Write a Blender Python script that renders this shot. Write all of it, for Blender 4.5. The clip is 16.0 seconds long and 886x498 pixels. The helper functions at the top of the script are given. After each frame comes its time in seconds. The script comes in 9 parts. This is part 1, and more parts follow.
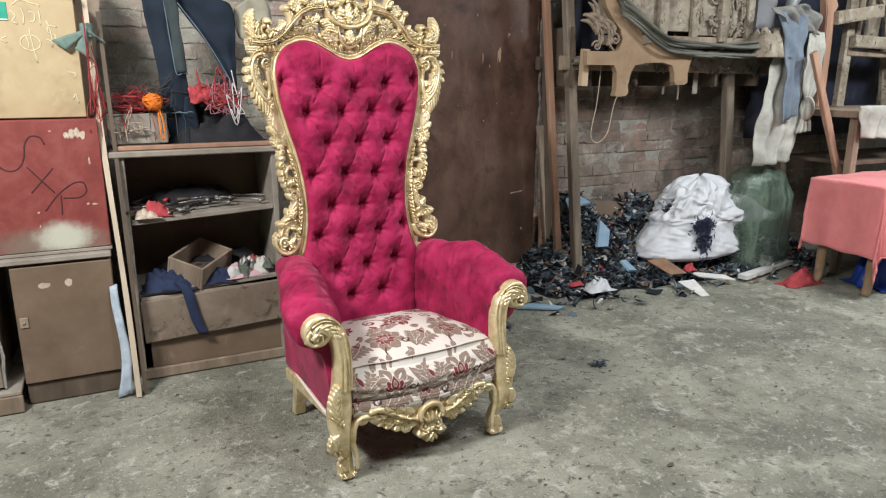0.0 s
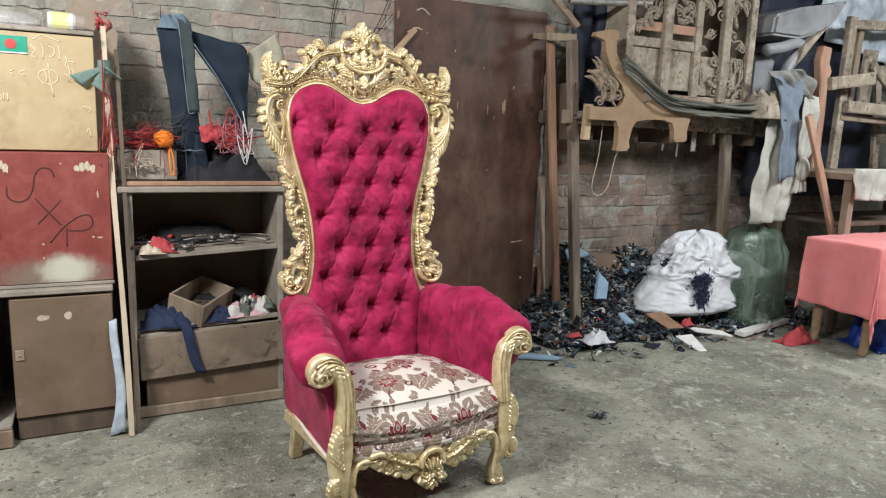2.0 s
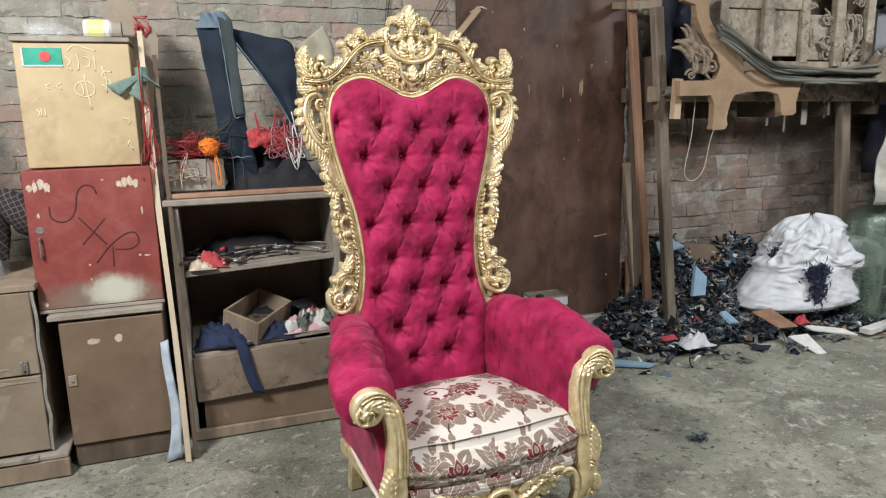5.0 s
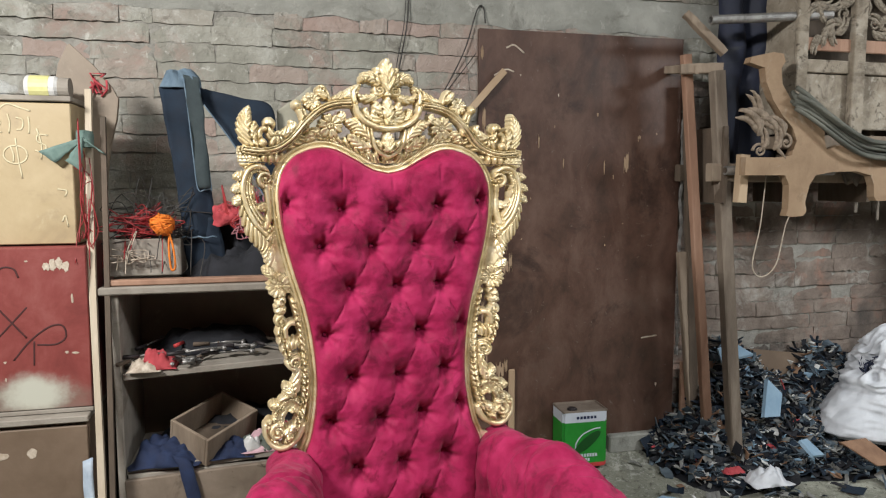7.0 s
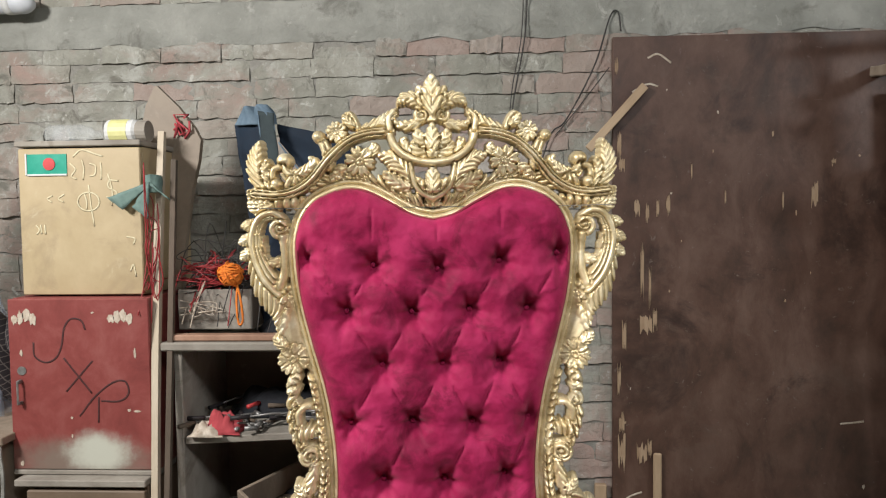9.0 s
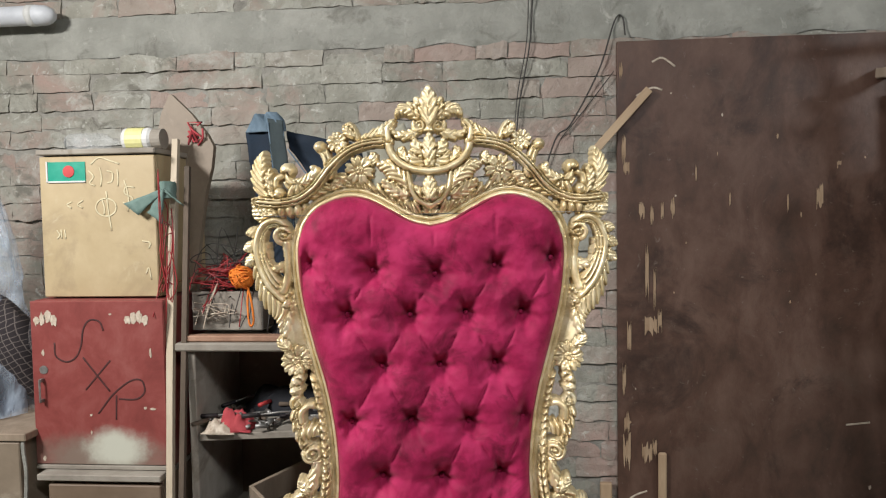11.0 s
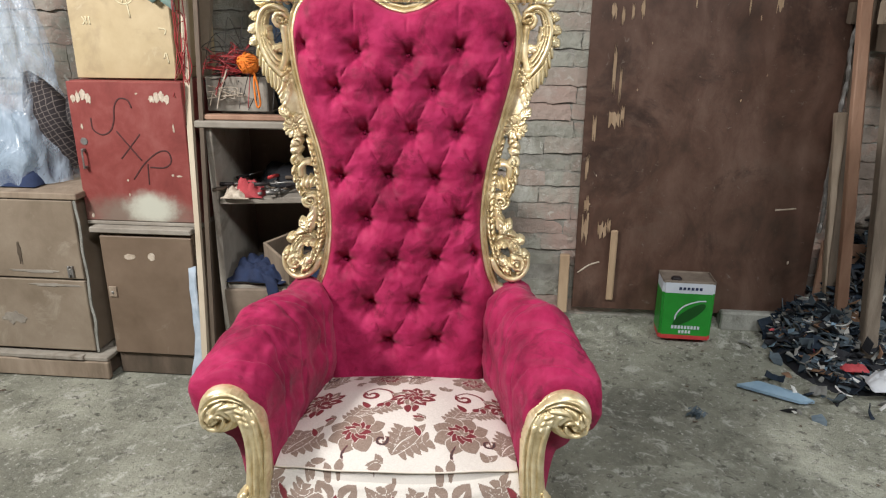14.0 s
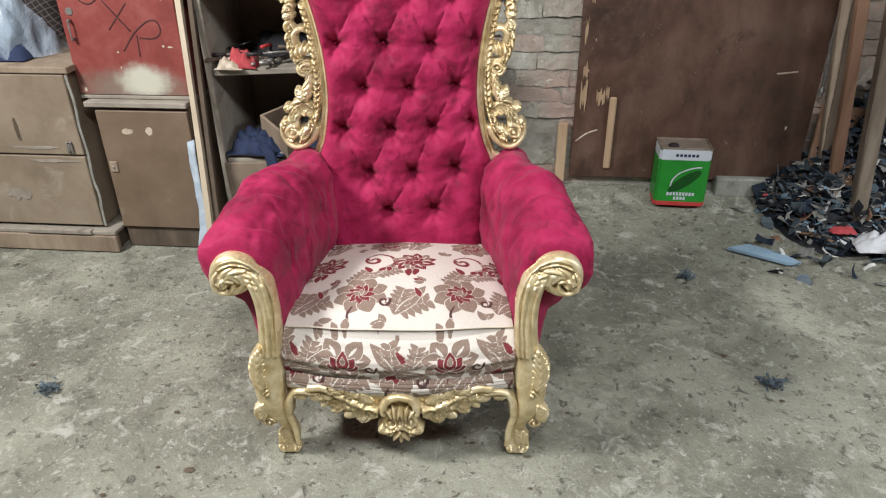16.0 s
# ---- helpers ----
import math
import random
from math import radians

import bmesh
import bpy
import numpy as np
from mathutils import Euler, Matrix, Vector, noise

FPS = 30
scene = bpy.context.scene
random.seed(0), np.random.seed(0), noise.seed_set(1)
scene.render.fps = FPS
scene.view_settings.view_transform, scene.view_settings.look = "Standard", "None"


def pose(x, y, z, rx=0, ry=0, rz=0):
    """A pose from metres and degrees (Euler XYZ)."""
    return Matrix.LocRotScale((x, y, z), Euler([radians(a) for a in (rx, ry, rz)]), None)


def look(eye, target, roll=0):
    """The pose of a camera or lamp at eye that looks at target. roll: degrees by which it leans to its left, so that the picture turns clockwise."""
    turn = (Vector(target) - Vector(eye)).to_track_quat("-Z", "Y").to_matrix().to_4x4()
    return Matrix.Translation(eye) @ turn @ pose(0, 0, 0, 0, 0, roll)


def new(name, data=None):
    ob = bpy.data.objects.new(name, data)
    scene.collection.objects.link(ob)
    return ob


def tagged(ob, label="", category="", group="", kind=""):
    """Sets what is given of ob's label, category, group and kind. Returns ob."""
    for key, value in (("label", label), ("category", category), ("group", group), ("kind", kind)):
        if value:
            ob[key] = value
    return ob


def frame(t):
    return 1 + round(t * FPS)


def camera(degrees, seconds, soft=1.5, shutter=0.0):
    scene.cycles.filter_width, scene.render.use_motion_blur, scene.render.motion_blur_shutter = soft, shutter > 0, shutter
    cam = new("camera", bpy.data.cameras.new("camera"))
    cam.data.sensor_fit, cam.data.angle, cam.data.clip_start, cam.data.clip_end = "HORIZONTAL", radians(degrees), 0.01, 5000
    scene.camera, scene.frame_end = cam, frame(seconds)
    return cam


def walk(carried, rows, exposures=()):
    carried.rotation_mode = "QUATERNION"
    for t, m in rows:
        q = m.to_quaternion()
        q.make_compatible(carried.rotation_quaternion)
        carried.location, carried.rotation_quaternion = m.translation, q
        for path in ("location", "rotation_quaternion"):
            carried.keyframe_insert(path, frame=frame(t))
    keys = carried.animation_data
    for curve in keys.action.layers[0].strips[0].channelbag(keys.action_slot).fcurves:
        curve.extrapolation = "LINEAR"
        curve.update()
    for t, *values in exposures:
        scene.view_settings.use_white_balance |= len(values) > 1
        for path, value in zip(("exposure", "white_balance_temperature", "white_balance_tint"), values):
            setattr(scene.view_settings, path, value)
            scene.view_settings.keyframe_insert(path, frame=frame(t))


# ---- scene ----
# ---------- camera ----------
cam = camera(65.4, 16.0, soft=1.2)
PATH = [
    (0, (0.232, 0.029, 1.411), (1.086, 1.771, 0.928), 0.1),
    (0.5, (0.169, 0.048, 1.388), (1.082, 1.774, 0.955), 0.9),
    (1, (0.154, 0.048, 1.398), (1.05, 1.797, 1.028), 1.3),
    (1.5, (0.144, 0.04, 1.396), (1.053, 1.79, 1.066), 1.4),
    (2, (0.17, 0.046, 1.386), (1.06, 1.804, 1.047), 2.1),
    (2.5, (0.267, 0.059, 1.391), (1.04, 1.88, 1.096), 1.5),
    (3, (0.363, 0.076, 1.393), (1.019, 1.94, 1.087), 2.0),
    (3.5, (0.408, 0.091, 1.393), (1.021, 1.964, 1.052), 0.7),
    (3.7, (0.403, 0.093, 1.392), (1.009, 1.969, 1.051), 0.4),
    (5.8, (0.432, 0.526, 1.439), (1.087, 2.37, 1.028), -2.1),
    (6, (0.478, 0.572, 1.435), (1.086, 2.439, 1.052), -3.3),
    (6.5, (0.701, 0.684, 1.442), (1.188, 2.611, 1.214), -1.8),
    (7, (0.844, 0.814, 1.451), (1.319, 2.747, 1.26), -0.0),
    (7.5, (0.945, 1.005, 1.451), (1.406, 2.946, 1.309), 1.4),
    (8, (1.003, 1.146, 1.453), (1.354, 3.109, 1.296), 1.3),
    (8.5, (1.15, 1.212, 1.472), (1.143, 3.208, 1.342), 1.3),
    (9, (1.272, 1.239, 1.485), (1.168, 3.234, 1.389), -0.7),
    (9.2, (1.282, 1.237, 1.499), (1.160, 3.231, 1.403), -1.4),
    (11.5, (1.336, 1.139, 1.505), (1.167, 3.129, 1.403), -0.8),
    (12, (1.317, 1.038, 1.485), (1.229, 3.031, 1.355), -1.1),
    (12.5, (1.308, 0.926, 1.476), (1.257, 2.905, 1.193), 0.2),
    (13, (1.365, 0.877, 1.465), (1.215, 2.839, 1.103), 0.6),
    (13.5, (1.456, 0.835, 1.452), (1.219, 2.758, 0.957), 1.1),
    (14, (1.481, 0.804, 1.451), (1.291, 2.696, 0.83), 0.3),
    (14.5, (1.49, 0.791, 1.461), (1.297, 2.647, 0.742), -0.4),
    (15, (1.494, 0.775, 1.462), (1.322, 2.592, 0.644), -1.0),
    (15.5, (1.499, 0.758, 1.457), (1.317, 2.54, 0.568), -0.9),
    (16, (1.491, 0.759, 1.447), (1.315, 2.509, 0.495), -0.6),
]
walk(cam, [(t, look(eye, target, roll)) for t, eye, target, roll in PATH],
     [(0.0, 0.04), (3.5, 0.02), (6.5, 0.0), (8.5, -0.17), (12.0, -0.17), (13.5, -0.02), (15.0, 0.15), (16.0, 0.15)])

# ---------- light: cool white lamps hung in the workshop, out of view ----------
scene.view_settings.exposure = 0.0
world = bpy.data.worlds.new("world")
scene.world = world
world.use_nodes = True
world.node_tree.nodes["Background"].inputs[0].default_value = (0.60, 0.72, 0.85, 1)
world.node_tree.nodes["Background"].inputs[1].default_value = 0.03


def lamp(name, eye, target, watts, sx, sy, color):
    data = bpy.data.lights.new(name, "AREA")
    data.shape, data.size, data.size_y, data.energy, data.color = "RECTANGLE", sx, sy, watts, color
    ob = new(name, data)
    ob.matrix_world = look(eye, target)
    return ob


lamp("lamp_main", (-0.95, 1.5, 2.75), (0.9, 2.9, 0.7), 122, 0.7, 0.2, (1.0, 0.98, 0.96))
lamp("lamp_front", (1.9, 0.6, 3.2), (2.0, 1.15, 0.0), 70, 1.2, 0.4, (0.97, 0.98, 1.0))
lamp("lamp_far", (5.0, 1.5, 2.8), (5.2, 2.5, 0.0), 98, 1.2, 0.4, (0.94, 0.98, 1.0))
# ---------- helpers ----------
def part(name, bm, mat, parent=None, label="", smooth=False):
    me = bpy.data.meshes.new(name)
    bm.to_mesh(me)
    bm.free()
    if smooth:
        for p in me.polygons:
            p.use_smooth = True
    me.materials.append(mat)
    ob = new(name, me)
    if parent is not None:
        ob.parent = parent
    if label:
        ob["label"] = label
    return ob


def share(name, me, parent, m):
    ob = new(name, me)
    ob.parent = parent
    ob.matrix_local = m
    return ob


def empty(name, m, label, category, group="", kind=""):
    ob = new(name)
    ob.empty_display_size = 0.1
    ob.matrix_world = m
    return tagged(ob, label, category, group, kind)


def box(bm, x0, x1, y0, y1, z0, z1, bev=0.0, m=None):
    r = bmesh.ops.create_cube(bm, size=1)
    vs = r["verts"]
    for v in vs:
        v.co = Vector((x0 + (v.co.x + 0.5) * (x1 - x0), y0 + (v.co.y + 0.5) * (y1 - y0), z0 + (v.co.z + 0.5) * (z1 - z0)))
    if bev:
        es = list({e for v in vs for e in v.link_edges})
        g = bmesh.ops.bevel(bm, geom=es, offset=bev, segments=1, affect="EDGES", clamp_overlap=True)
        vs = list({v for f in g["faces"] for v in f.verts} | {v for v in vs if v.is_valid})
    if m is not None:
        bmesh.ops.transform(bm, matrix=m, verts=vs)
    return vs


def boxed(name, x0, x1, y0, y1, z0, z1, mat, parent=None, bev=0.003, m=None, label=""):
    bm = bmesh.new()
    box(bm, x0, x1, y0, y1, z0, z1, bev, m)
    return part(name, bm, mat, parent, label)


def sweep(bm, pts, rad, seg=8, flat=1.0, up=None, caps=True):
    """A tube along points; rad: one radius or one per point; flat squeezes it along up."""
    pts = [Vector(p) for p in pts]
    n = len(pts)
    rs = [rad] * n if isinstance(rad, (int, float)) else list(rad)
    rings = []
    side = None
    for i, p in enumerate(pts):
        d = (pts[min(i + 1, n - 1)] - pts[max(i - 1, 0)])
        if d.length < 1e-7:
            d = Vector((0, 0, 1))
        d.normalize()
        if up is not None:
            a = d.cross(Vector(up))
            if a.length < 1e-3:
                a = d.orthogonal()
        else:
            a = d.orthogonal() if side is None else side - d * side.dot(d)
        a.normalize()
        side = a
        b = d.cross(a)
        rings.append([bm.verts.new(p + (a * math.cos(2 * math.pi * k / seg) + b * (flat * math.sin(2 * math.pi * k / seg))) * rs[i]) for k in range(seg)])
    for r0, r1 in zip(rings, rings[1:]):
        for k in range(seg):
            bm.faces.new((r0[k], r0[(k + 1) % seg], r1[(k + 1) % seg], r1[k]))
    if caps:
        bm.faces.new(rings[0][::-1])
        bm.faces.new(rings[-1])
    return rings


def spline(keys, n=12):
    """Catmull-Rom through keys (any dimension)."""
    k = [np.array(p, float) for p in keys]
    k = [2 * k[0] - k[1]] + k + [2 * k[-1] - k[-2]]
    out = []
    for i in range(1, len(k) - 2):
        for j in range(n):
            u = j / n
            out.append(0.5 * (2 * k[i] + (k[i + 1] - k[i - 1]) * u + (2 * k[i - 1] - 5 * k[i] + 4 * k[i + 1] - k[i + 2]) * u * u + (3 * k[i] - k[i - 1] - 3 * k[i + 1] + k[i + 2]) * u ** 3))
    out.append(k[-2])
    return out


def grid(bm, fn, nu, nv, close_u=False):
    vs = [[bm.verts.new(fn(i / nu, j / nv)) for j in range(nv + 1)] for i in range(nu + (0 if close_u else 1))]
    n = len(vs)
    for i in range(nu):
        a, b = vs[i], vs[(i + 1) % n]
        for j in range(nv):
            bm.faces.new((a[j], b[j], b[j + 1], a[j + 1]))
    return vs


def wob(p, s=1.0, seed=0.0):
    return noise.noise(Vector((p[0] * s + seed, p[1] * s - seed, p[2] * s + 2 * seed)))


# ---------- materials ----------
def nodes_of(name):
    mat = bpy.data.materials.new(name)
    mat.use_nodes = True
    nt = mat.node_tree
    return mat, nt, nt.nodes["Principled BSDF"]


def ramp_of(nt, stops, fac):
    r = nt.nodes.new("ShaderNodeValToRGB")
    el = r.color_ramp.elements
    while len(el) < len(stops):
        el.new(0.5)
    for e, (p, c) in zip(el, stops):
        e.position, e.color = p, (*c, 1)
    nt.links.new(fac, r.inputs[0])
    return r.outputs[0]


def noise_of(nt, co, scale, detail=6, rough=0.6, dist=0.0):
    n = nt.nodes.new("ShaderNodeTexNoise")
    n.inputs["Scale"].default_value, n.inputs["Detail"].default_value = scale, detail
    n.inputs["Roughness"].default_value, n.inputs["Distortion"].default_value = rough, dist
    nt.links.new(co, n.inputs["Vector"])
    return n.outputs[0]


def mix_of(nt, fac, a, b, mode="MIX"):
    m = nt.nodes.new("ShaderNodeMix")
    m.data_type, m.blend_type = "RGBA", mode
    for sock, v in ((m.inputs[0], fac), (m.inputs[6], a), (m.inputs[7], b)):
        if isinstance(v, (int, float)):
            sock.default_value = v
        elif isinstance(v, tuple):
            sock.default_value = (*v, 1)
        else:
            nt.links.new(v, sock)
    return m.outputs[2]


def coord(nt, kind="Object", stretch=(1, 1, 1)):
    c = nt.nodes.new("ShaderNodeTexCoord").outputs[kind]
    if stretch == (1, 1, 1):
        return c
    m = nt.nodes.new("ShaderNodeMapping")
    m.inputs["Scale"].default_value = stretch
    nt.links.new(c, m.inputs[0])
    return m.outputs[0]


def surface(name, stops, scale=6.0, rough=0.7, metal=0.0, bump=0.15, bump_scale=80.0, stain=None, stretch=(1, 1, 1), rand=0.0, sheen=0.0, rough_var=0.15, coat=0.0, place=False, odd=None):
    """Mottled surface: stops colour a noise; stain = (colour, scale, low, high) lays blotches over it."""
    mat, nt, bs = nodes_of(name)
    own = nt.nodes.new("ShaderNodeNewGeometry").outputs["Position"] if place else coord(nt)
    co = own if place else coord(nt, "Object", stretch)
    base = noise_of(nt, co, scale, 8, 0.65, 0.3)
    col = ramp_of(nt, stops, base)
    if stain:
        for c, sc, lo, hi in (stain if isinstance(stain, list) else [stain]):
            f = ramp_of(nt, [(lo, (0, 0, 0)), (hi, (1, 1, 1))], noise_of(nt, own, sc, 7, 0.7, 0.6))
            col = mix_of(nt, f, col, c)
    if odd:
        pick = ramp_of(nt, [(0.62, (0, 0, 0)), (0.95, (0.75, 0.75, 0.75))], nt.nodes.new("ShaderNodeObjectInfo").outputs["Random"])
        col = mix_of(nt, pick, col, odd)
    if rand:
        inf = nt.nodes.new("ShaderNodeObjectInfo").outputs["Random"]
        hsv = nt.nodes.new("ShaderNodeHueSaturation")
        mr = nt.nodes.new("ShaderNodeMapRange")
        mr.inputs[3].default_value, mr.inputs[4].default_value = 1 - rand, 1 + rand
        nt.links.new(inf, mr.inputs[0])
        nt.links.new(mr.outputs[0], hsv.inputs["Value"])
        nt.links.new(col, hsv.inputs["Color"])
        col = hsv.outputs[0]
    nt.links.new(col, bs.inputs["Base Color"])
    bs.inputs["Metallic"].default_value = metal
    rr = nt.nodes.new("ShaderNodeMapRange")
    rr.inputs[3].default_value, rr.inputs[4].default_value = max(0.02, rough - rough_var), min(1, rough + rough_var)
    nt.links.new(base, rr.inputs[0])
    nt.links.new(rr.outputs[0], bs.inputs["Roughness"])
    if sheen:
        bs.inputs["Sheen Weight"].default_value = sheen
    if coat:
        bs.inputs["Coat Weight"].default_value = coat
    if bump:
        b = nt.nodes.new("ShaderNodeBump")
        b.inputs["Strength"].default_value, b.inputs["Distance"].default_value = bump, 0.01
        nt.links.new(noise_of(nt, co, bump_scale, 6, 0.7), b.inputs["Height"])
        nt.links.new(b.outputs[0], bs.inputs["Normal"])
    return mat


M_FLOOR = surface("concrete_floor", [(0.36, (0.175, 0.177, 0.138)), (0.5, (0.26, 0.262, 0.208)), (0.62, (0.345, 0.347, 0.280))], 2.2, 0.72, bump=1.0, bump_scale=60, rough_var=0.22,
                  stain=[((0.135, 0.134, 0.108), 0.9, 0.52, 0.66), ((0.40, 0.402, 0.328), 1.9, 0.55, 0.66), ((0.15, 0.15, 0.122), 5.0, 0.54, 0.66), ((0.45, 0.445, 0.395), 12.0, 0.56, 0.64), ((0.105, 0.102, 0.082), 26.0, 0.56, 0.63), ((0.47, 0.465, 0.42), 70.0, 0.575, 0.64), ((0.08, 0.077, 0.062), 140.0, 0.60, 0.66)])
M_MORTAR = surface("mortar", [(0.3, (0.20, 0.19, 0.165)), (0.7, (0.37, 0.355, 0.315))], 16, 0.95, bump=1.0, bump_scale=45, place=True)
M_BRICK = surface("brick", [(0.3, (0.225, 0.218, 0.180)), (0.5, (0.315, 0.308, 0.260)), (0.7, (0.41, 0.402, 0.350))], 6.0, 0.93, bump=1.0, bump_scale=34, place=True, odd=(0.33, 0.235, 0.20),
                  stain=[((0.355, 0.260, 0.220), 2.3, 0.47, 0.62), ((0.47, 0.465, 0.42), 3.6, 0.54, 0.68), ((0.19, 0.18, 0.15), 9.0, 0.56, 0.66), ((0.52, 0.51, 0.46), 26.0, 0.58, 0.68)], rand=0.10)
M_CEMENT = surface("cement_band", [(0.3, (0.24, 0.24, 0.21)), (0.5, (0.31, 0.31, 0.275)), (0.7, (0.39, 0.385, 0.345))], 5, 0.9, bump=0.8, bump_scale=30, stain=[((0.19, 0.185, 0.16), 6, 0.55, 0.68), ((0.44, 0.43, 0.39), 14, 0.58, 0.70)])
M_REDBRICK = surface("bare_red_brick", [(0.3, (0.12, 0.092, 0.074)), (0.5, (0.20, 0.158, 0.130)), (0.7, (0.30, 0.255, 0.215))], 6, 0.92, bump=1.0, bump_scale=26,
                     stain=[((0.30, 0.175, 0.13), 3.0, 0.54, 0.68), ((0.38, 0.36, 0.32), 4.2, 0.54, 0.67), ((0.06, 0.055, 0.05), 1.6, 0.54, 0.68)])
# Tones of the unseen walls and ceiling, picked for the fill they bounce back.
M_UNSEENWALL = surface("unseen_wall", [(0.3, (0.36, 0.355, 0.33)), (0.7, (0.48, 0.475, 0.45))], 3, 0.9, bump=0.3, bump_scale=40)
M_CEIL = surface("unseen_ceiling", [(0.3, (0.17, 0.17, 0.17)), (0.7, (0.25, 0.25, 0.245))], 3, 0.8, bump=0.2)
M_BOARD = surface("brown_board", [(0.32, (0.046, 0.026, 0.018)), (0.48, (0.082, 0.042, 0.029)), (0.66, (0.125, 0.072, 0.052))], 4.5, 0.48, bump=0.16, bump_scale=30, stretch=(1.3, 1, 0.8), rough_var=0.18,
                  stain=[((0.034, 0.017, 0.012), 2.0, 0.53, 0.66), ((0.11, 0.070, 0.052), 3.8, 0.57, 0.74), ((0.15, 0.115, 0.095), 30.0, 0.63, 0.71)])
M_BOARD.node_tree.nodes["Principled BSDF"].inputs["Specular IOR Level"].default_value = 0.45
M_WIDECAB = surface("dusty_tan_laminate", [(0.3, (0.17, 0.13, 0.09)), (0.5, (0.235, 0.185, 0.135)), (0.72, (0.30, 0.245, 0.185))], 4, 0.6, bump=0.12, bump_scale=60, stain=((0.34, 0.29, 0.225), 6, 0.56, 0.72))
M_RAW = surface("raw_wood", [(0.3, (0.30, 0.20, 0.12)), (0.5, (0.42, 0.30, 0.19)), (0.72, (0.52, 0.39, 0.26))], 7, 0.7, bump=0.25, bump_scale=70, stretch=(1, 1, 0.2))
M_OLDWOOD = surface("old_wood", [(0.3, (0.16, 0.12, 0.085)), (0.5, (0.26, 0.20, 0.145)), (0.72, (0.36, 0.29, 0.22))], 9, 0.8, bump=0.35, bump_scale=80, stretch=(1, 1, 0.25))
M_WEATHERED = surface("weathered_timber", [(0.3, (0.09, 0.068, 0.05)), (0.5, (0.175, 0.138, 0.105)), (0.72, (0.30, 0.25, 0.195))], 9, 0.85, bump=0.5, bump_scale=80, stretch=(1, 1, 0.2))
M_PINKWOOD = surface("reddish_wood", [(0.3, (0.26, 0.14, 0.09)), (0.5, (0.36, 0.21, 0.14)), (0.72, (0.45, 0.29, 0.21))], 9, 0.75, bump=0.3, bump_scale=80, stretch=(1, 1, 0.2))
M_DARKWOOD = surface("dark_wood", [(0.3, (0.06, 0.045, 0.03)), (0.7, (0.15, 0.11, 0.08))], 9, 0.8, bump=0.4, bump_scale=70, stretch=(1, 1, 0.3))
M_DUSTY = surface("dusty_shelf_wood", [(0.3, (0.19, 0.165, 0.135)), (0.5, (0.28, 0.25, 0.21)), (0.72, (0.37, 0.34, 0.29))], 6, 0.85, bump=0.25, bump_scale=60, stain=((0.14, 0.11, 0.08), 4, 0.58, 0.72))
M_DRAWER = surface("grubby_brown_drawer", [(0.3, (0.135, 0.10, 0.072)), (0.5, (0.20, 0.155, 0.115)), (0.72, (0.27, 0.215, 0.165))], 5, 0.8, bump=0.2, bump_scale=60, stain=[((0.075, 0.055, 0.038), 7, 0.57, 0.68), ((0.33, 0.28, 0.22), 3.5, 0.58, 0.74), ((0.06, 0.045, 0.03), 24, 0.62, 0.68)])
M_BROWNCAB = surface("brown_laminate", [(0.3, (0.125, 0.085, 0.055)), (0.5, (0.165, 0.115, 0.078)), (0.72, (0.21, 0.15, 0.105))], 4, 0.55, bump=0.1, bump_scale=60, stain=((0.26, 0.21, 0.16), 7, 0.62, 0.75))
M_TANCAB = surface("tan_laminate", [(0.3, (0.38, 0.29, 0.16)), (0.7, (0.48, 0.38, 0.23))], 5, 0.5, bump=0.06, bump_scale=60, stain=[((0.31, 0.235, 0.14), 4, 0.53, 0.72), ((0.50, 0.42, 0.28), 9, 0.60, 0.74)])
M_GOLD = surface("gold_paint", [(0.3, (0.53, 0.40, 0.20)), (0.52, (0.75, 0.62, 0.375)), (0.75, (0.91, 0.83, 0.62))], 22, 0.35, metal=0.48, bump=0.08, bump_scale=140)
M_CRIMSON = surface("crimson_velvet", [(0.33, (0.175, 0.005, 0.034)), (0.48, (0.300, 0.011, 0.062)), (0.66, (0.405, 0.023, 0.097))], 8, 0.62, bump=0.2, bump_scale=60, sheen=0.08, stain=[((0.20, 0.007, 0.036), 3.2, 0.55, 0.72), ((0.40, 0.030, 0.096), 6, 0.58, 0.74), ((0.12, 0.004, 0.022), 11, 0.53, 0.70)])
M_CRIMSON.node_tree.nodes["Principled BSDF"].inputs["Specular IOR Level"].default_value = 0.15
M_LATH = surface("pale_lath", [(0.3, (0.42, 0.34, 0.24)), (0.5, (0.52, 0.44, 0.33)), (0.72, (0.62, 0.54, 0.43))], 9, 0.75, bump=0.3, bump_scale=80, stretch=(1, 1, 0.2))
M_PIPING = surface("crimson_piping", [(0.3, (0.16, 0.006, 0.02)), (0.7, (0.26, 0.02, 0.04))], 20, 0.6, bump=0.1, bump_scale=200)
M_CREAM = surface("cream_cloth", [(0.3, (0.62, 0.55, 0.47)), (0.7, (0.72, 0.65, 0.57))], 30, 0.8, bump=0.1, bump_scale=300)
M_WHITESACK = surface("white_sack", [(0.3, (0.46, 0.48, 0.51)), (0.7, (0.64, 0.66, 0.69))], 6, 0.5, bump=0.25, bump_scale=18)
M_PINKCLOTH = surface("pink_cloth", [(0.3, (0.60, 0.16, 0.16)), (0.7, (0.74, 0.25, 0.25))], 5, 0.85, bump=0.15, bump_scale=150, sheen=0.2)

# ---------- setting ----------
WALL_Y = 4.03


def ease(a, b, x):
    t = min(1, max(0, (x - a) / (b - a)))
    return t * t * (3 - 2 * t)


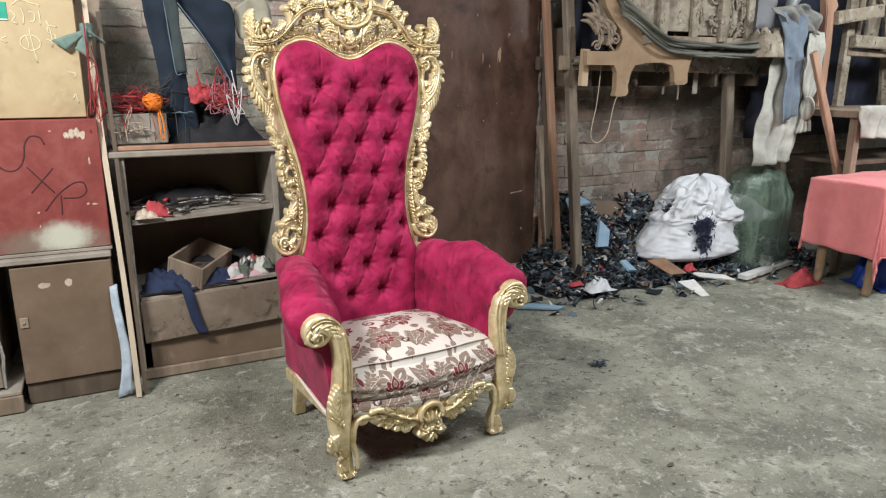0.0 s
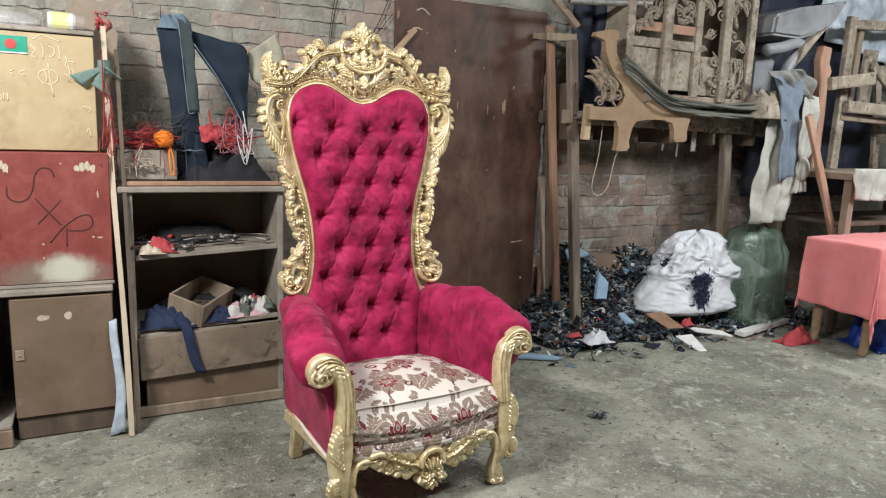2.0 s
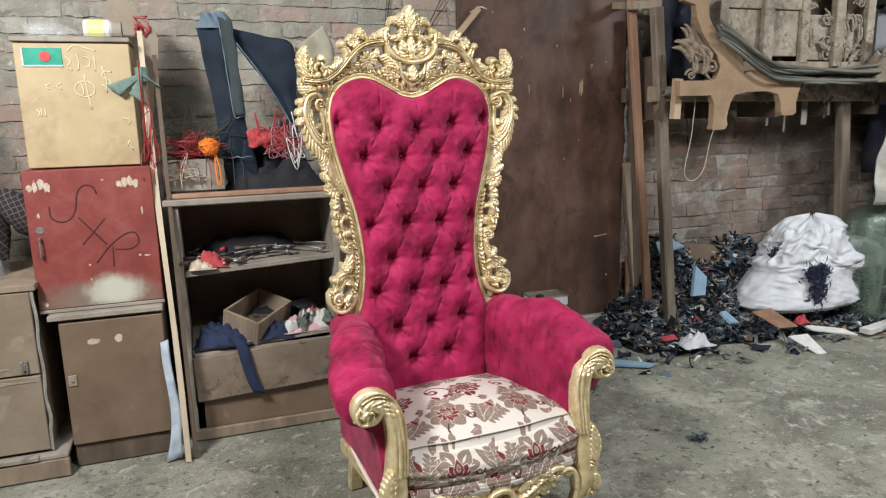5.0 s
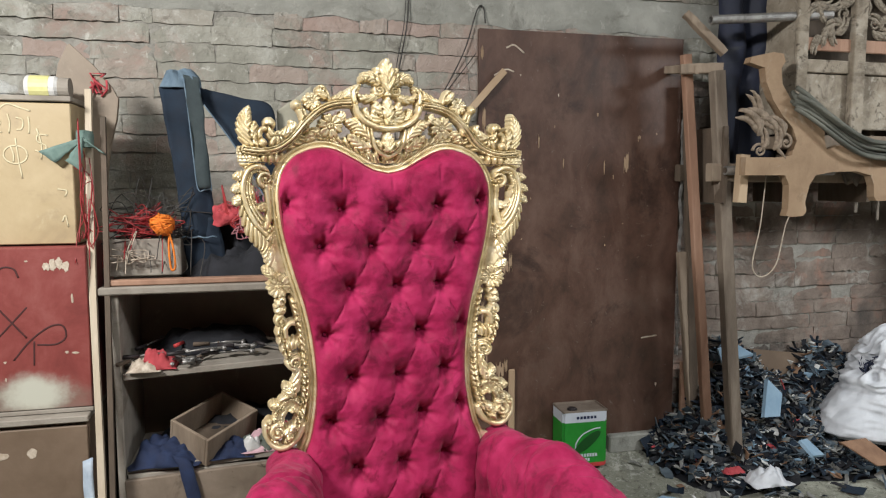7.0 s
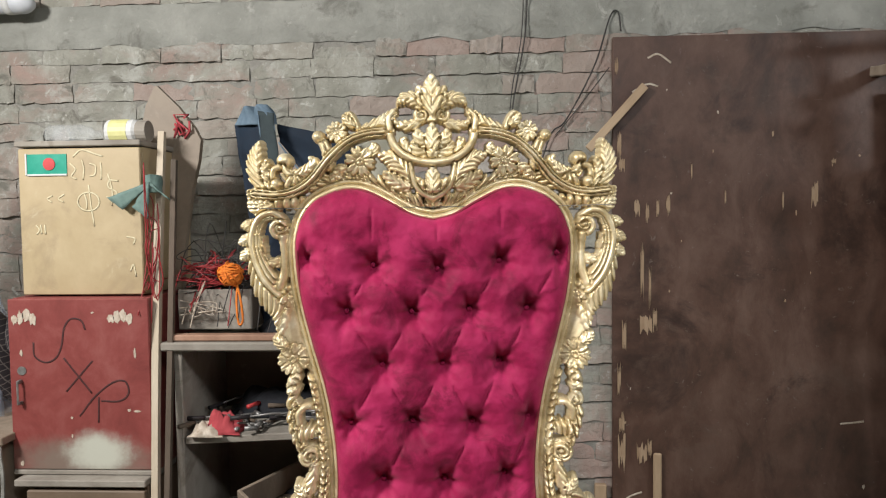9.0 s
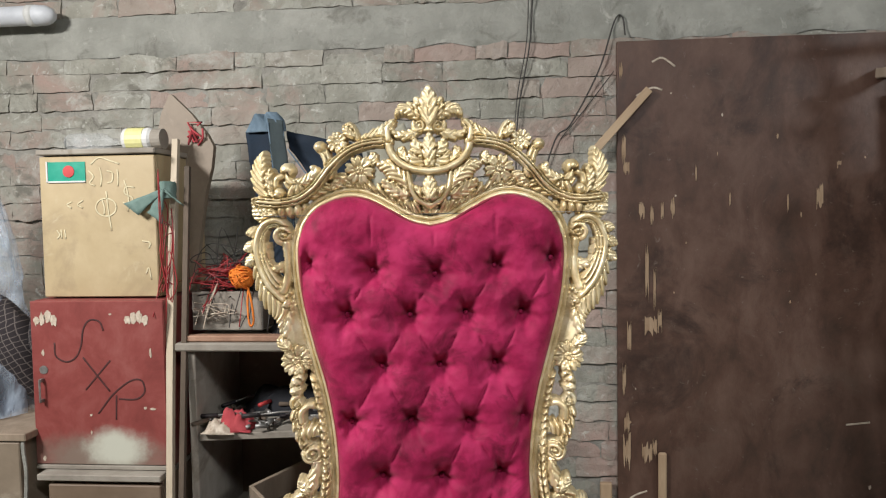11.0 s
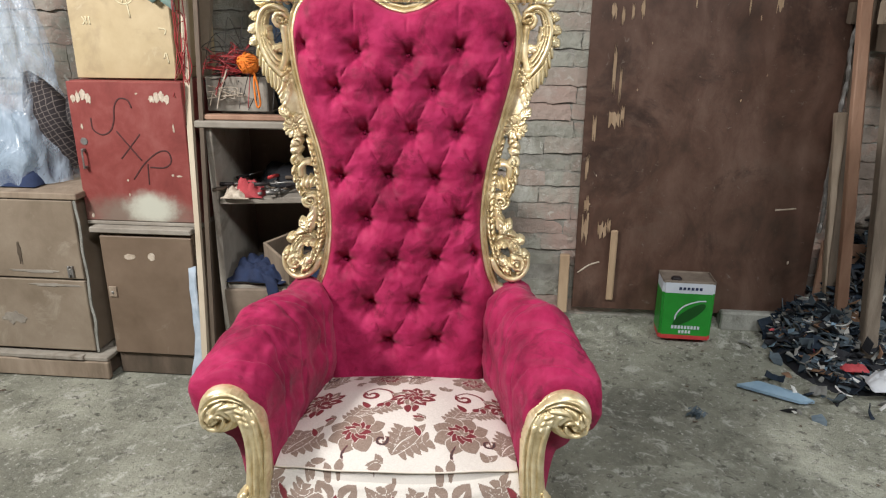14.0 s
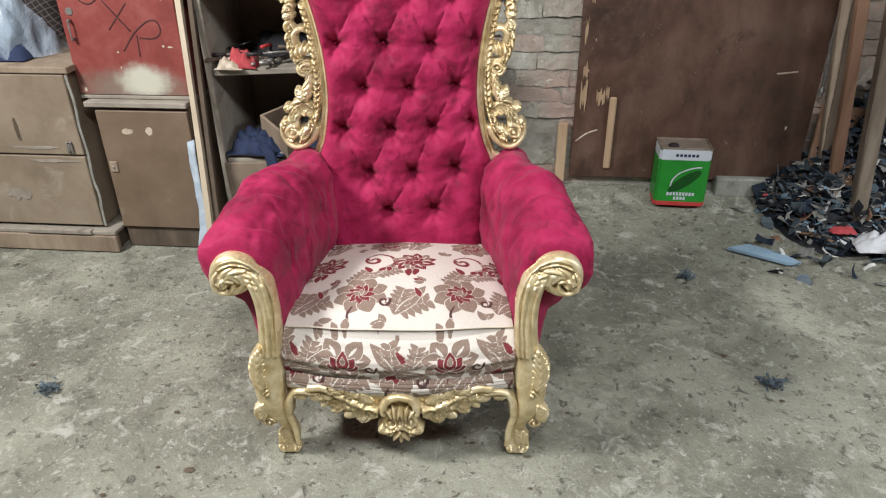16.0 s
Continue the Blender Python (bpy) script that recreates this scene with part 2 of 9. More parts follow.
def floor_z(x, y):
    """Uneven concrete that rises a little towards the board on the wall."""
    rise = (0.032 * ease(3.45, 3.9, y) + 0.05 * ease(3.85, 4.03, y)) * ease(1.3, 1.8, x)
    return rise + 0.004 * wob((x, y, 0), 1.1, 4.0) - 0.003


bm = bmesh.new()
grid(bm, lambda u, v: Vector((-3.2 + 11.7 * u, -3.5 + 8.0 * v, floor_z(-3.2 + 11.7 * u, -3.5 + 8.0 * v))), 90, 64)
floor = tagged(part("floor", bm, M_FLOOR, smooth=True), "rough stained grey concrete workshop floor", "floor", kind="structure")
wall = tagged(boxed("wall_north", -3.2, 8.5, WALL_Y + 0.007, WALL_Y + 0.26, -0.05, 3.4, M_MORTAR), "unplastered brick wall with deep rough mortar joints", "wall", kind="structure")
# Out of view: added walls and ceiling that close the room and bounce light.
for nm, a in (("wall_west", (-3.4, -3.2, -3.5, 4.25)), ("wall_east", (8.5, 8.7, -3.5, 4.25)), ("wall_south", (-3.4, 8.7, -3.7, -3.5))):
    tagged(boxed(nm, a[0], a[1], a[2], a[3], -0.05, 3.4, M_UNSEENWALL), "unseen grey wall closing the room, toned for bounce light", "wall", kind="structure")
tagged(boxed("ceiling", -3.4, 8.7, -3.7, 4.25, 3.4, 3.5, M_CEIL), "unseen dull grey ceiling, toned for bounce light", "ceiling", kind="structure")

# ---------- the throne chair ----------
CH = pose(1.203, 2.5, 0, 0, 0, 4.5)
chair = empty("throne_chair", CH, "tall crimson velvet throne chair with a carved gold frame", "chair")
XB = -0.010


def yb(z):
    return 0.262 + 0.075 * (z - 0.66)


HW = [(0.36, 0.25), (0.56, 0.268), (0.66, 0.272), (0.74, 0.244), (0.82, 0.229), (0.90, 0.224), (1.0, 0.231), (1.1, 0.249), (1.2, 0.277), (1.3, 0.302), (1.38, 0.313), (1.44, 0.313), (1.49, 0.298), (1.525, 0.268), (1.546, 0.225)]
HEART = [(0.225, 1.546), (0.19, 1.552), (0.15, 1.545), (0.10, 1.520), (0.05, 1.492), (0.0, 1.480)]
side_line = [(p[1], p[0]) for p in HW]
half = [tuple(p) for p in spline(side_line, 8)] + [tuple(p) for p in spline(HEART, 6)][1:]
outline = half + [(-x, z) for x, z in half[::-1][1:]]


def inside_mask(px, pz, poly):
    ins = np.zeros(px.shape, bool)
    n = len(poly)
    for i in range(n):
        x0, z0 = poly[i]
        x1, z1 = poly[(i + 1) % n]
        if z0 == z1:
            continue
        c = ((z0 > pz) != (z1 > pz)) & (px < (x1 - x0) * (pz - z0) / (z1 - z0) + x0)
        ins ^= c
    return ins


def seg_dist(px, pz, a, b):
    ax, az = a
    dx, dz = b[0] - ax, b[1] - az
    t = np.clip(((px - ax) * dx + (pz - az) * dz) / (dx * dx + dz * dz + 1e-12), 0, 1)
    return np.hypot(px - ax - t * dx, pz - az - t * dz), t


BUTTONS = [[(-0.296, 1.392), (-0.139, 1.374), (0.008, 1.364), (0.150, 1.382), (0.284, 1.398)],
           [(-0.200, 1.270), (-0.052, 1.268), (0.080, 1.272), (0.212, 1.272)],
           [(-0.120, 1.148), (0.017, 1.150), (0.147, 1.154)],
           [(-0.192, 1.020), (-0.052, 1.021), (0.083, 1.018), (0.215, 1.026)],
           [(-0.120, 0.892), (0.018, 0.890), (0.155, 0.900)],
           [(-0.183, 0.768), (-0.040, 0.769), (0.085, 0.776), (0.205, 0.790)],
           [(-0.112, 0.632), (0.022, 0.636), (0.152, 0.648)],
           [(-0.058, 0.508), (0.086, 0.516)]]


def tufted_back():
    st = 0.0033
    xs, zs = np.arange(-0.34, 0.3401, st), np.arange(0.36, 1.571, st)
    X, Z = np.meshgrid(xs, zs)
    ins = inside_mask(X, Z, outline)
    edge = np.full(X.shape, 9.0)
    for a, b in zip(outline, outline[1:]):
        edge = np.minimum(edge, seg_dist(X, Z, a, b)[0])
    e = np.clip(edge / 0.055, 0, 1)
    puff = 0.055 * np.sqrt(np.clip(1 - (1 - e) ** 2, 0, 1))
    dip = np.zeros(X.shape)
    flat = [b for row in BUTTONS for b in row]
    for bx, bz in flat:
        d = np.hypot(X - bx, (Z - bz) * 0.9)
        star = 1 + 0.15 * np.cos(6 * np.arctan2(Z - bz, X - bx) + 9 * bx) * np.clip(d / 0.02, 0, 1)
        dip = np.maximum(dip, 0.050 * np.exp(-(d / (0.021 * star)) ** 1.5) + 0.017 * np.exp(-(d / 0.050) ** 2))
    fold = np.zeros(X.shape)
    for r0, r1 in zip(BUTTONS, BUTTONS[1:]):
        for a in r1:
            for b in r0:
                if abs(a[0] - b[0]) < 0.125:
                    d, t = seg_dist(X, Z, a, b)
                    k = 1.0 if b[0] > a[0] else 0.72 + 0.28 * math.sin(40 * a[0] + 17 * a[1])
                    fold = np.maximum(fold, k * (0.0100 * np.exp(-(d / 0.0036)) + 0.0060 * np.exp(-(d / 0.030) ** 2)))
    for b in BUTTONS[0]:
        d, t = seg_dist(X, Z, b, (b[0] * 1.0, 1.50))
        fold = np.maximum(fold, (1 - 0.6 * t) * 0.012 * np.exp(-(d / 0.0040)))
    for r in BUTTONS[1::2]:
        for a, b in zip(r, r[1:]):
            d, t = seg_dist(X, Z, a, b)
            fold = np.maximum(fold, 0.0065 * np.exp(-(d / 0.0035)))
    h = puff - np.maximum(dip, fold) * np.clip(edge / 0.03, 0.15, 1)
    bm = bmesh.new()
    idx = {}
    for i in range(X.shape[0]):
        for j in range(X.shape[1]):
            if ins[i, j]:
                x, z = X[i, j], Z[i, j]
                w = 0.0045 * wob((x, 0, z), 13) + 0.0022 * wob((x, 1, z), 34) + 0.0010 * wob((x, 2, z), 80)
                idx[i, j] = bm.verts.new((x + XB, yb(z) - h[i, j] - w, z))
    for (i, j) in list(idx):
        k = [idx.get(q) for q in ((i, j), (i, j + 1), (i + 1, j + 1), (i + 1, j))]
        if all(k):
            bm.faces.new(k)
    return bm


back = part("backrest", tufted_back(), M_CRIMSON, chair, "deep-buttoned crimson velvet heart-shaped backrest", smooth=True)
bm = bmesh.new()
bmesh.ops.create_uvsphere(bm, u_segments=10, v_segments=6, radius=0.0066)
bmesh.ops.scale(bm, vec=(1, 0.55, 1), verts=bm.verts)
button = part("button", bm, M_CRIMSON, back, smooth=True)
first = True
for row in BUTTONS:
    for bx, bz in row:
        m = pose(bx + XB, yb(bz) + 0.003, bz)
        if first:
            button.matrix_local = m
            first = False
        else:
            share("button", button.data, back, m)

# piping between the velvet and the frame
bm = bmesh.new()
cord = [((1 if x > 0 else -1) * (abs(x) - 0.006) + XB, yb(z) - 0.019, z - (0.006 if z > 1.46 else 0)) for x, z in outline]
sweep(bm, cord, 0.0038, 6, up=(0, 1, 0))
part("piping", bm, M_PIPING, back, "dark crimson velvet piping", smooth=True)

# solid rear shell of the back
bm = bmesh.new()
shell = [(x * 1.03 + XB, z) for x, z in outline]
a = [bm.verts.new((x, yb(z) + 0.012, z)) for x, z in shell]
b = [bm.verts.new((x, yb(z) + 0.045, z)) for x, z in shell]
for i in range(len(a)):
    j = (i + 1) % len(a)
    bm.faces.new((a[i], a[j], b[j], b[i]))
bmesh.ops.triangle_fill(bm, use_beauty=True, edges=[e for e in bm.edges if e.verts[0] in set(b) and e.verts[1] in set(b)])
bmesh.ops.triangle_fill(bm, use_beauty=True, edges=[e for e in bm.edges if e.verts[0] in set(a) and e.verts[1] in set(a)])
part("back_shell", bm, M_CRIMSON, chair)


# carved pieces, modelled flat: x along, y across, z towards the viewer
def mesh_of(bm, name, smooth=True, mat=None):
    me = bpy.data.meshes.new(name)
    bm.to_mesh(me)
    bm.free()
    for q in me.polygons:
        q.use_smooth = smooth
    me.materials.append(mat or M_GOLD)
    return me


# carved relief: ridges painted into a height field, then meshed as one carved piece
class Relief:
    def __init__(self, x0, x1, z0, z1, step):
        self.x0, self.z0, self.d = x0, z0, step
        self.nx, self.nz = int((x1 - x0) / step) + 1, int((z1 - z0) / step) + 1
        self.h = np.full((self.nz, self.nx), -1.0)

    def lay(self, dabs, k=1.2, rim=1.9, stack=0.35, sharp=0.5):
        """Lays one ridge, a chain of (x, z, r, lift), over what is there and cuts a crevice round it."""
        R0 = max(d[2] for d in dabs) + 4 * self.d
        i0 = max(0, int((min(d[0] for d in dabs) - R0 - self.x0) / self.d))
        i1 = min(self.nx, int((max(d[0] for d in dabs) + R0 - self.x0) / self.d) + 2)
        j0 = max(0, int((min(d[1] for d in dabs) - R0 - self.z0) / self.d))
        j1 = min(self.nz, int((max(d[1] for d in dabs) + R0 - self.z0) / self.d) + 2)
        if i0 >= i1 or j0 >= j1:
            return
        gx = self.x0 + self.d * np.arange(i0, i1)[None, :]
        gz = self.z0 + self.d * np.arange(j0, j1)[:, None]
        T = np.full((j1 - j0, i1 - i0), -1.0)
        near = np.zeros(T.shape, bool)
        for x, z, r, lift in dabs:
            q = 1 - ((gx - x) ** 2 + (gz - z) ** 2) / (r * r)
            np.maximum(T, np.where(q > 0, lift + k * r * np.maximum(q, 0) ** sharp, -1.0), out=T)
            e = r + rim * self.d
            near |= (gx - x) ** 2 + (gz - z) ** 2 < e * e
        w = self.h[j0:j1, i0:i1]
        top = T > 0
        cut = near & ~top & (w > 0)
        w[cut] = np.maximum(0.0008, np.minimum(w[cut] - 0.006, 0.003))
        w[top] = np.minimum(0.026, T[top] + stack * np.maximum(w[top], 0))

    def dab(self, x, z, r, k=0.75, lift=0.0):
        self.lay([(x, z, r, lift)], k)

    def line(self, keys, w, k=0.75, lift=0.0, taper=(1, 1), n=16):
        pts = spline(keys, n)
        m = len(pts) - 1
        self.lay([(p[0], p[1], w * (taper[0] + (taper[1] - taper[0]) * i / m), lift) for i, p in enumerate(pts)], 1.25 * k, 1.6, 0.0)

    def finger(self, x, z, deg, L, w, bend=0.0, lift=0.0, k=1.25):
        a = radians(deg)
        n = max(8, int(L / 0.003))
        out = []
        for i in range(n + 1):
            u = i / n
            r = max(0.0022, w * (0.50 + 0.50 * math.sin(math.pi * min(1.0, 0.10 + 0.62 * u))) * (1 - u ** 3.2) ** 0.7)
            out.append((x, z, r, lift + 0.5 * w * math.sin(math.pi * u)))
            a += bend / n
            x, z = x + math.cos(a) * L / n, z + math.sin(a) * L / n
        self.lay(out, 1.15 * k, sharp=0.8)

    def acanthus(self, keys, w, lobes=5, lift=0.002, sides=(1.0, 1.0), high=0.011, sweep_on=1.7, stem=0.35):
        """A carved leaf along a spine: swept, fluted lobes on both sides (sides scales each), grooves between them and a raised rib."""
        w, high = 1.16 * w, 0.85 * high
        pts = np.array(spline(keys, 14))
        seg = np.hypot(*np.diff(pts, axis=0).T)
        run = np.concatenate([[0], np.cumsum(seg)])
        run /= run[-1]
        tan = np.gradient(pts, axis=0)
        tan /= np.hypot(tan[:, 0], tan[:, 1])[:, None] + 1e-9
        m = w * 1.3 + 4 * self.d
        i0, i1 = max(0, int((pts[:, 0].min() - m - self.x0) / self.d)), min(self.nx, int((pts[:, 0].max() + m - self.x0) / self.d) + 2)
        j0, j1 = max(0, int((pts[:, 1].min() - m - self.z0) / self.d)), min(self.nz, int((pts[:, 1].max() + m - self.z0) / self.d) + 2)
        if i0 >= i1 or j0 >= j1:
            return
        gx = np.broadcast_to(self.x0 + self.d * np.arange(i0, i1)[None, :], (j1 - j0, i1 - i0))
        gz = np.broadcast_to(self.z0 + self.d * np.arange(j0, j1)[:, None], (j1 - j0, i1 - i0))
        dx, dz = gx[..., None] - pts[:, 0], gz[..., None] - pts[:, 1]
        near = (dx * dx + dz * dz).argmin(-1)
        px, pz = np.take_along_axis(dx, near[..., None], -1)[..., 0], np.take_along_axis(dz, near[..., None], -1)[..., 0]
        t = tan[near]
        along, n = px * t[..., 0] + pz * t[..., 1], px * -t[..., 1] + pz * t[..., 0]
        length = seg.sum()
        u = run[near] + along / length
        env = w * (stem + (1 - stem) * np.sin(np.pi * np.clip(0.10 + 0.70 * u, 0, 1))) * np.clip(1 - np.clip(u, 0, 1) ** 5, 0, 1) ** 0.6
        env = env * np.where(n > 0, sides[0], sides[1])
        an = np.abs(n)
        ph = (u - sweep_on * an / length) * lobes
        p = ph - np.floor(ph)
        tooth = np.sin(np.pi * p ** 0.8) ** 0.6
        edge = env * (0.58 + 0.42 * tooth) + 1e-6
        inside = (an < edge) & (u > -0.01) & (u < 1.0 + 0.2 * self.d / length)
        q = np.clip(1 - (an / edge) ** 2.4, 0, 1)
        flute = np.sin(np.pi * p ** 0.9) ** 0.8
        body = high * (0.45 + 0.55 * flute) * q ** 0.40 + 0.40 * high * np.exp(-(an / (0.10 * w + 0.0018)) ** 2) * (1 - 0.6 * np.clip(u, 0, 1))
        T = np.where(inside, lift + body + 0.25 * high * np.clip(u, 0, 1), -1.0)
        ring = (an < edge + 1.7 * self.d) & (u > -0.03) & (u < 1.03)
        h = self.h[j0:j1, i0:i1]
        top = T > 0
        rim = ring & ~top & (h > 0)
        h[rim] = np.maximum(0.0008, np.minimum(h[rim] - 0.006, 0.003))
        h[top] = np.minimum(0.026, T[top] + 0.30 * np.maximum(h[top], 0))

    def leaf(self, x, z, deg, L, bend=0.8, pairs=3, spread=40, w=0.105, lift=0.0, flip=False):
        """A short acanthus leaf that curls as it goes."""
        a = radians(deg) - 0.15 * bend * (-1 if flip else 1)
        keys = [(x, z)]
        for _ in range(4):
            x, z = x + math.cos(a) * L / 4, z + math.sin(a) * L / 4
            a += bend * (-1 if flip else 1) / 4
            keys.append((x, z))
        self.acanthus(keys, 2.6 * w * L, max(3, min(6, int(L / 0.0125))), lift, high=0.06 * L + 0.005)

    def fan(self, x, z, deg, L, n=5, spread=30, w=0.16, lift=0.0, curl=0.0):
        for q in range(n):
            o = q - (n - 1) / 2
            self.finger(x, z, deg + o * spread, L * (1 - 0.07 * abs(o)), w * L, curl * o * 0.3, lift)

    def flower(self, x, z, r, n=7, turn=0.0):
        """Flat, notched, veined petals dished about a raised boss."""
        for q in range(n):
            a = radians(turn + 360 * q / n)
            edge = []
            for u, o, w in ((0.30, 0, 0.16), (0.45, 0, 0.21), (0.60, 0.14, 0.21), (0.60, -0.14, 0.21), (0.76, 0.22, 0.15), (0.76, -0.22, 0.15), (0.88, 0.20, 0.08), (0.88, -0.20, 0.08)):
                edge.append((x + r * u * math.cos(a + o), z + r * u * math.sin(a + o), r * w, 0.003 + 0.006 * u))
            self.lay(edge, 0.22, 1.5, 0.1, 0.4)
            for o in (-0.22, 0.0, 0.22):
                c = [(x + r * u * math.cos(a + o * u), z + r * u * math.sin(a + o * u)) for u in np.linspace(0.35, 0.86, 9)]
                self.groove(c, 0.0016, 0.0022)
        self.dab(x, z, 0.22 * r, 0.9, 0.006)
        for q in range(5):
            a = radians(turn + 72 * q)
            self.dab(x + 0.14 * r * math.cos(a), z + 0.14 * r * math.sin(a), 0.10 * r, 0.8, 0.004)

    def groove(self, pts, w, depth):
        """Cuts a fine vein into what is there."""
        for x, z in pts:
            i0, i1 = int((x - 2 * w - self.x0) / self.d), int((x + 2 * w - self.x0) / self.d) + 2
            j0, j1 = int((z - 2 * w - self.z0) / self.d), int((z + 2 * w - self.z0) / self.d) + 2
            if i0 < 0 or j0 < 0 or i1 > self.nx or j1 > self.nz:
                continue
            gx = self.x0 + self.d * np.arange(i0, i1)[None, :]
            gz = self.z0 + self.d * np.arange(j0, j1)[:, None]
            hit = ((gx - x) ** 2 + (gz - z) ** 2 < w * w) & (self.h[j0:j1, i0:i1] > 2 * depth)
            self.h[j0:j1, i0:i1][hit] -= depth * 0.5

    def spiral(self, x, z, r, a0, turns, w, sense=-1):
        n = int(40 * turns)
        out = []
        for i in range(n + 1):
            u = i / n
            a = radians(a0) + sense * u * turns * 2 * math.pi
            q = r * (1 - 0.84 * u)
            out.append((x + q * math.cos(a), z + q * math.sin(a), 0.8 * w * (1 - 0.4 * u), 0.004 + 0.006 * u))
        self.lay(out, 1.2)
        self.dab(x, z, w * 0.8, 1.0, 0.009)

    def web(self, grow, height):
        """Joins neighbouring ridges with a sunk ground."""
        m = self.h > 0
        n = int(round(grow / self.d))
        acc = m.copy()
        for dj in range(-n, n + 1):
            for di in range(-n, n + 1):
                if di * di + dj * dj <= n * n:
                    acc |= np.roll(np.roll(m, dj, 0), di, 1)
        inner = ~acc
        keep = acc.copy()
        for dj in range(-n + 1, n):
            for di in range(-n + 1, n):
                if di * di + dj * dj <= (n - 1) ** 2:
                    keep &= ~np.roll(np.roll(inner, dj, 0), di, 1)
        self.h = np.where((self.h <= 0) & keep, height, self.h)

    def mesh(self, name, parent, yface, back, sgn, cx=0.0, zmin=-9, zmax=9, label="", flare=1.0):
        m = self.h > 0
        ring = m.copy()
        for dj, di in ((1, 0), (-1, 0), (0, 1), (0, -1), (1, 1), (-1, -1), (1, -1), (-1, 1)):
            ring |= np.roll(np.roll(m, dj, 0), di, 1)
        bm = bmesh.new()
        idx = {}
        for j, i in zip(*np.nonzero(ring)):
            z = self.z0 + self.d * j
            if not (zmin <= z <= zmax) or i == self.nx - 1 or j == self.nz - 1:
                continue
            x = self.x0 + self.d * i
            y = yface(x, z) - (self.h[j, i] if m[j, i] else -back)
            idx[j, i] = bm.verts.new((cx + sgn * x * flare, y, z))
        for (j, i) in list(idx):
            q = [idx.get(c) for c in ((j, i), (j, i + 1), (j + 1, i + 1), (j + 1, i))]
            if all(q):
                bm.faces.new(q if sgn > 0 else q[::-1])
        loose = [v for v in bm.verts if not v.link_faces]
        bmesh.ops.delete(bm, geom=loose, context="VERTS")
        return part(name, bm, M_GOLD, parent, label, smooth=True)


R = Relief(0.0, 0.475, 0.63, 1.83, 0.0018)
# frame mouldings beside the velvet
eb = [p for p in half if p[1] > 0.67]
off = lambda w: [(max(0.0, a[0] + (b[1] - a[1]) / math.hypot(b[0] - a[0], b[1] - a[1]) * w), a[1] - (b[0] - a[0]) / math.hypot(b[0] - a[0], b[1] - a[1]) * w) for a, b in list(zip(eb, eb[1:]))[::2]] + [(0.0, 1.480 + w)]
# finial: a tall fluted leaf between two that curl down, over a pair of volutes
R.acanthus([(0.006, 1.716), (0.030, 1.742), (0.058, 1.750), (0.080, 1.736)], 0.020, 5, 0.003, (0.9, 0.7), 0.010)
R.acanthus([(0.004, 1.712), (0.016, 1.742), (0.024, 1.764), (0.032, 1.780)], 0.015, 3, 0.005, high=0.010)
R.acanthus([(0.0, 1.700), (0.0, 1.740), (0.0, 1.770), (0.0, 1.806)], 0.022, 4, 0.008, high=0.010)
R.acanthus([(0.018, 1.706), (0.044, 1.692), (0.068, 1.690), (0.088, 1.700)], 0.014, 4, 0.002, (0.8, 0.8), 0.009)
R.spiral(0.023, 1.713, 0.0145, 30, 1.5, 0.0046)
# spread leaf inside the ring
R.acanthus([(0.002, 1.622), (0.020, 1.632), (0.036, 1.640), (0.046, 1.656)], 0.017, 3, 0.004, high=0.009)
R.acanthus([(0.002, 1.640), (0.016, 1.652), (0.030, 1.664), (0.034, 1.682)], 0.015, 3, 0.006, high=0.009)
R.acanthus([(0.0, 1.616), (0.0, 1.640), (0.0, 1.666), (0.0, 1.696)], 0.015, 4, 0.010, high=0.009)
R.acanthus([(0.052, 1.628), (0.062, 1.640), (0.066, 1.652), (0.060, 1.664)], 0.011, 3, 0.004, high=0.008)
# leaf in the lower ring and the boss below it
R.acanthus([(0.002, 1.540), (0.018, 1.548), (0.028, 1.558), (0.034, 1.572)], 0.014, 3, 0.006, high=0.009)
R.acanthus([(0.0, 1.528), (0.0, 1.552), (0.0, 1.574), (0.0, 1.598)], 0.016, 4, 0.010, high=0.009)
R.fan(0.0, 1.510, 90, 0.024, 7, 28, 0.20, 0.004)
# slanting flutes along the heart's edge
for k in range(13):
    u = k / 12
    x = 0.026 + 0.235 * u
    z = float(np.interp(x, [0.0, 0.05, 0.10, 0.15, 0.19, 0.225, 0.27], [1.500, 1.512, 1.540, 1.565, 1.572, 1.566, 1.545]))
    R.finger(x, z, 58 - 62 * u, 0.044 - 0.010 * u, 0.0078, 0.8, 0.001)
    R.finger(x + 0.006, z + 0.002, 40 - 62 * u, 0.030, 0.0055, 0.8, 0.003)
# acanthus that rises beside the lower ring, flower and its leaves
R.acanthus([(0.044, 1.552), (0.064, 1.590), (0.090, 1.616), (0.124, 1.624)], 0.024, 6, 0.003, (0.75, 1.0), 0.011)
R.acanthus([(0.052, 1.548), (0.076, 1.558), (0.098, 1.572), (0.112, 1.588)], 0.015, 4, 0.003, high=0.009)
R.acanthus([(0.194, 1.596), (0.210, 1.590), (0.224, 1.578), (0.228, 1.562)], 0.014, 3, 0.002, high=0.008)
R.acanthus([(0.140, 1.622), (0.132, 1.640), (0.136, 1.652)], 0.011, 3, 0.002, high=0.008)
R.flower(0.165, 1.610, 0.036, 6, 12)
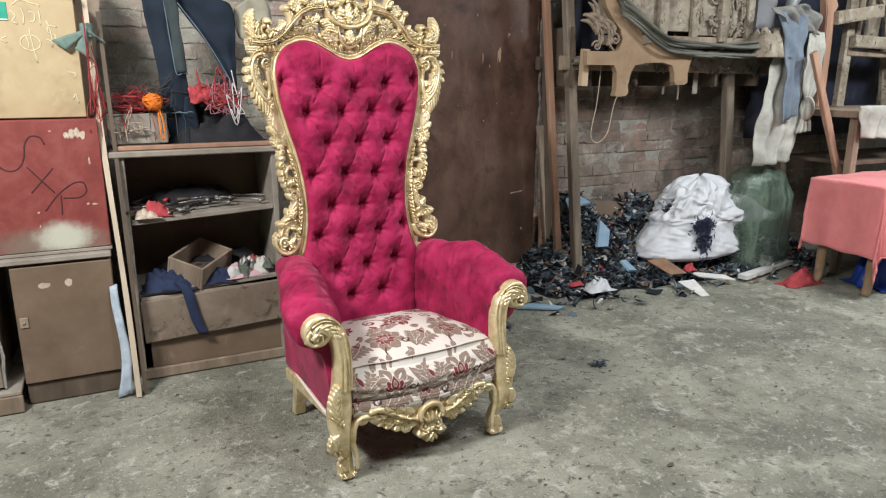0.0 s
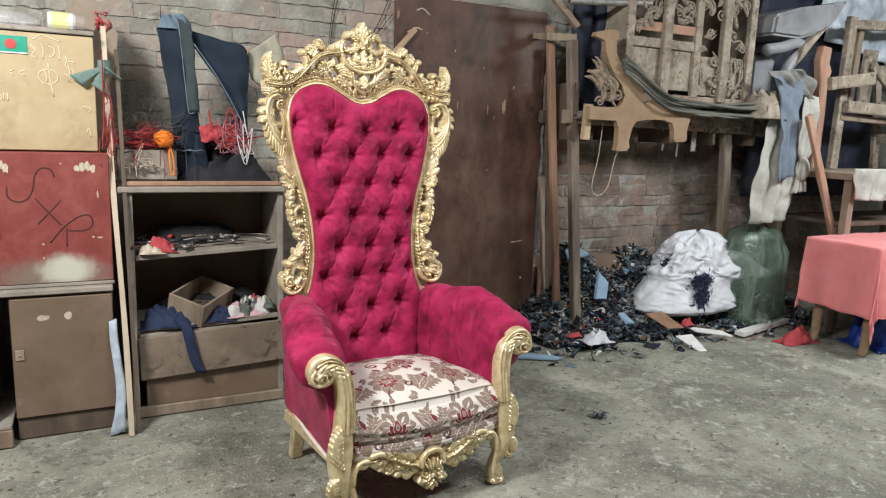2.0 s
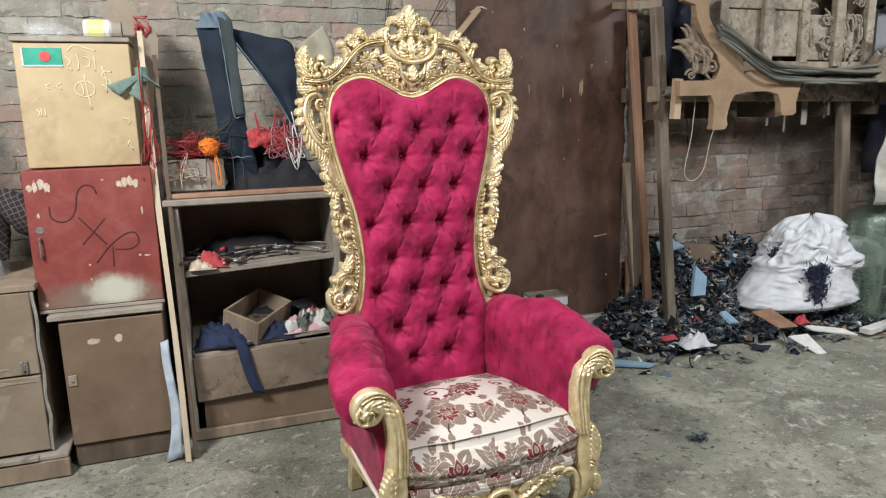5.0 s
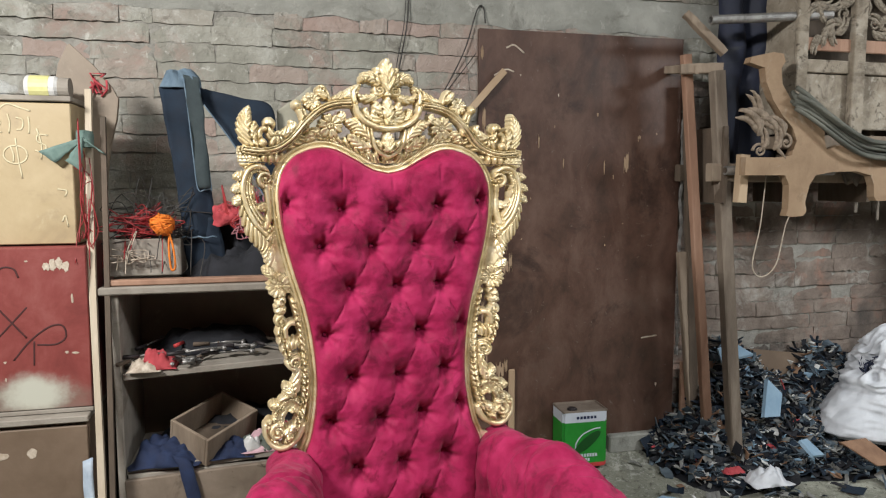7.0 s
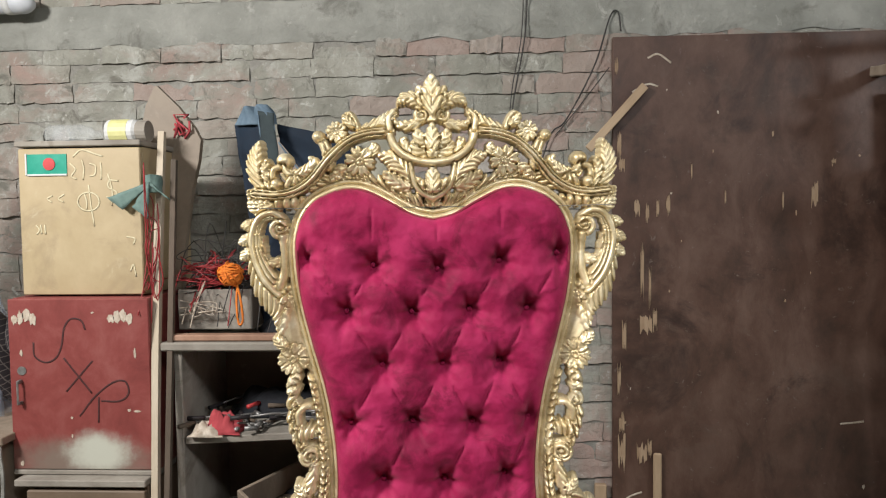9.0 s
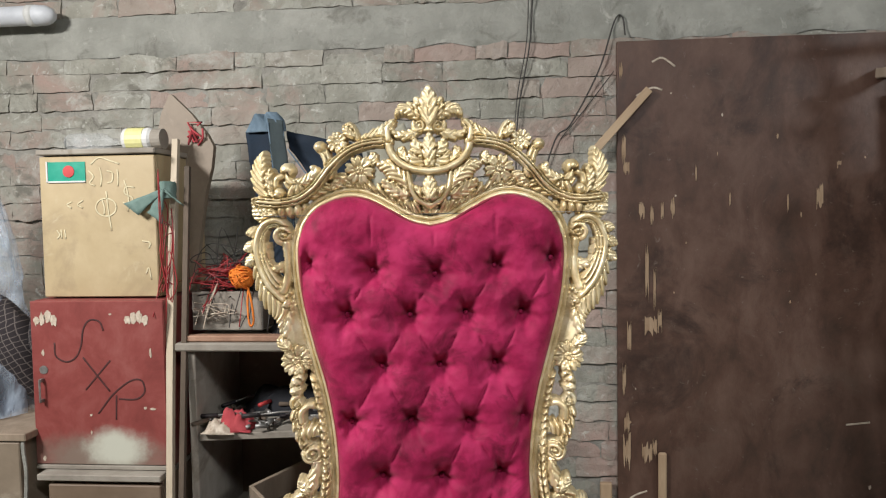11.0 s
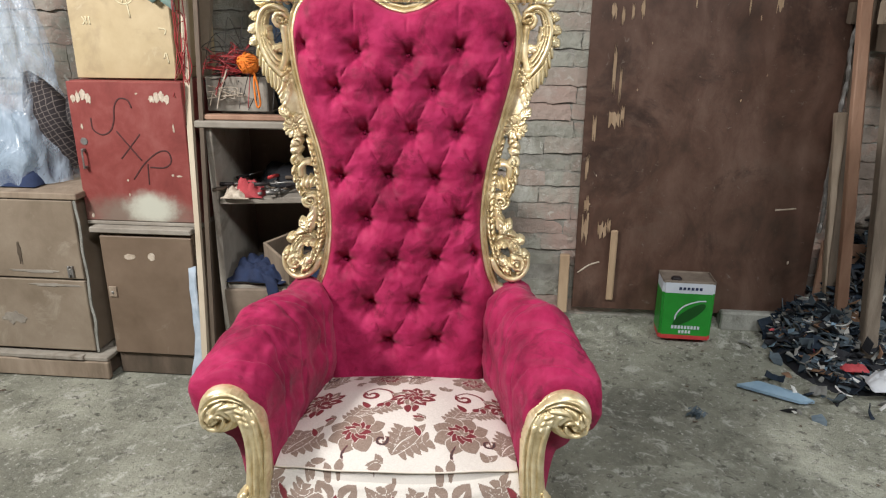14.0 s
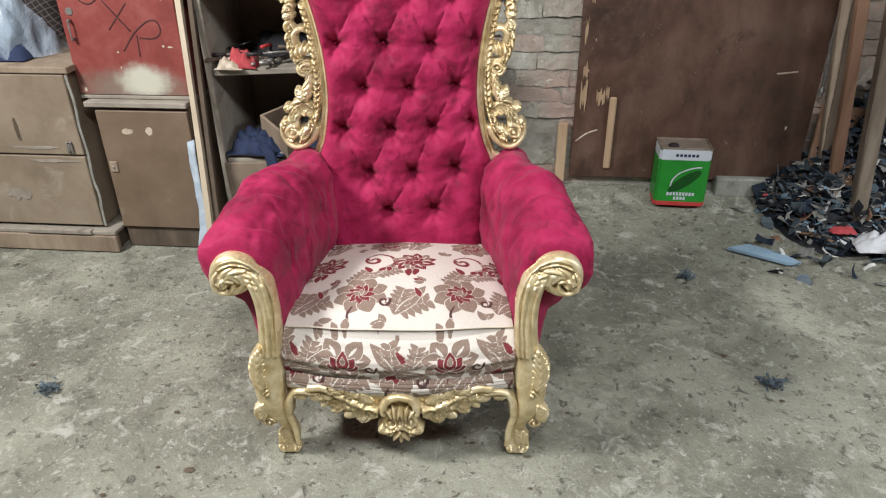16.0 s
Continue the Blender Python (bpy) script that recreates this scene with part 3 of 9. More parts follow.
# fluted leaf lying on the rail, curl, small flower
R.acanthus([(0.158, 1.680), (0.128, 1.690), (0.104, 1.702), (0.078, 1.728)], 0.017, 6, 0.003, (0.8, 0.9), 0.010)
R.line([(0.168, 1.684), (0.176, 1.702), (0.186, 1.716), (0.196, 1.708), (0.190, 1.694), (0.180, 1.694)], 0.0085, 0.9, 0.004, (0.7, 0.9))
R.acanthus([(0.176, 1.686), (0.190, 1.700), (0.202, 1.716)], 0.010, 3, 0.004, high=0.008)
R.flower(0.216, 1.676, 0.026, 6, 20)
# hook with its ball beside the flower
R.line([(0.236, 1.600), (0.238, 1.628), (0.246, 1.650), (0.258, 1.664)], 0.012, 0.9, 0.005, (1.0, 0.75))
R.line([(0.231, 1.610), (0.233, 1.632), (0.240, 1.652)], 0.004, 0.9, 0.010)
R.dab(0.258, 1.666, 0.0125, 1.0, 0.006)
# wave leaf and ball under the ear, pendant between
R.acanthus([(0.338, 1.588), (0.316, 1.578), (0.290, 1.584), (0.270, 1.604), (0.278, 1.622)], 0.019, 6, 0.003, (0.9, 0.8), 0.011)
R.dab(0.334, 1.612, 0.0165, 1.0, 0.006)
R.line([(0.336, 1.600), (0.326, 1.584), (0.306, 1.572)], 0.006, 0.9, 0.006)
for q in (-1, 0, 1):
    R.finger(0.312 + 0.008 * q, 1.574, -90 + 22 * q, 0.028, 0.0065, 0.2 * q, 0.003)
# ear: a tall serrated leaf with an inner curl
R.acanthus([(0.362, 1.532), (0.382, 1.566), (0.392, 1.606), (0.386, 1.658)], 0.026, 8, 0.003, (0.45, 1.0), 0.013)
R.acanthus([(0.358, 1.540), (0.366, 1.566), (0.374, 1.590), (0.372, 1.618)], 0.015, 5, 0.006, (1.0, 0.8), 0.010)
R.line([(0.350, 1.560), (0.360, 1.572), (0.358, 1.592), (0.346, 1.598)], 0.007, 0.9, 0.005)
R.dab(0.352, 1.560, 0.011, 1.0, 0.008)
# leaves from the ear down to the shoulder, and a row of cut blocks
R.acanthus([(0.366, 1.532), (0.384, 1.528), (0.402, 1.534), (0.416, 1.548)], 0.016, 4, 0.003, high=0.010)
R.acanthus([(0.360, 1.512), (0.380, 1.506), (0.400, 1.510), (0.416, 1.522)], 0.016, 4, 0.002, high=0.010)
for q in range(4):
    R.finger(0.350 - 0.017 * q, 1.528, -100, 0.024, 0.0085, 0.3, 0.004)
# shoulder: open scroll with a fluted volute; long serrated leaf sweeping down from it
R.acanthus([(0.388, 1.440), (0.386, 1.390), (0.366, 1.330), (0.338, 1.276), (0.344, 1.222)], 0.036, 11, 0.002, (1.0, 0.40), 0.013, 1.6)
R.acanthus([(0.372, 1.372), (0.356, 1.340), (0.340, 1.310), (0.330, 1.284)], 0.016, 5, 0.004, (0.9, 0.6), 0.010)
for x, z, d in ((0.396, 1.462, 24), (0.402, 1.436, 4), (0.402, 1.410, -14)):
    a = radians(d)
    R.acanthus([(x, z), (x + 0.016 * math.cos(a), z + 0.016 * math.sin(a)), (x + 0.036 * math.cos(a - 0.3), z + 0.036 * math.sin(a - 0.3))], 0.012, 3, 0.003, high=0.009)
R.acanthus([(0.330, 1.376), (0.344, 1.382), (0.360, 1.384), (0.374, 1.378)], 0.011, 3, 0.003, high=0.008)
# plain plate widening between velvet and flowers
plate = []
for z in np.arange(1.13, 1.33, 0.004):
    w0 = float(np.interp(z, [q[1] for q in half[:118]], [q[0] for q in half[:118]]))
    for x in np.arange(w0 + 0.012, w0 + 0.012 + 0.045 * math.exp(-((z - 1.225) / 0.06) ** 2), 0.004):
        plate.append((x, z, 0.009, 0.003))
R.lay(plate, 0.25)
# flowers, buds and small scrolls down the side
R.flower(0.318, 1.168, 0.036, 7)
R.acanthus([(0.332, 1.196), (0.346, 1.206), (0.360, 1.222)], 0.012, 3, 0.002, high=0.009)
for x, z, d in ((0.308, 1.134, -60), (0.324, 1.126, -110), (0.306, 1.108, -40)):
    a = radians(d)
    R.acanthus([(x, z), (x + 0.012 * math.cos(a), z + 0.012 * math.sin(a)), (x + 0.028 * math.cos(a + 0.4), z + 0.028 * math.sin(a + 0.4))], 0.012, 3, 0.004, high=0.009)
R.spiral(0.316, 1.070, 0.0155, 90, 1.4, 0.0062)
for x, z, d, L in ((0.322, 1.052, -70, 0.026), (0.320, 1.030, -80, 0.028), (0.314, 1.008, -88, 0.030), (0.306, 0.988, -96, 0.026)):
    R.finger(x, z, d, L, 0.0095, -0.5, 0.003)
    R.finger(x - 0.008, z - 0.003, d - 14, L * 0.8, 0.0065, -0.4, 0.005)
R.line([(0.306, 1.030), (0.306, 1.050), (0.292, 1.064), (0.272, 1.060), (0.258, 1.044)], 0.0085, 0.95, 0.006, (0.8, 1.0))
for k in range(5):
    R.finger(0.300 - 0.010 * k, 0.990 + 0.002 * k, 76 + 10 * k, 0.032, 0.0062, 0.5, 0.003)
R.dab(0.282, 0.955, 0.024, 0.5, 0.003)
R.spiral(0.282, 0.955, 0.021, 0, 1.7, 0.0062)
R.acanthus([(0.272, 0.934), (0.276, 0.902), (0.290, 0.872), (0.314, 0.846), (0.340, 0.806)], 0.017, 7, 0.003, (1.0, 0.8), 0.010)
R.acanthus([(0.292, 0.868), (0.304, 0.882), (0.314, 0.898)], 0.012, 3, 0.004, high=0.009)
R.acanthus([(0.324, 0.832), (0.340, 0.838), (0.356, 0.844)], 0.012, 3, 0.004, high=0.009)
R.acanthus([(0.342, 0.800), (0.354, 0.796), (0.368, 0.794)], 0.011, 3, 0.004, high=0.009)
# rope band along the lower inner edge
rope = spline([(0.270, 1.118), (0.254, 1.050), (0.246, 0.985), (0.243, 0.910), (0.250, 0.840), (0.268, 0.780), (0.296, 0.738)], 4)
for a, b in zip(rope, rope[1:]):
    d = math.degrees(math.atan2(b[1] - a[1], b[0] - a[0]))
    R.finger(a[0] + 0.002, a[1] + 0.008, d + 26, 0.030, 0.0085, -0.5, 0.006)
    R.finger(a[0] + 0.016, a[1] + 0.010, d - 24, 0.026, 0.0070, 0.6, 0.003)
# bottom curl with its leaves
arc = spline([(0.336, 0.788), (0.330, 0.816), (0.312, 0.838), (0.292, 0.844), (0.280, 0.832), (0.286, 0.818)], 5)
for a, b in zip(arc, arc[1:]):
    d = math.degrees(math.atan2(b[1] - a[1], b[0] - a[0]))
    R.finger(a[0], a[1], d + 58, 0.017, 0.0060, 0.4, 0.006)
    R.finger(a[0], a[1], d - 58, 0.012, 0.0052, -0.4, 0.004)
R.line([(0.366, 0.790), (0.364, 0.758), (0.344, 0.730), (0.312, 0.722), (0.282, 0.738), (0.262, 0.772)], 0.0095, 0.9, 0.005, (0.7, 1.0))
R.line([(0.358, 0.784), (0.354, 0.760), (0.338, 0.742)], 0.0045, 0.9, 0.010)
R.spiral(0.334, 0.768, 0.021, 120, 1.5, 0.0080)
R.dab(0.302, 0.752, 0.011, 1.0, 0.008)
R.acanthus([(0.318, 0.760), (0.300, 0.770), (0.282, 0.784)], 0.012, 3, 0.004, high=0.009)
for q in (0.0, 0.5, 1.0):
    R.line([(0.340, 1.448 - 0.006 * q), (0.346 - 0.004 * q, 1.474 + 0.008 * q), (0.366, 1.486 + 0.010 * q), (0.386 + 0.008 * q, 1.476 + 0.006 * q), (0.394 + 0.014 * q, 1.440), (0.388 + 0.014 * q, 1.400 - 0.004 * q), (0.366 + 0.016 * q, 1.358 - 0.008 * q), (0.334 + 0.016 * q, 1.324 - 0.012 * q)], 0.0072, 0.95, 0.005 + 0.003 * q, (0.8, 0.9))
R.spiral(0.346, 1.462, 0.022, 250, 1.2, 0.0085, 1)
R.spiral(0.346, 1.462, 0.012, 200, 0.9, 0.006, 1)
R.line([(0.342, 1.440), (0.338, 1.40), (0.340, 1.36), (0.348, 1.33)], 0.009, 0.8, 0.002)
# crest rail, ring and U-shaped lower ring
R.line([(0.400, 1.540), (0.352, 1.536), (0.311, 1.545), (0.272, 1.572), (0.229, 1.622), (0.190, 1.655), (0.147, 1.671), (0.095, 1.676)], 0.0102, 0.9, 0.007)
R.line([(0.400, 1.540), (0.352, 1.536), (0.311, 1.545), (0.272, 1.572), (0.229, 1.622), (0.190, 1.655), (0.147, 1.671), (0.095, 1.676)], 0.0035, 0.9, 0.015)
R.line([(0.096, 1.680), (0.092, 1.655), (0.073, 1.629), (0.040, 1.611), (0.0, 1.605)], 0.0078, 0.9, 0.013)
R.line([(0.096, 1.680), (0.098, 1.706), (0.086, 1.722)], 0.0062, 0.8, 0.008, (1, 0.7))
R.line([(0.050, 1.602), (0.044, 1.565), (0.028, 1.539), (0.0, 1.524)], 0.0056, 0.9, 0.008, (0.8, 1))
R.line(off(0.0005), 0.0066, 0.9, 0.007, n=5)
R.line(off(0.0135), 0.0042, 0.8, 0.003, n=5)
R.web(0.0020, 0.0010)
# the openwork rises forward from the padded heart towards its outer edge
GX, GZ = np.meshgrid(R.x0 + R.d * np.arange(R.nx), R.z0 + R.d * np.arange(R.nz))
away = np.full(GX.shape, 9.0)
for a, b in zip(half, half[1:]):
    away = np.minimum(away, seg_dist(GX, GZ, a, b)[0])
away = np.clip((away - 0.010) / 0.065, 0, 1)
away = away * away * (3 - 2 * away)


def fall(x, z):
    return float(away[min(R.nz - 1, max(0, int(round((z - R.z0) / R.d)))), min(R.nx - 1, max(0, int(round((x - R.x0) / R.d))))])


face = lambda x, z: yb(z) - 0.002 - 0.027 * fall(x, z)
for sgn in (1, -1):
    R.mesh("crest_carving", chair, face, 0.026, sgn, XB, 1.505, 1.9, "gold openwork crest with acanthus leaves and flowers", 0.995)
    R.mesh("side_carving", chair, face, 0.026, sgn, XB, 0.6, 1.5065, "gold openwork side carving with flowers and scrolls", 0.995)

# tips where the frame meets the arms
for sgn in (1, -1):
    bm = bmesh.new()
    vs = [(0.268, 0.70), (0.318, 0.684), (0.287, 0.648), (0.276, 0.655)]
    f = [bm.verts.new((XB + sgn * x, yb(z) - 0.012, z)) for x, z in vs]
    g = [bm.verts.new((XB + sgn * x, yb(z) + 0.02, z)) for x, z in vs]
    bm.faces.new(f), bm.faces.new(g[::-1])
    for k in range(4):
        bm.faces.new((f[k], g[k], g[(k + 1) % 4], f[(k + 1) % 4]))
    bmesh.ops.recalc_face_normals(bm, faces=bm.faces)
    part("frame_tip", bm, M_GOLD, chair)

# arms: lofted rolls with an inner and an outer side
def arm(sgn):
    fr = [(0.355, 0.225), (0.368, 0.36), (0.385, 0.46), (0.425, 0.51), (0.482, 0.535), (0.503, 0.585), (0.480, 0.642), (0.425, 0.674), (0.358, 0.660), (0.314, 0.602), (0.302, 0.49), (0.304, 0.36), (0.300, 0.25)]
    mid = [(0.352, 0.225), (0.364, 0.36), (0.380, 0.50), (0.410, 0.57), (0.445, 0.605), (0.456, 0.655), (0.440, 0.708), (0.392, 0.734), (0.328, 0.720), (0.276, 0.656), (0.264, 0.50), (0.290, 0.36), (0.286, 0.25)]
    bk = [(0.350, 0.225), (0.354, 0.36), (0.358, 0.52), (0.366, 0.62), (0.374, 0.655), (0.368, 0.690), (0.344, 0.708), (0.306, 0.714), (0.262, 0.694), (0.234, 0.630), (0.226, 0.50), (0.236, 0.36), (0.234, 0.25)]
    secs = [(-0.268, fr, 0.86), (-0.258, fr, 0.97), (-0.235, fr, 1.0), (-0.02, mid, 1.0), (0.20, bk, 1.0), (0.275, bk, 0.96)]
    bm = bmesh.new()
    loops = []
    ny = 84
    ys = [s[0] for s in secs]
    fine = [spline([p for p in s[1]] + [s[1][0]], 11)[:-1] for s in secs]
    for k in range(ny + 1):
        y = -0.268 + 0.543 * (k / ny) ** 1.15
        j = max(i for i in range(len(ys) - 1) if ys[i] <= y + 1e-9)
        t = min(1, (y - ys[j]) / (ys[j + 1] - ys[j]))
        if j >= 2:
            t = t * t * (3 - 2 * t) * 0.4 + t * 0.6
        lp = []
        for i, (p, q) in enumerate(zip(fine[j], fine[j + 1])):
            c0, c1 = np.array((0.40, 0.50)), np.array((0.34, 0.52))
            pp = c0 + (np.array(p) - c0) * secs[j][2]
            qq = c0 + (np.array(q) - c0) * secs[j + 1][2]
            x, z = pp * (1 - t) + qq * t
            front = max(0, 1 - (y + 0.268) / 0.11)
            w = i / 11
            gather = abs(math.sin(1.9 * w + 1.5 * wob((w, 0, sgn), 0.7)))
            crease = 0.0
            for k, (y0, w0, sl, ln) in enumerate(((-0.20, 8.0, 0.030, 1.6), (-0.14, 9.4, -0.025, 1.5), (-0.09, 7.4, 0.035, 1.8), (-0.02, 9.0, -0.03, 1.6), (0.07, 8.4, 0.03, 1.9), (-0.16, 6.4, 0.02, 1.2), (0.14, 9.6, -0.02, 1.5))):
                v = (y - y0 - sl * (w - w0)) / 0.007
                crease += math.exp(-v * v) * math.exp(-((w - w0) / ln) ** 2)
            pleat = 0.008 * front * (gather - 0.6) - 0.0115 * min(1.2, crease) + 0.014 * wob((x * sgn, y, z), 9, 3 + sgn) + 0.007 * wob((x * sgn, y * 0.6, z), 22, 5) + 0.003 * wob((x * sgn, y, z), 48, 7)
            r = Vector((x - 0.40, z - 0.55))
            r = r * (1 + pleat / max(0.05, r.length))
            lp.append(bm.verts.new((sgn * (0.40 + r.x), y, 0.55 + r.y)))
        loops.append(lp)
    for l0, l1 in zip(loops, loops[1:]):
        n = len(l0)
        for i in range(n):
            bm.faces.new((l0[i], l0[(i + 1) % n], l1[(i + 1) % n], l1[i]))
    bm.faces.new(loops[0])
    bm.faces.new(loops[-1])
    bmesh.ops.recalc_face_normals(bm, faces=bm.faces)
    a = part("armrest", bm, M_CRIMSON, chair, "plump crimson velvet rolled armrest", smooth=True)
    for bx, by, bz in ((0.322, -0.06, 0.60), (0.302, 0.06, 0.62), (0.330, -0.17, 0.56)):
        share("button", button.data, a, Matrix.Translation((sgn * bx, by, bz)) @ Matrix.Rotation(radians(70 * sgn), 4, "Z"))


arm(1), arm(-1)
# inside lower back below the buttons and the seat deck
boxed("seat_deck", -0.30, 0.30, -0.295, 0.26, 0.20, 0.285, M_CRIMSON, chair, 0.008)


# front posts: from the arm scroll down to the cabriole foot, one carved piece each
def post(sgn):
    bm = bmesh.new()
    keys = [(0.392, 0.610, 0.020, 0.030), (0.352, 0.575, 0.033, 0.040), (0.335, 0.510, 0.028, 0.042), (0.331, 0.430, 0.029, 0.040), (0.336, 0.350, 0.034, 0.038), (0.347, 0.275, 0.044, 0.038), (0.352, 0.215, 0.038, 0.036), (0.345, 0.155, 0.031, 0.031), (0.325, 0.100, 0.022, 0.024), (0.312, 0.060, 0.017, 0.019), (0.318, 0.028, 0.022, 0.022), (0.324, 0.004, 0.026, 0.024)]
    line = spline(keys, 6)
    yk = spline([(0.61, -0.272), (0.43, -0.285), (0.275, -0.296), (0.215, -0.302), (0.155, -0.298), (0.06, -0.272), (0.028, -0.280), (0.004, -0.286)], 10)
    yz = sorted((p[0], p[1]) for p in yk)
    rings = []
    for x, z, rx, ry in line:
        yc = float(np.interp(z, [a for a, _ in yz], [b for _, b in yz]))
        ring = []
        for k in range(14):
            a = 2 * math.pi * k / 14
            c, s = math.cos(a), math.sin(a)
            e = 0.75
            ring.append(bm.verts.new((sgn * (x + rx * math.copysign(abs(c) ** e, c)), yc + ry * math.copysign(abs(s) ** e, s), z)))
        rings.append(ring)
    for r0, r1 in zip(rings, rings[1:]):
        for k in range(14):
            bm.faces.new((r0[k], r0[(k + 1) % 14], r1[(k + 1) % 14], r1[k]))
    bm.faces.new(rings[0]), bm.faces.new(rings[-1])
    bmesh.ops.recalc_face_normals(bm, faces=bm.faces)
    p = part("front_post", bm, M_GOLD, chair, "gold carved arm post and cabriole leg", smooth=True)
    # rolled scroll capping the arm
    bm = bmesh.new()
    n, tw = 46, 1.55
    rows = []
    for i in range(n + 1):
        u = i / n
        a = math.radians(150) - u * tw * 2 * math.pi
        r = 0.056 * (1 - 0.78 * u)
        cx, cz = 0.408, 0.572
        x, z = cx + r * math.cos(a), cz + r * math.sin(a)
        th = 0.0125 * (1 - 0.5 * u)
        w = 0.040 * (1 - 0.15 * u)
        nx, nz = math.cos(a), math.sin(a)
        rows.append([bm.verts.new((sgn * (x + nx * d), y, z + nz * d)) for d, y in ((th, -0.240), (th * 1.1, -0.285), (th * 0.6, -0.304 - 0.012 * u), (-th * 0.6, -0.304 - 0.012 * u), (-th, -0.285), (-th, -0.240))])
    for r0, r1 in zip(rows, rows[1:]):
        for k in range(6):
            bm.faces.new((r0[k], r0[(k + 1) % 6], r1[(k + 1) % 6], r1[k]))
    bm.faces.new(rows[0]), bm.faces.new(rows[-1][::-1])
    bmesh.ops.recalc_face_normals(bm, faces=bm.faces)
    part("arm_scroll", bm, M_GOLD, p, smooth=True)
    bm = bmesh.new()
    r = bmesh.ops.create_cone(bm, cap_ends=True, segments=20, radius1=0.052, radius2=0.046, depth=0.05)
    bmesh.ops.transform(bm, matrix=pose(sgn * 0.406, -0.268, 0.570, 90, 0, 0), verts=bm.verts)
    part("scroll_core", bm, M_GOLD, p, smooth=False)
    # long moulding grooves down the post
    for dx in (-0.016, 0.012):
        bm = bmesh.new()
        pts = [(sgn * (q[0] + dx * q[2] / 0.03), float(np.interp(q[1], [a for a, _ in yz], [b for _, b in yz])) - q[3] * 0.93, q[1]) for q in line if 0.34 < q[1] < 0.57]
        sweep(bm, pts, 0.0055, 6)
        part("post_bead", bm, M_GOLD, p, smooth=True)
    return p


posts = {s: post(s) for s in (1, -1)}
# carving on the posts, knees and feet
P = Relief(0.26, 0.50, 0.0, 0.66, 0.0024)
for w in (0.0, 0.011, 0.021):
    P.line([(0.312 + w, 0.36), (0.308 + w, 0.46), (0.312 + w, 0.53), (0.336 + w * 0.8, 0.585), (0.380 + w * 0.3, 0.622 - w), (0.424 - w * 0.3, 0.616 - w), (0.452 - w, 0.582), (0.448 - w, 0.548 + w * 0.5)], 0.0075, 0.9, 0.004 + w * 0.2, (0.8, 1.0))
P.spiral(0.422, 0.560, 0.032, 60, 1.4, 0.0085)
P.acanthus([(0.436, 0.556), (0.412, 0.584), (0.376, 0.582), (0.340, 0.548)], 0.026, 5, 0.006, (0.8, 0.8), 0.011)
P.acanthus([(0.350, 0.228), (0.364, 0.262), (0.370, 0.310), (0.358, 0.382)], 0.024, 7, 0.003, (0.8, 0.9), 0.012)
P.spiral(0.350, 0.238, 0.012, 90, 1.2, 0.0055)
P.acanthus([(0.362, 0.110), (0.378, 0.138), (0.380, 0.170), (0.366, 0.206)], 0.019, 6, 0.003, (0.8, 0.9), 0.011)
P.spiral(0.362, 0.128, 0.016, 0, 1.3, 0.0065)
P.web(0.003, 0.0015)
py = lambda x, z: float(np.interp(z, [0.0, 0.06, 0.155, 0.215, 0.275, 0.43, 0.52, 0.61], [-0.302, -0.290, -0.322, -0.330, -0.328, -0.318, -0.304, -0.296]))
F = Relief(0.26, 0.40, 0.0, 0.11, 0.0022)
F.acanthus([(0.330, 0.012), (0.336, 0.036), (0.330, 0.060), (0.316, 0.080)], 0.018, 4, 0.003, high=0.009)
F.spiral(0.338, 0.022, 0.013, 0, 1.3, 0.0058)
F.spiral(0.306, 0.018, 0.010, 180, 1.2, 0.005, 1)
F.web(0.004, 0.003)
for sgn in (1, -1):
    P.mesh("post_carving", posts[sgn], py, 0.014, sgn)
    F.mesh("foot_carving", posts[sgn], lambda x, z: -0.306 + 0.25 * z, 0.016, sgn)


# front rail: serpentine, with a carved apron
def rail_z(x):
    u = abs(x) / 0.30
    return 0.150 + 0.072 * (1 - (1 - u) ** 1.6 if u < 1 else 1) - 0.012 * math.exp(-((u - 0.55) / 0.12) ** 2) * 0 + 0.014 * math.exp(-((u - 0.8) / 0.15) ** 2)


bm = bmesh.new()
rows = []
for i in range(41):
    x = -0.305 + 0.61 * i / 40
    bow = -0.020 * math.cos(math.pi * x / 0.61)
    zt = 0.272 - 0.012 * math.cos(math.pi * x / 0.61)
    zb_ = rail_z(x) + 0.020
    rows.append([bm.verts.new(p) for p in ((x, -0.27 + bow, zb_), (x, -0.302 + bow, zb_), (x, -0.312 + bow, (zb_ + zt) / 2), (x, -0.304 + bow, zt), (x, -0.26 + bow, zt))])
for r0, r1 in zip(rows, rows[1:]):
    for k in range(5):
        bm.faces.new((r0[k], r1[k], r1[(k + 1) % 5], r0[(k + 1) % 5]))
bm.faces.new(rows[0]), bm.faces.new(rows[-1][::-1])
bmesh.ops.recalc_face_normals(bm, faces=bm.faces)
rail = part("front_rail", bm, M_GOLD, chair, "gold serpentine front rail with carved shell", smooth=True)
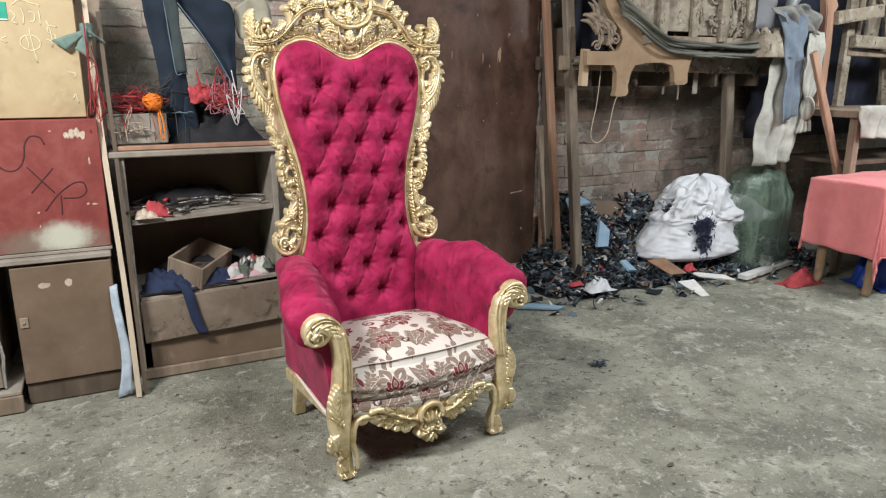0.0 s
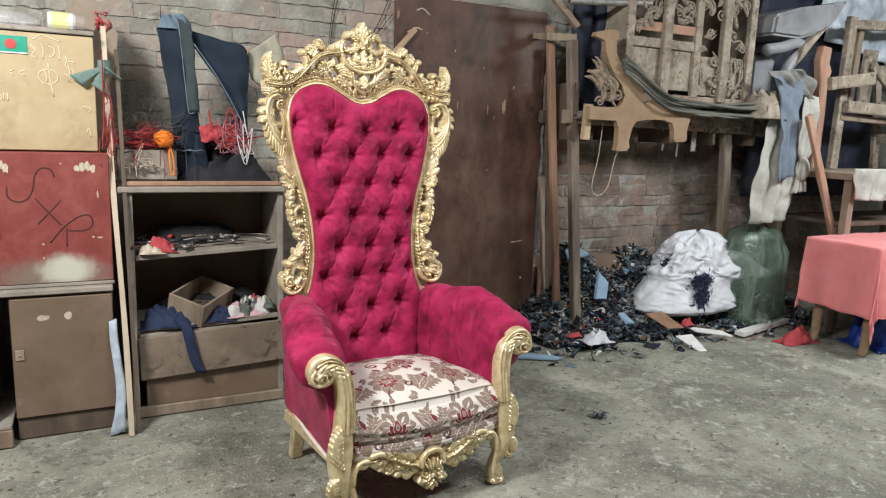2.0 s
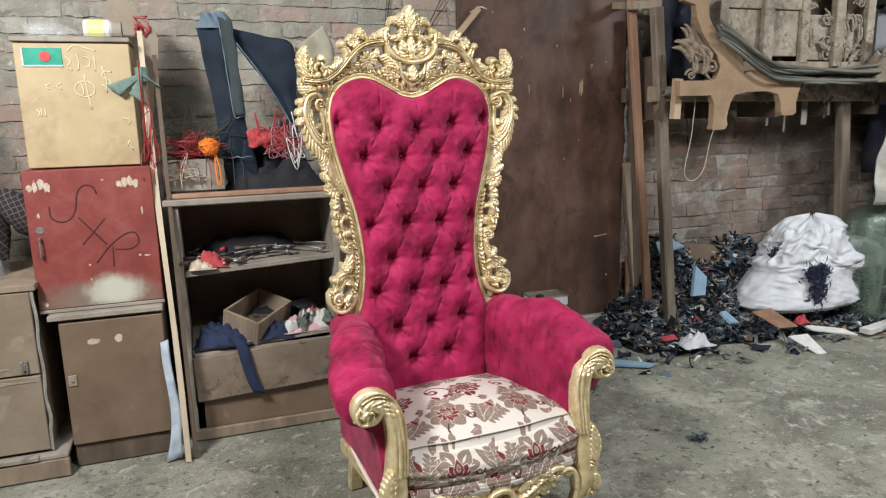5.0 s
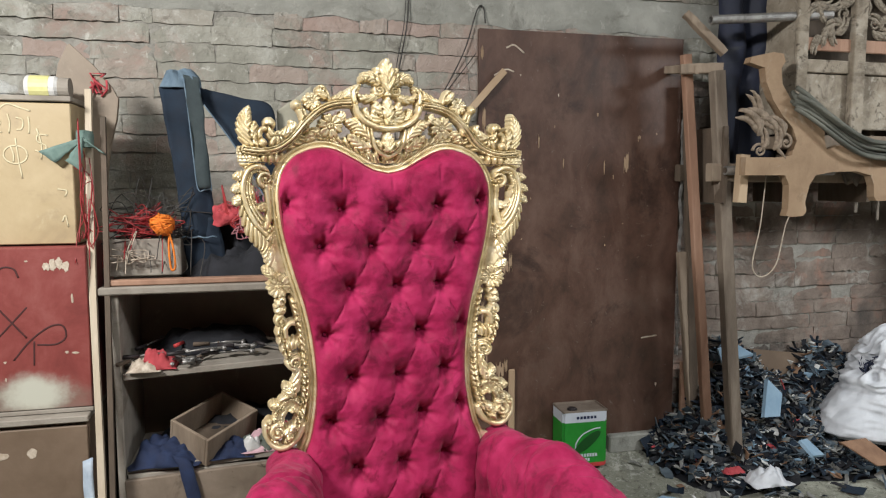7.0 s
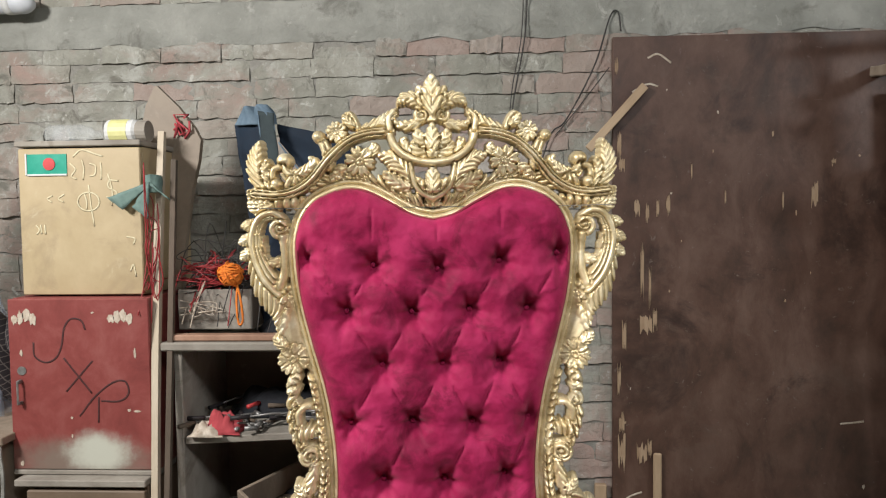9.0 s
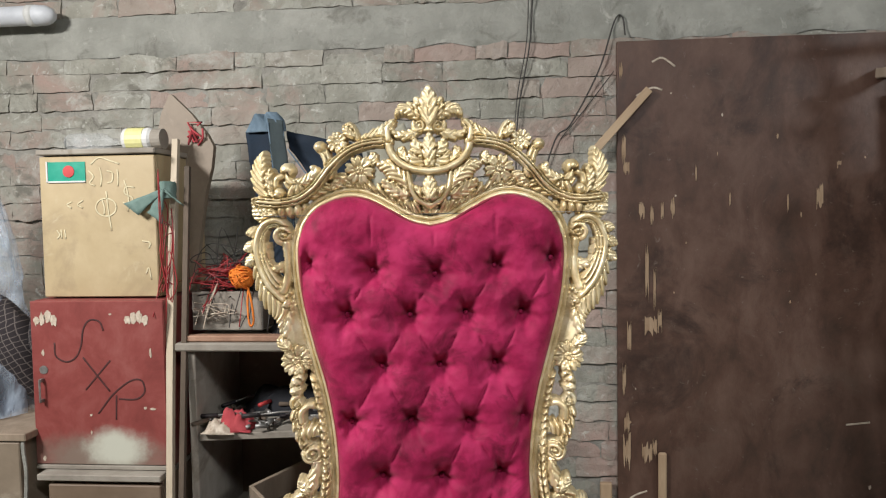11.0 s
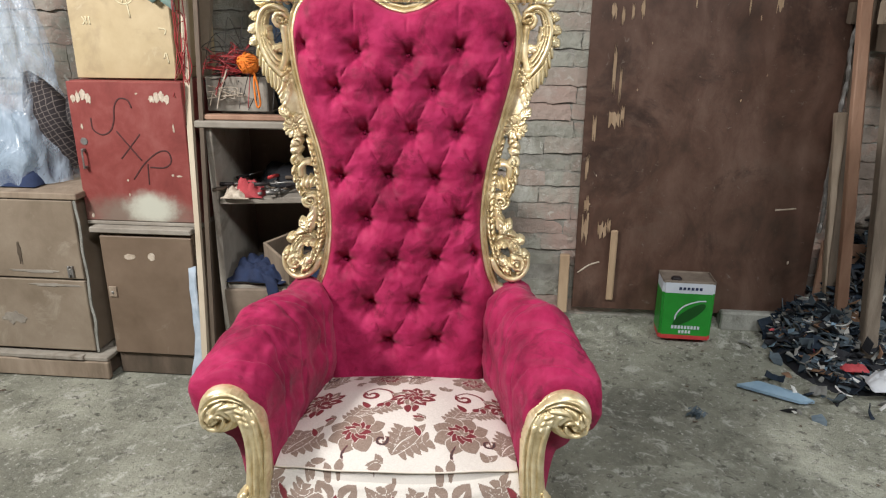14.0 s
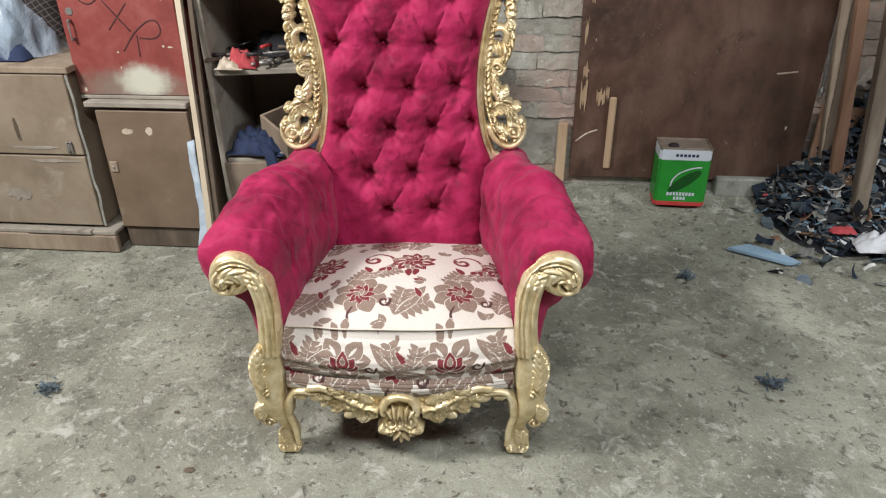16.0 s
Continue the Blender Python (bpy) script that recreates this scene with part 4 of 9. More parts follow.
for sgn in (1, -1):
    for nm, keys, r in (("apron_scroll", [(0.292, 0.040), (0.296, 0.100), (0.308, 0.152), (0.304, 0.198), (0.278, 0.228), (0.238, 0.234), (0.215, 0.222)], 0.010),
                        ("apron_scroll", [(0.236, 0.250), (0.205, 0.254), (0.165, 0.232), (0.120, 0.204), (0.075, 0.190), (0.040, 0.196)], 0.011)):
        bm = bmesh.new()
        pts = [(sgn * p[0], -0.316 - 0.018 * math.cos(math.pi * p[0] / 0.61), p[1]) for p in spline(keys, 8)]
        sweep(bm, pts, [r * (0.7 + 0.4 * math.sin(math.pi * i / (len(pts) - 1))) for i in range(len(pts))], 8, 0.8, up=(0, 1, 0))
        part(nm, bm, M_GOLD, rail, smooth=True)
A = Relief(0.0, 0.33, 0.05, 0.30, 0.0022)
A.line([(0.306, 0.160), (0.300, 0.205), (0.278, 0.232), (0.240, 0.238), (0.214, 0.226)], 0.010, 0.9, 0.004)
A.line([(0.238, 0.252), (0.205, 0.256), (0.165, 0.236), (0.120, 0.206), (0.080, 0.188), (0.046, 0.186)], 0.0115, 0.9, 0.006)
for x, z, d, L in ((0.060, 0.168, 8, 0.050), (0.096, 0.176, 18, 0.050), (0.132, 0.192, 28, 0.050), (0.168, 0.210, 22, 0.048), (0.204, 0.220, -4, 0.040), (0.070, 0.212, 28, 0.054), (0.108, 0.232, 26, 0.052), (0.146, 0.250, 12, 0.046), (0.252, 0.222, -10, 0.034), (0.120, 0.172, -24, 0.036), (0.156, 0.190, -30, 0.034), (0.084, 0.158, -20, 0.036), (0.190, 0.208, -40, 0.030)):
    A.leaf(x, z, d, L, 0.7, 3, 40, 0.125, 0.003)
A.flower(0.106, 0.166, 0.022, 6)
A.flower(0.172, 0.200, 0.020, 6, 20)
A.line([(0.0, 0.236), (0.026, 0.228), (0.042, 0.206), (0.044, 0.180)], 0.0105, 0.9, 0.010)
A.fan(0.0, 0.150, 90, 0.062, 5, 22, 0.14, 0.010)
A.fan(0.0, 0.142, -90, 0.066, 7, 20, 0.13, 0.012)
A.leaf(0.016, 0.136, -30, 0.050, 0.9, 3, 40, 0.13, 0.010)
A.spiral(0.026, 0.148, 0.018, 60, 1.4, 0.008)
A.web(0.0034, 0.0015)
for sgn in (1, -1):
    A.mesh("apron_carving", rail, lambda x, z: -0.313 - 0.020 * math.cos(math.pi * min(x, 0.305) / 0.61), 0.020, sgn, 0.0, -9, 9, "gold carved apron with a central shell")

# side rails, welts and rear legs
for sgn in (1, -1):
    bm = bmesh.new()
    box(bm, -0.016, 0.016, -0.26, 0.25, 0.185, 0.235, 0.004, Matrix.Translation((sgn * 0.338, 0, 0)) @ pose(0, 0, 0, 0, 0, -2.5 * sgn))
    part("side_rail", bm, M_GOLD, chair)
    bm = bmesh.new()
    sweep(bm, [(sgn * 0.366, -0.25, 0.232), (sgn * 0.358, 0.0, 0.236), (sgn * 0.338, 0.26, 0.240)], 0.007, 6)
    part("side_welt", bm, M_CREAM, chair)
    bm = bmesh.new()
    box(bm, -0.024, 0.024, -0.022, 0.022, 0.0, 0.22, 0.004)
    for v in bm.verts:
        v.co.y += 0.05 * (1 - v.co.z / 0.22)
    bmesh.ops.translate(bm, vec=(sgn * 0.305, 0.235, 0), verts=bm.verts)
    part("rear_leg", bm, M_GOLD, chair)




# seat cushion with a domed top and welted edges
def cushion_point(u, v):
    """Front face for v in 0..0.22, then the top, back to v = 1; u runs across."""
    s = 2 * u - 1
    bow = -0.022 * (1 - s * s)
    hx = 0.300
    if v < 0.22:
        t = v / 0.22
        tuck = 0.034 * max(0, (t - 0.4) / 0.6) ** 2
        x = s * (hx + 0.004 * math.sin(math.pi * t))
        return Vector((x, -0.304 + bow + tuck - 0.016 * math.sin(math.pi * t) + 0.006 * wob((x, 0, t), 7), 0.288 + 0.014 * (s * s - 1) + (0.112 + 0.012 * s * s) * t))
    t = (v - 0.22) / 0.78
    x = s * (hx - 0.032 * t)
    y = -0.270 + bow * (1 - t) + 0.496 * t
    dome = 0.052 * (1 - abs(s) ** 2.6) * math.sin(math.pi * min(1, 0.06 + 0.94 * t)) ** 0.8
    return Vector((x, y, 0.420 - 0.020 * max(0, 1 - t / 0.20) ** 2 + 0.010 * s * s * (1 - t) - 0.022 * t + dome + 0.004 * wob((x, y, 0), 9)))


# woven pattern: 0 cream ground, 0.5 taupe, 1 maroon
WIDE, DEEP, NU, NV = 0.60, 0.68, 330, 372
weave = np.zeros((NU + 1, NV + 1))
AA = ((np.arange(NU + 1) / NU) - 0.5)[:, None] * WIDE + np.zeros((1, NV + 1))
VV = (np.arange(NV + 1) / NV)[None, :] + np.zeros((NU + 1, 1))
BB = np.where(VV < 0.22, VV * 0.15 / 0.22, 0.15 + (VV - 0.22) * 0.53 / 0.78)


def petal(x, y, deg, L, W, val, bend=0.0, rim=0.0018):
    a = radians(deg)
    dx, dy = AA - x, BB - y
    p, q = dx * math.cos(a) + dy * math.sin(a), -dx * math.sin(a) + dy * math.cos(a)
    q = q - bend * p * np.abs(p) / L
    for grow, v in ((rim, 0.0), (0.0, val)):
        t = np.clip((p + grow) / (L + 2 * grow), 0, 1)
        w = (W + grow) * np.sin(np.pi * t ** 0.85) ** 0.8
        weave[(p > -grow) & (p < L + grow) & (np.abs(q) < w)] = v


def tendril(keys, w, val=1.0):
    pts = spline(keys, 10)
    for i, p in enumerate(pts):
        k = w * (0.45 + 0.55 * math.sin(math.pi * (i + 1) / (len(pts) + 1)))
        weave[(AA - p[0]) ** 2 + (BB - p[1]) ** 2 < k * k] = val


def plume(x, y, deg, L, side):
    """A large feathered taupe leaf with pale ribs that curls to one side."""
    L *= 1.35
    petal(x, y, deg, L, 0.27 * L, 0.5, 0.5 * side)
    for q in range(5):
        a = radians(deg)
        u = (0.16 + 0.15 * q) * L
        petal(x + u * math.cos(a), y + u * math.sin(a), deg - side * (50 - 4 * q), 0.34 * L, 0.105 * L, 0.5, -0.4 * side, 0.0010)
        petal(x + u * math.cos(a), y + u * math.sin(a), deg + side * (44 - 4 * q), 0.28 * L, 0.090 * L, 0.5, 0.4 * side, 0.0010)
    petal(x, y, deg, 0.86 * L, 0.016 * L, 0.0, 0.5 * side, 0.0)


def curl(x, y, r, val, side=1, w=0.0036, tail=1.2):
    """A spiral tendril with a tail."""
    keys = [(x + side * r * (0.25 + 0.75 * u) * math.cos(6.8 * u), y + r * (0.25 + 0.75 * u) * math.sin(6.8 * u)) for u in np.linspace(0, 1, 12)]
    keys.append((keys[-1][0] - side * 0.4 * r, keys[-1][1] - tail * r))
    tendril(keys, w, val)


def tulip(x, y, k):
    """Maroon cup with pale outlines inside a ring of taupe petals and leaves."""
    for d in (-30, 10, 50, 130, 170, 210, 250, 290):
        petal(x + 0.014 * k * math.cos(radians(d)), y + 0.014 * k * math.sin(radians(d)), d, 0.046 * k, 0.0195 * k, 0.5)
        petal(x + 0.020 * k * math.cos(radians(d)), y + 0.020 * k * math.sin(radians(d)), d, 0.026 * k, 0.003 * k, 0.0, 0, 0.0)
    for d, L in ((24, 0.036), (156, 0.036), (56, 0.044), (124, 0.044), (90, 0.050)):
        petal(x, y - 0.024 * k, d, L * k, 0.0125 * k, 0.8, 0, 0.0022)
    petal(x, y - 0.008 * k, 90, 0.022 * k, 0.005 * k, 0.5, 0, 0.0014)


def peony(x, y, k):
    """Broad taupe flower with a maroon, pale-veined heart."""
    for d in range(-20, 340, 45):
        petal(x + 0.016 * k * math.cos(radians(d)), y + 0.014 * k * math.sin(radians(d)), d, 0.042 * k, 0.0195 * k, 0.5)
    for d in range(20, 380, 40):
        petal(x, y, d, 0.030 * k, 0.0085 * k, 0.8, 0.2, 0.0016)
    for d in (40, 90, 140):
        petal(x, y - 0.006 * k, d, 0.020 * k, 0.0045 * k, 0.5, 0, 0.0012)


def aster(x, y, k):
    """Ragged maroon and taupe petals, pale-edged, round a dark heart."""
    for j, d in enumerate(range(0, 360, 36)):
        petal(x + 0.016 * k * math.cos(radians(d)), y + 0.010 * k * math.sin(radians(d)), d + 6, 0.036 * k, 0.0125 * k, 0.5 if j % 3 == 1 else 0.8, 0.25)
        petal(x + 0.020 * k * math.cos(radians(d)), y + 0.013 * k * math.sin(radians(d)), d + 6, 0.022 * k, 0.0022 * k, 0.0, 0.25, 0.0)
    for d in range(10, 370, 60):
        petal(x, y, d, 0.024 * k, 0.0090 * k, 0.8 if d % 120 else 0.5, 0.3, 0.0016)


# three rows of flowers over the top, one of tulips down the front
for dx in (-0.275, 0.0, 0.275):
    tendril([(dx - 0.150, 0.27), (dx - 0.125, 0.330), (dx - 0.080, 0.372), (dx - 0.020, 0.392)], 0.0046, 0.8)
    plume(dx - 0.148, 0.300, 60, 0.070, -1)
    plume(dx - 0.085, 0.355, 25, 0.066, 1)
    petal(dx - 0.098, 0.372, 95, 0.040, 0.011, 0.8, 0.4)
    petal(dx - 0.070, 0.380, 70, 0.036, 0.010, 0.8, -0.4)
    curl(dx - 0.095, 0.452, 0.026, 0.8, -1, 0.0062, 0.6)
    tendril([(dx - 0.120, 0.470), (dx - 0.085, 0.496), (dx - 0.045, 0.480), (dx - 0.030, 0.440), (dx - 0.036, 0.405)], 0.0046, 0.8)
    petal(dx - 0.040, 0.410, 250, 0.030, 0.010, 0.8, 0.3)
    aster(dx + 0.030, 0.440, 1.35)
    petal(dx + 0.020, 0.392, 250, 0.040, 0.012, 0.8, 0.3)
    petal(dx + 0.036, 0.392, 285, 0.036, 0.011, 0.8, -0.3)
    plume(dx - 0.018, 0.205, 20, 0.085, 1)
    plume(dx - 0.012, 0.190, 75, 0.080, -1)
    petal(dx + 0.055, 0.252, 100, 0.042, 0.008, 0.8, 0.2)
    peony(dx - 0.110, 0.265, 1.36)
    tendril([(dx - 0.128, 0.215), (dx - 0.138, 0.190), (dx - 0.130, 0.160)], 0.0032, 1.0)
    curl(dx - 0.042, 0.232, 0.018, 1.0, 1, 0.0034, 1.4)
    tulip(dx - 0.142, 0.084, 1.25)
    petal(dx - 0.140, 0.146, 90, 0.034, 0.012, 0.5)
    petal(dx - 0.160, 0.140, 120, 0.032, 0.010, 0.5)
    curl(dx - 0.072, 0.062, 0.019, 1.0, 1, 0.0038, 1.5)
    plume(dx - 0.050, 0.012, 40, 0.085, -1)
    plume(dx - 0.010, 0.055, 100, 0.070, 1)
    petal(dx + 0.020, 0.080, 110, 0.050, 0.009, 0.8, 0.2)
    plume(dx + 0.035, 0.060, 75, 0.060, -1)
    petal(dx - 0.030, 0.004, 60, 0.040, 0.014, 0.8)
    peony(dx - 0.060, 0.590, 1.25)
    plume(dx + 0.010, 0.540, 50, 0.070, 1)
    plume(dx + 0.060, 0.580, 110, 0.060, -1)
    curl(dx + 0.020, 0.615, 0.020, 1.0, 1, 0.0036)
rng = random.Random(12)
for _ in range(600):
    x, y = rng.uniform(-0.29, 0.29), rng.uniform(0.01, 0.67)
    if not weave[(AA - x) ** 2 + (BB - y) ** 2 < (0.017 if y < 0.15 else 0.025) ** 2].any():
        d = rng.uniform(0, 360)
        for o, val in ((-40, 0.5), (0, 0.8 if rng.random() < 0.5 else 0.5), (42, 0.5)):
            petal(x - 0.012 * math.cos(radians(d)), y - 0.012 * math.sin(radians(d)), d + o, rng.uniform(0.026, 0.038), 0.0098, val, rng.uniform(-0.5, 0.5), 0.001)
M_BROCADE, nt, bs = nodes_of("brocade")
at = nt.nodes.new("ShaderNodeAttribute")
at.attribute_name = "weave"
co = coord(nt)
th = noise_of(nt, coord(nt, "Object", (1, 1, 6)), 260, 3, 0.6)
cream = ramp_of(nt, [(0.3, (0.56, 0.51, 0.46)), (0.7, (0.70, 0.655, 0.60))], th)
taupe = ramp_of(nt, [(0.3, (0.16, 0.105, 0.078)), (0.7, (0.31, 0.23, 0.185))], th)
maroon = ramp_of(nt, [(0.3, (0.12, 0.010, 0.016)), (0.7, (0.22, 0.024, 0.032))], th)
brown = ramp_of(nt, [(0.3, (0.035, 0.018, 0.018)), (0.7, (0.07, 0.035, 0.035))], th)
f1 = ramp_of(nt, [(0.22, (0, 0, 0)), (0.30, (1, 1, 1))], at.outputs["Fac"])
f2 = ramp_of(nt, [(0.62, (0, 0, 0)), (0.70, (1, 1, 1))], at.outputs["Fac"])
f3 = ramp_of(nt, [(0.88, (0, 0, 0)), (0.94, (1, 1, 1))], at.outputs["Fac"])
nt.links.new(mix_of(nt, f3, mix_of(nt, f2, mix_of(nt, f1, cream, taupe), maroon), brown), bs.inputs["Base Color"])
bs.inputs["Roughness"].default_value = 0.75
bp = nt.nodes.new("ShaderNodeBump")
bp.inputs["Strength"].default_value, bp.inputs["Distance"].default_value = 0.3, 0.003
nt.links.new(th, bp.inputs["Height"])
nt.links.new(bp.outputs[0], bs.inputs["Normal"])
bm = bmesh.new()
vs = grid(bm, cushion_point, NU, NV)
bm.verts.index_update()
layer = [0.0] * len(bm.verts)
for i in range(NU + 1):
    for j in range(NV + 1):
        layer[vs[i][j].index] = float(weave[i, j])
cushion = part("seat_cushion", bm, M_BROCADE, chair, "cream brocade seat cushion woven with crimson and taupe flowers", smooth=True)
cushion.data.attributes.new("weave", "FLOAT", "POINT").data.foreach_set("value", layer)
sm = cushion.modifiers.new("thickness", "SOLIDIFY")
sm.thickness, sm.offset = 0.010, -1
for vv, nm, off in ((0.22, "upper_welt", 0.002), (0.0, "lower_welt", 0.002)):
    bm = bmesh.new()
    sweep(bm, [cushion_point(i / 30, vv) + Vector((0, -off, off)) for i in range(31)], 0.0024, 6)
    part(nm, bm, M_CREAM, cushion, smooth=True)
NB = 34


def border_point(u, v):
    s = 2 * u - 1
    x = s * 0.300
    return Vector((x, -0.306 - 0.022 * (1 - s * s) - 0.010 * math.sin(math.pi * v) - 0.003 * wob((x, v, 0), 11), 0.243 + 0.052 * v - 0.012 * (1 - s * s) + 0.003 * wob((x, 0, 3), 9)))


bm = bmesh.new()
vs = grid(bm, border_point, NU, NB)
bm.verts.index_update()
layer = [0.0] * len(bm.verts)
for i in range(NU + 1):
    for j in range(NB + 1):
        layer[vs[i][j].index] = float(weave[(i + 95) % NU, 96 + j])
valance = part("seat_border", bm, M_BROCADE, chair, "cream brocade border strip above the rail", smooth=True)
valance.data.attributes.new("weave", "FLOAT", "POINT").data.foreach_set("value", layer)
sm = valance.modifiers.new("thickness", "SOLIDIFY")
sm.thickness, sm.offset = 0.006, 1
# ---------- cabinets, shelf and clutter against the wall ----------
M_BLACKPAINT = surface("black_paint", [(0.3, (0.012, 0.010, 0.012)), (0.7, (0.03, 0.022, 0.022))], 40, 0.6, bump=0.0)
M_SPRAY = surface("black_spray", [(0.3, (0.035, 0.010, 0.010)), (0.7, (0.075, 0.020, 0.018))], 60, 0.7, bump=0.0)
M_CHALK = surface("cream_paint", [(0.3, (0.50, 0.42, 0.25)), (0.7, (0.70, 0.64, 0.44))], 40, 0.8, bump=0.0)
M_STICKER = surface("worn_sticker", [(0.3, (0.34, 0.26, 0.19)), (0.7, (0.62, 0.55, 0.45))], 60, 0.6, bump=0.1)
M_STEEL = surface("dull_steel", [(0.3, (0.20, 0.19, 0.18)), (0.7, (0.42, 0.41, 0.39))], 30, 0.52, metal=0.75, bump=0.05)
M_DENIM = surface("navy_denim", [(0.3, (0.004, 0.010, 0.021)), (0.7, (0.010, 0.023, 0.042))], 14, 0.9, bump=0.3, bump_scale=400)
M_DENIMLIGHT = surface("light_denim", [(0.3, (0.075, 0.12, 0.165)), (0.7, (0.17, 0.235, 0.29))], 20, 0.9, bump=0.3, bump_scale=300)
M_GREYLINING = surface("grey_green_lining", [(0.3, (0.022, 0.034, 0.038)), (0.7, (0.045, 0.060, 0.062))], 16, 0.9, bump=0.3, bump_scale=200)
M_SCRAPMOSS = surface("mossy_cloth", [(0.3, (0.06, 0.075, 0.06)), (0.7, (0.15, 0.17, 0.14))], 20, 0.9, bump=0.3, bump_scale=120)
M_PALEBLUE = surface("pale_blue_cloth", [(0.3, (0.30, 0.37, 0.45)), (0.7, (0.48, 0.55, 0.62))], 16, 0.85, bump=0.3, bump_scale=60)
M_DULLPINK = surface("dull_pink_cord", [(0.3, (0.28, 0.10, 0.12)), (0.7, (0.42, 0.20, 0.22))], 30, 0.9, bump=0.2)
M_KHAKI = surface("khaki_cloth", [(0.3, (0.27, 0.26, 0.20)), (0.7, (0.40, 0.38, 0.30))], 10, 0.9, bump=0.2, bump_scale=200)
M_DARKCLOTH = surface("dark_cloth", [(0.3, (0.008, 0.009, 0.012)), (0.7, (0.024, 0.025, 0.031))], 14, 0.95, bump=0.3, bump_scale=200)
M_BLUECLOTH = surface("blue_cloth", [(0.3, (0.008, 0.014, 0.042)), (0.7, (0.018, 0.034, 0.09))], 14, 0.85, bump=0.3, bump_scale=200)
M_RED = surface("red_plastic", [(0.3, (0.42, 0.03, 0.03)), (0.7, (0.58, 0.06, 0.06))], 20, 0.5, bump=0.05)
M_REDCLOTH = surface("red_cloth", [(0.3, (0.33, 0.03, 0.04)), (0.7, (0.50, 0.08, 0.09))], 20, 0.85, bump=0.3, bump_scale=200)
M_PINKISH = surface("pink_paper", [(0.3, (0.50, 0.30, 0.34)), (0.7, (0.66, 0.45, 0.48))], 20, 0.8, bump=0.1)
M_WHITEPAPER = surface("white_paper", [(0.3, (0.52, 0.52, 0.50)), (0.7, (0.70, 0.70, 0.68))], 20, 0.8, bump=0.1)
M_ORANGE = surface("orange_twine", [(0.3, (0.70, 0.16, 0.01)), (0.7, (0.85, 0.26, 0.03))], 60, 0.7, bump=0.4, bump_scale=200)
M_GREENRAG = surface("green_rag", [(0.3, (0.09, 0.15, 0.13)), (0.7, (0.18, 0.26, 0.23))], 20, 0.9, bump=0.3, bump_scale=200)
M_GREENFLAG = surface("green_print", [(0.3, (0.0, 0.24, 0.16)), (0.7, (0.02, 0.32, 0.22))], 20, 0.4, bump=0.0)
M_YELLOW = surface("yellow_label", [(0.3, (0.56, 0.54, 0.20)), (0.7, (0.70, 0.68, 0.34))], 10, 0.5, bump=0.0)
M_COPPERWIRE = surface("dark_cable", [(0.3, (0.02, 0.018, 0.016)), (0.7, (0.05, 0.045, 0.04))], 20, 0.6, bump=0.0)
M_REDWIRE = surface("red_wire", [(0.3, (0.20, 0.015, 0.02)), (0.7, (0.40, 0.035, 0.035))], 20, 0.5, bump=0.0)


def plastic_of(name, col, alpha):
    mat, nt, bs = nodes_of(name)
    bs.inputs["Base Color"].default_value = (*col, 1)
    bs.inputs["Roughness"].default_value = 0.18
    n = noise_of(nt, coord(nt, "Object", (1, 1, 0.35)), 9, 5, 0.6, 1.2)
    mr = nt.nodes.new("ShaderNodeMapRange")
    mr.inputs[1].default_value, mr.inputs[2].default_value = 0.35, 0.70
    mr.inputs[3].default_value, mr.inputs[4].default_value = alpha * 0.4, min(1, alpha * 1.8)
    nt.links.new(n, mr.inputs[0])
    nt.links.new(mr.outputs[0], bs.inputs["Alpha"])
    b = nt.nodes.new("ShaderNodeBump")
    b.inputs["Strength"].default_value, b.inputs["Distance"].default_value = 0.5, 0.02
    nt.links.new(noise_of(nt, coord(nt, "Object", (1, 1, 0.4)), 22, 4, 0.6, 1.0), b.inputs["Height"])
    nt.links.new(b.outputs[0], bs.inputs["Normal"])
    return mat


M_CLEAR = plastic_of("clear_plastic", (0.58, 0.69, 0.82), 0.30)


def stroke(name, keys, w, y, mat, parent, n=6, flat=0.12):
    bm = bmesh.new()
    sweep(bm, [(p[0], y, p[1]) for p in spline(keys, n)], w, 6, flat, up=(0, 1, 0))
    return part(name, bm, mat, parent, smooth=True)


def decal(name, x, z, w, h, y, mat, parent, seed=0.0, rag=0.25, n=18):
    """A thin stuck-on patch with a ragged edge."""
    bm = bmesh.new()
    f, g = [], []
    for k in range(n):
        a = 2 * math.pi * k / n
        r = 1 + rag * wob((math.cos(a), math.sin(a), seed), 2.2, seed)
        px, pz = x + 0.5 * w * r * math.cos(a), z + 0.5 * h * r * math.sin(a)
        f.append(bm.verts.new((px, y - 0.0016, pz)))
        g.append(bm.verts.new((px, y + 0.001, pz)))
    bm.faces.new(f)
    for k in range(n):
        bm.faces.new((f[k], g[k], g[(k + 1) % n], f[(k + 1) % n]))
    bmesh.ops.recalc_face_normals(bm, faces=bm.faces)
    return part(name, bm, mat, parent)


def thicken(ob, t=0.004, off=0):
    m = ob.modifiers.new("thickness", "SOLIDIFY")
    m.thickness, m.offset = t, off
    return ob


def carcass(parent, x0, x1, y0, y1, z0, z1, mat, t=0.018):
    """Cabinet body: sides, top, bottom and back."""
    boxed("side_panel", x0, x0 + t, y0, y1, z0, z1, mat, parent, 0.002)
    boxed("side_panel", x1 - t, x1, y0, y1, z0, z1, mat, parent, 0.002)
    boxed("top_panel", x0 + t, x1 - t, y0, y1, z1 - t, z1, mat, parent, 0.002)
    boxed("bottom_panel", x0 + t, x1 - t, y0, y1, z0, z0 + t, mat, parent, 0.002)
    boxed("back_panel", x0 + t, x1 - t, y1 - 0.008, y1, z0 + t, z1 - t, mat, parent, 0.0)


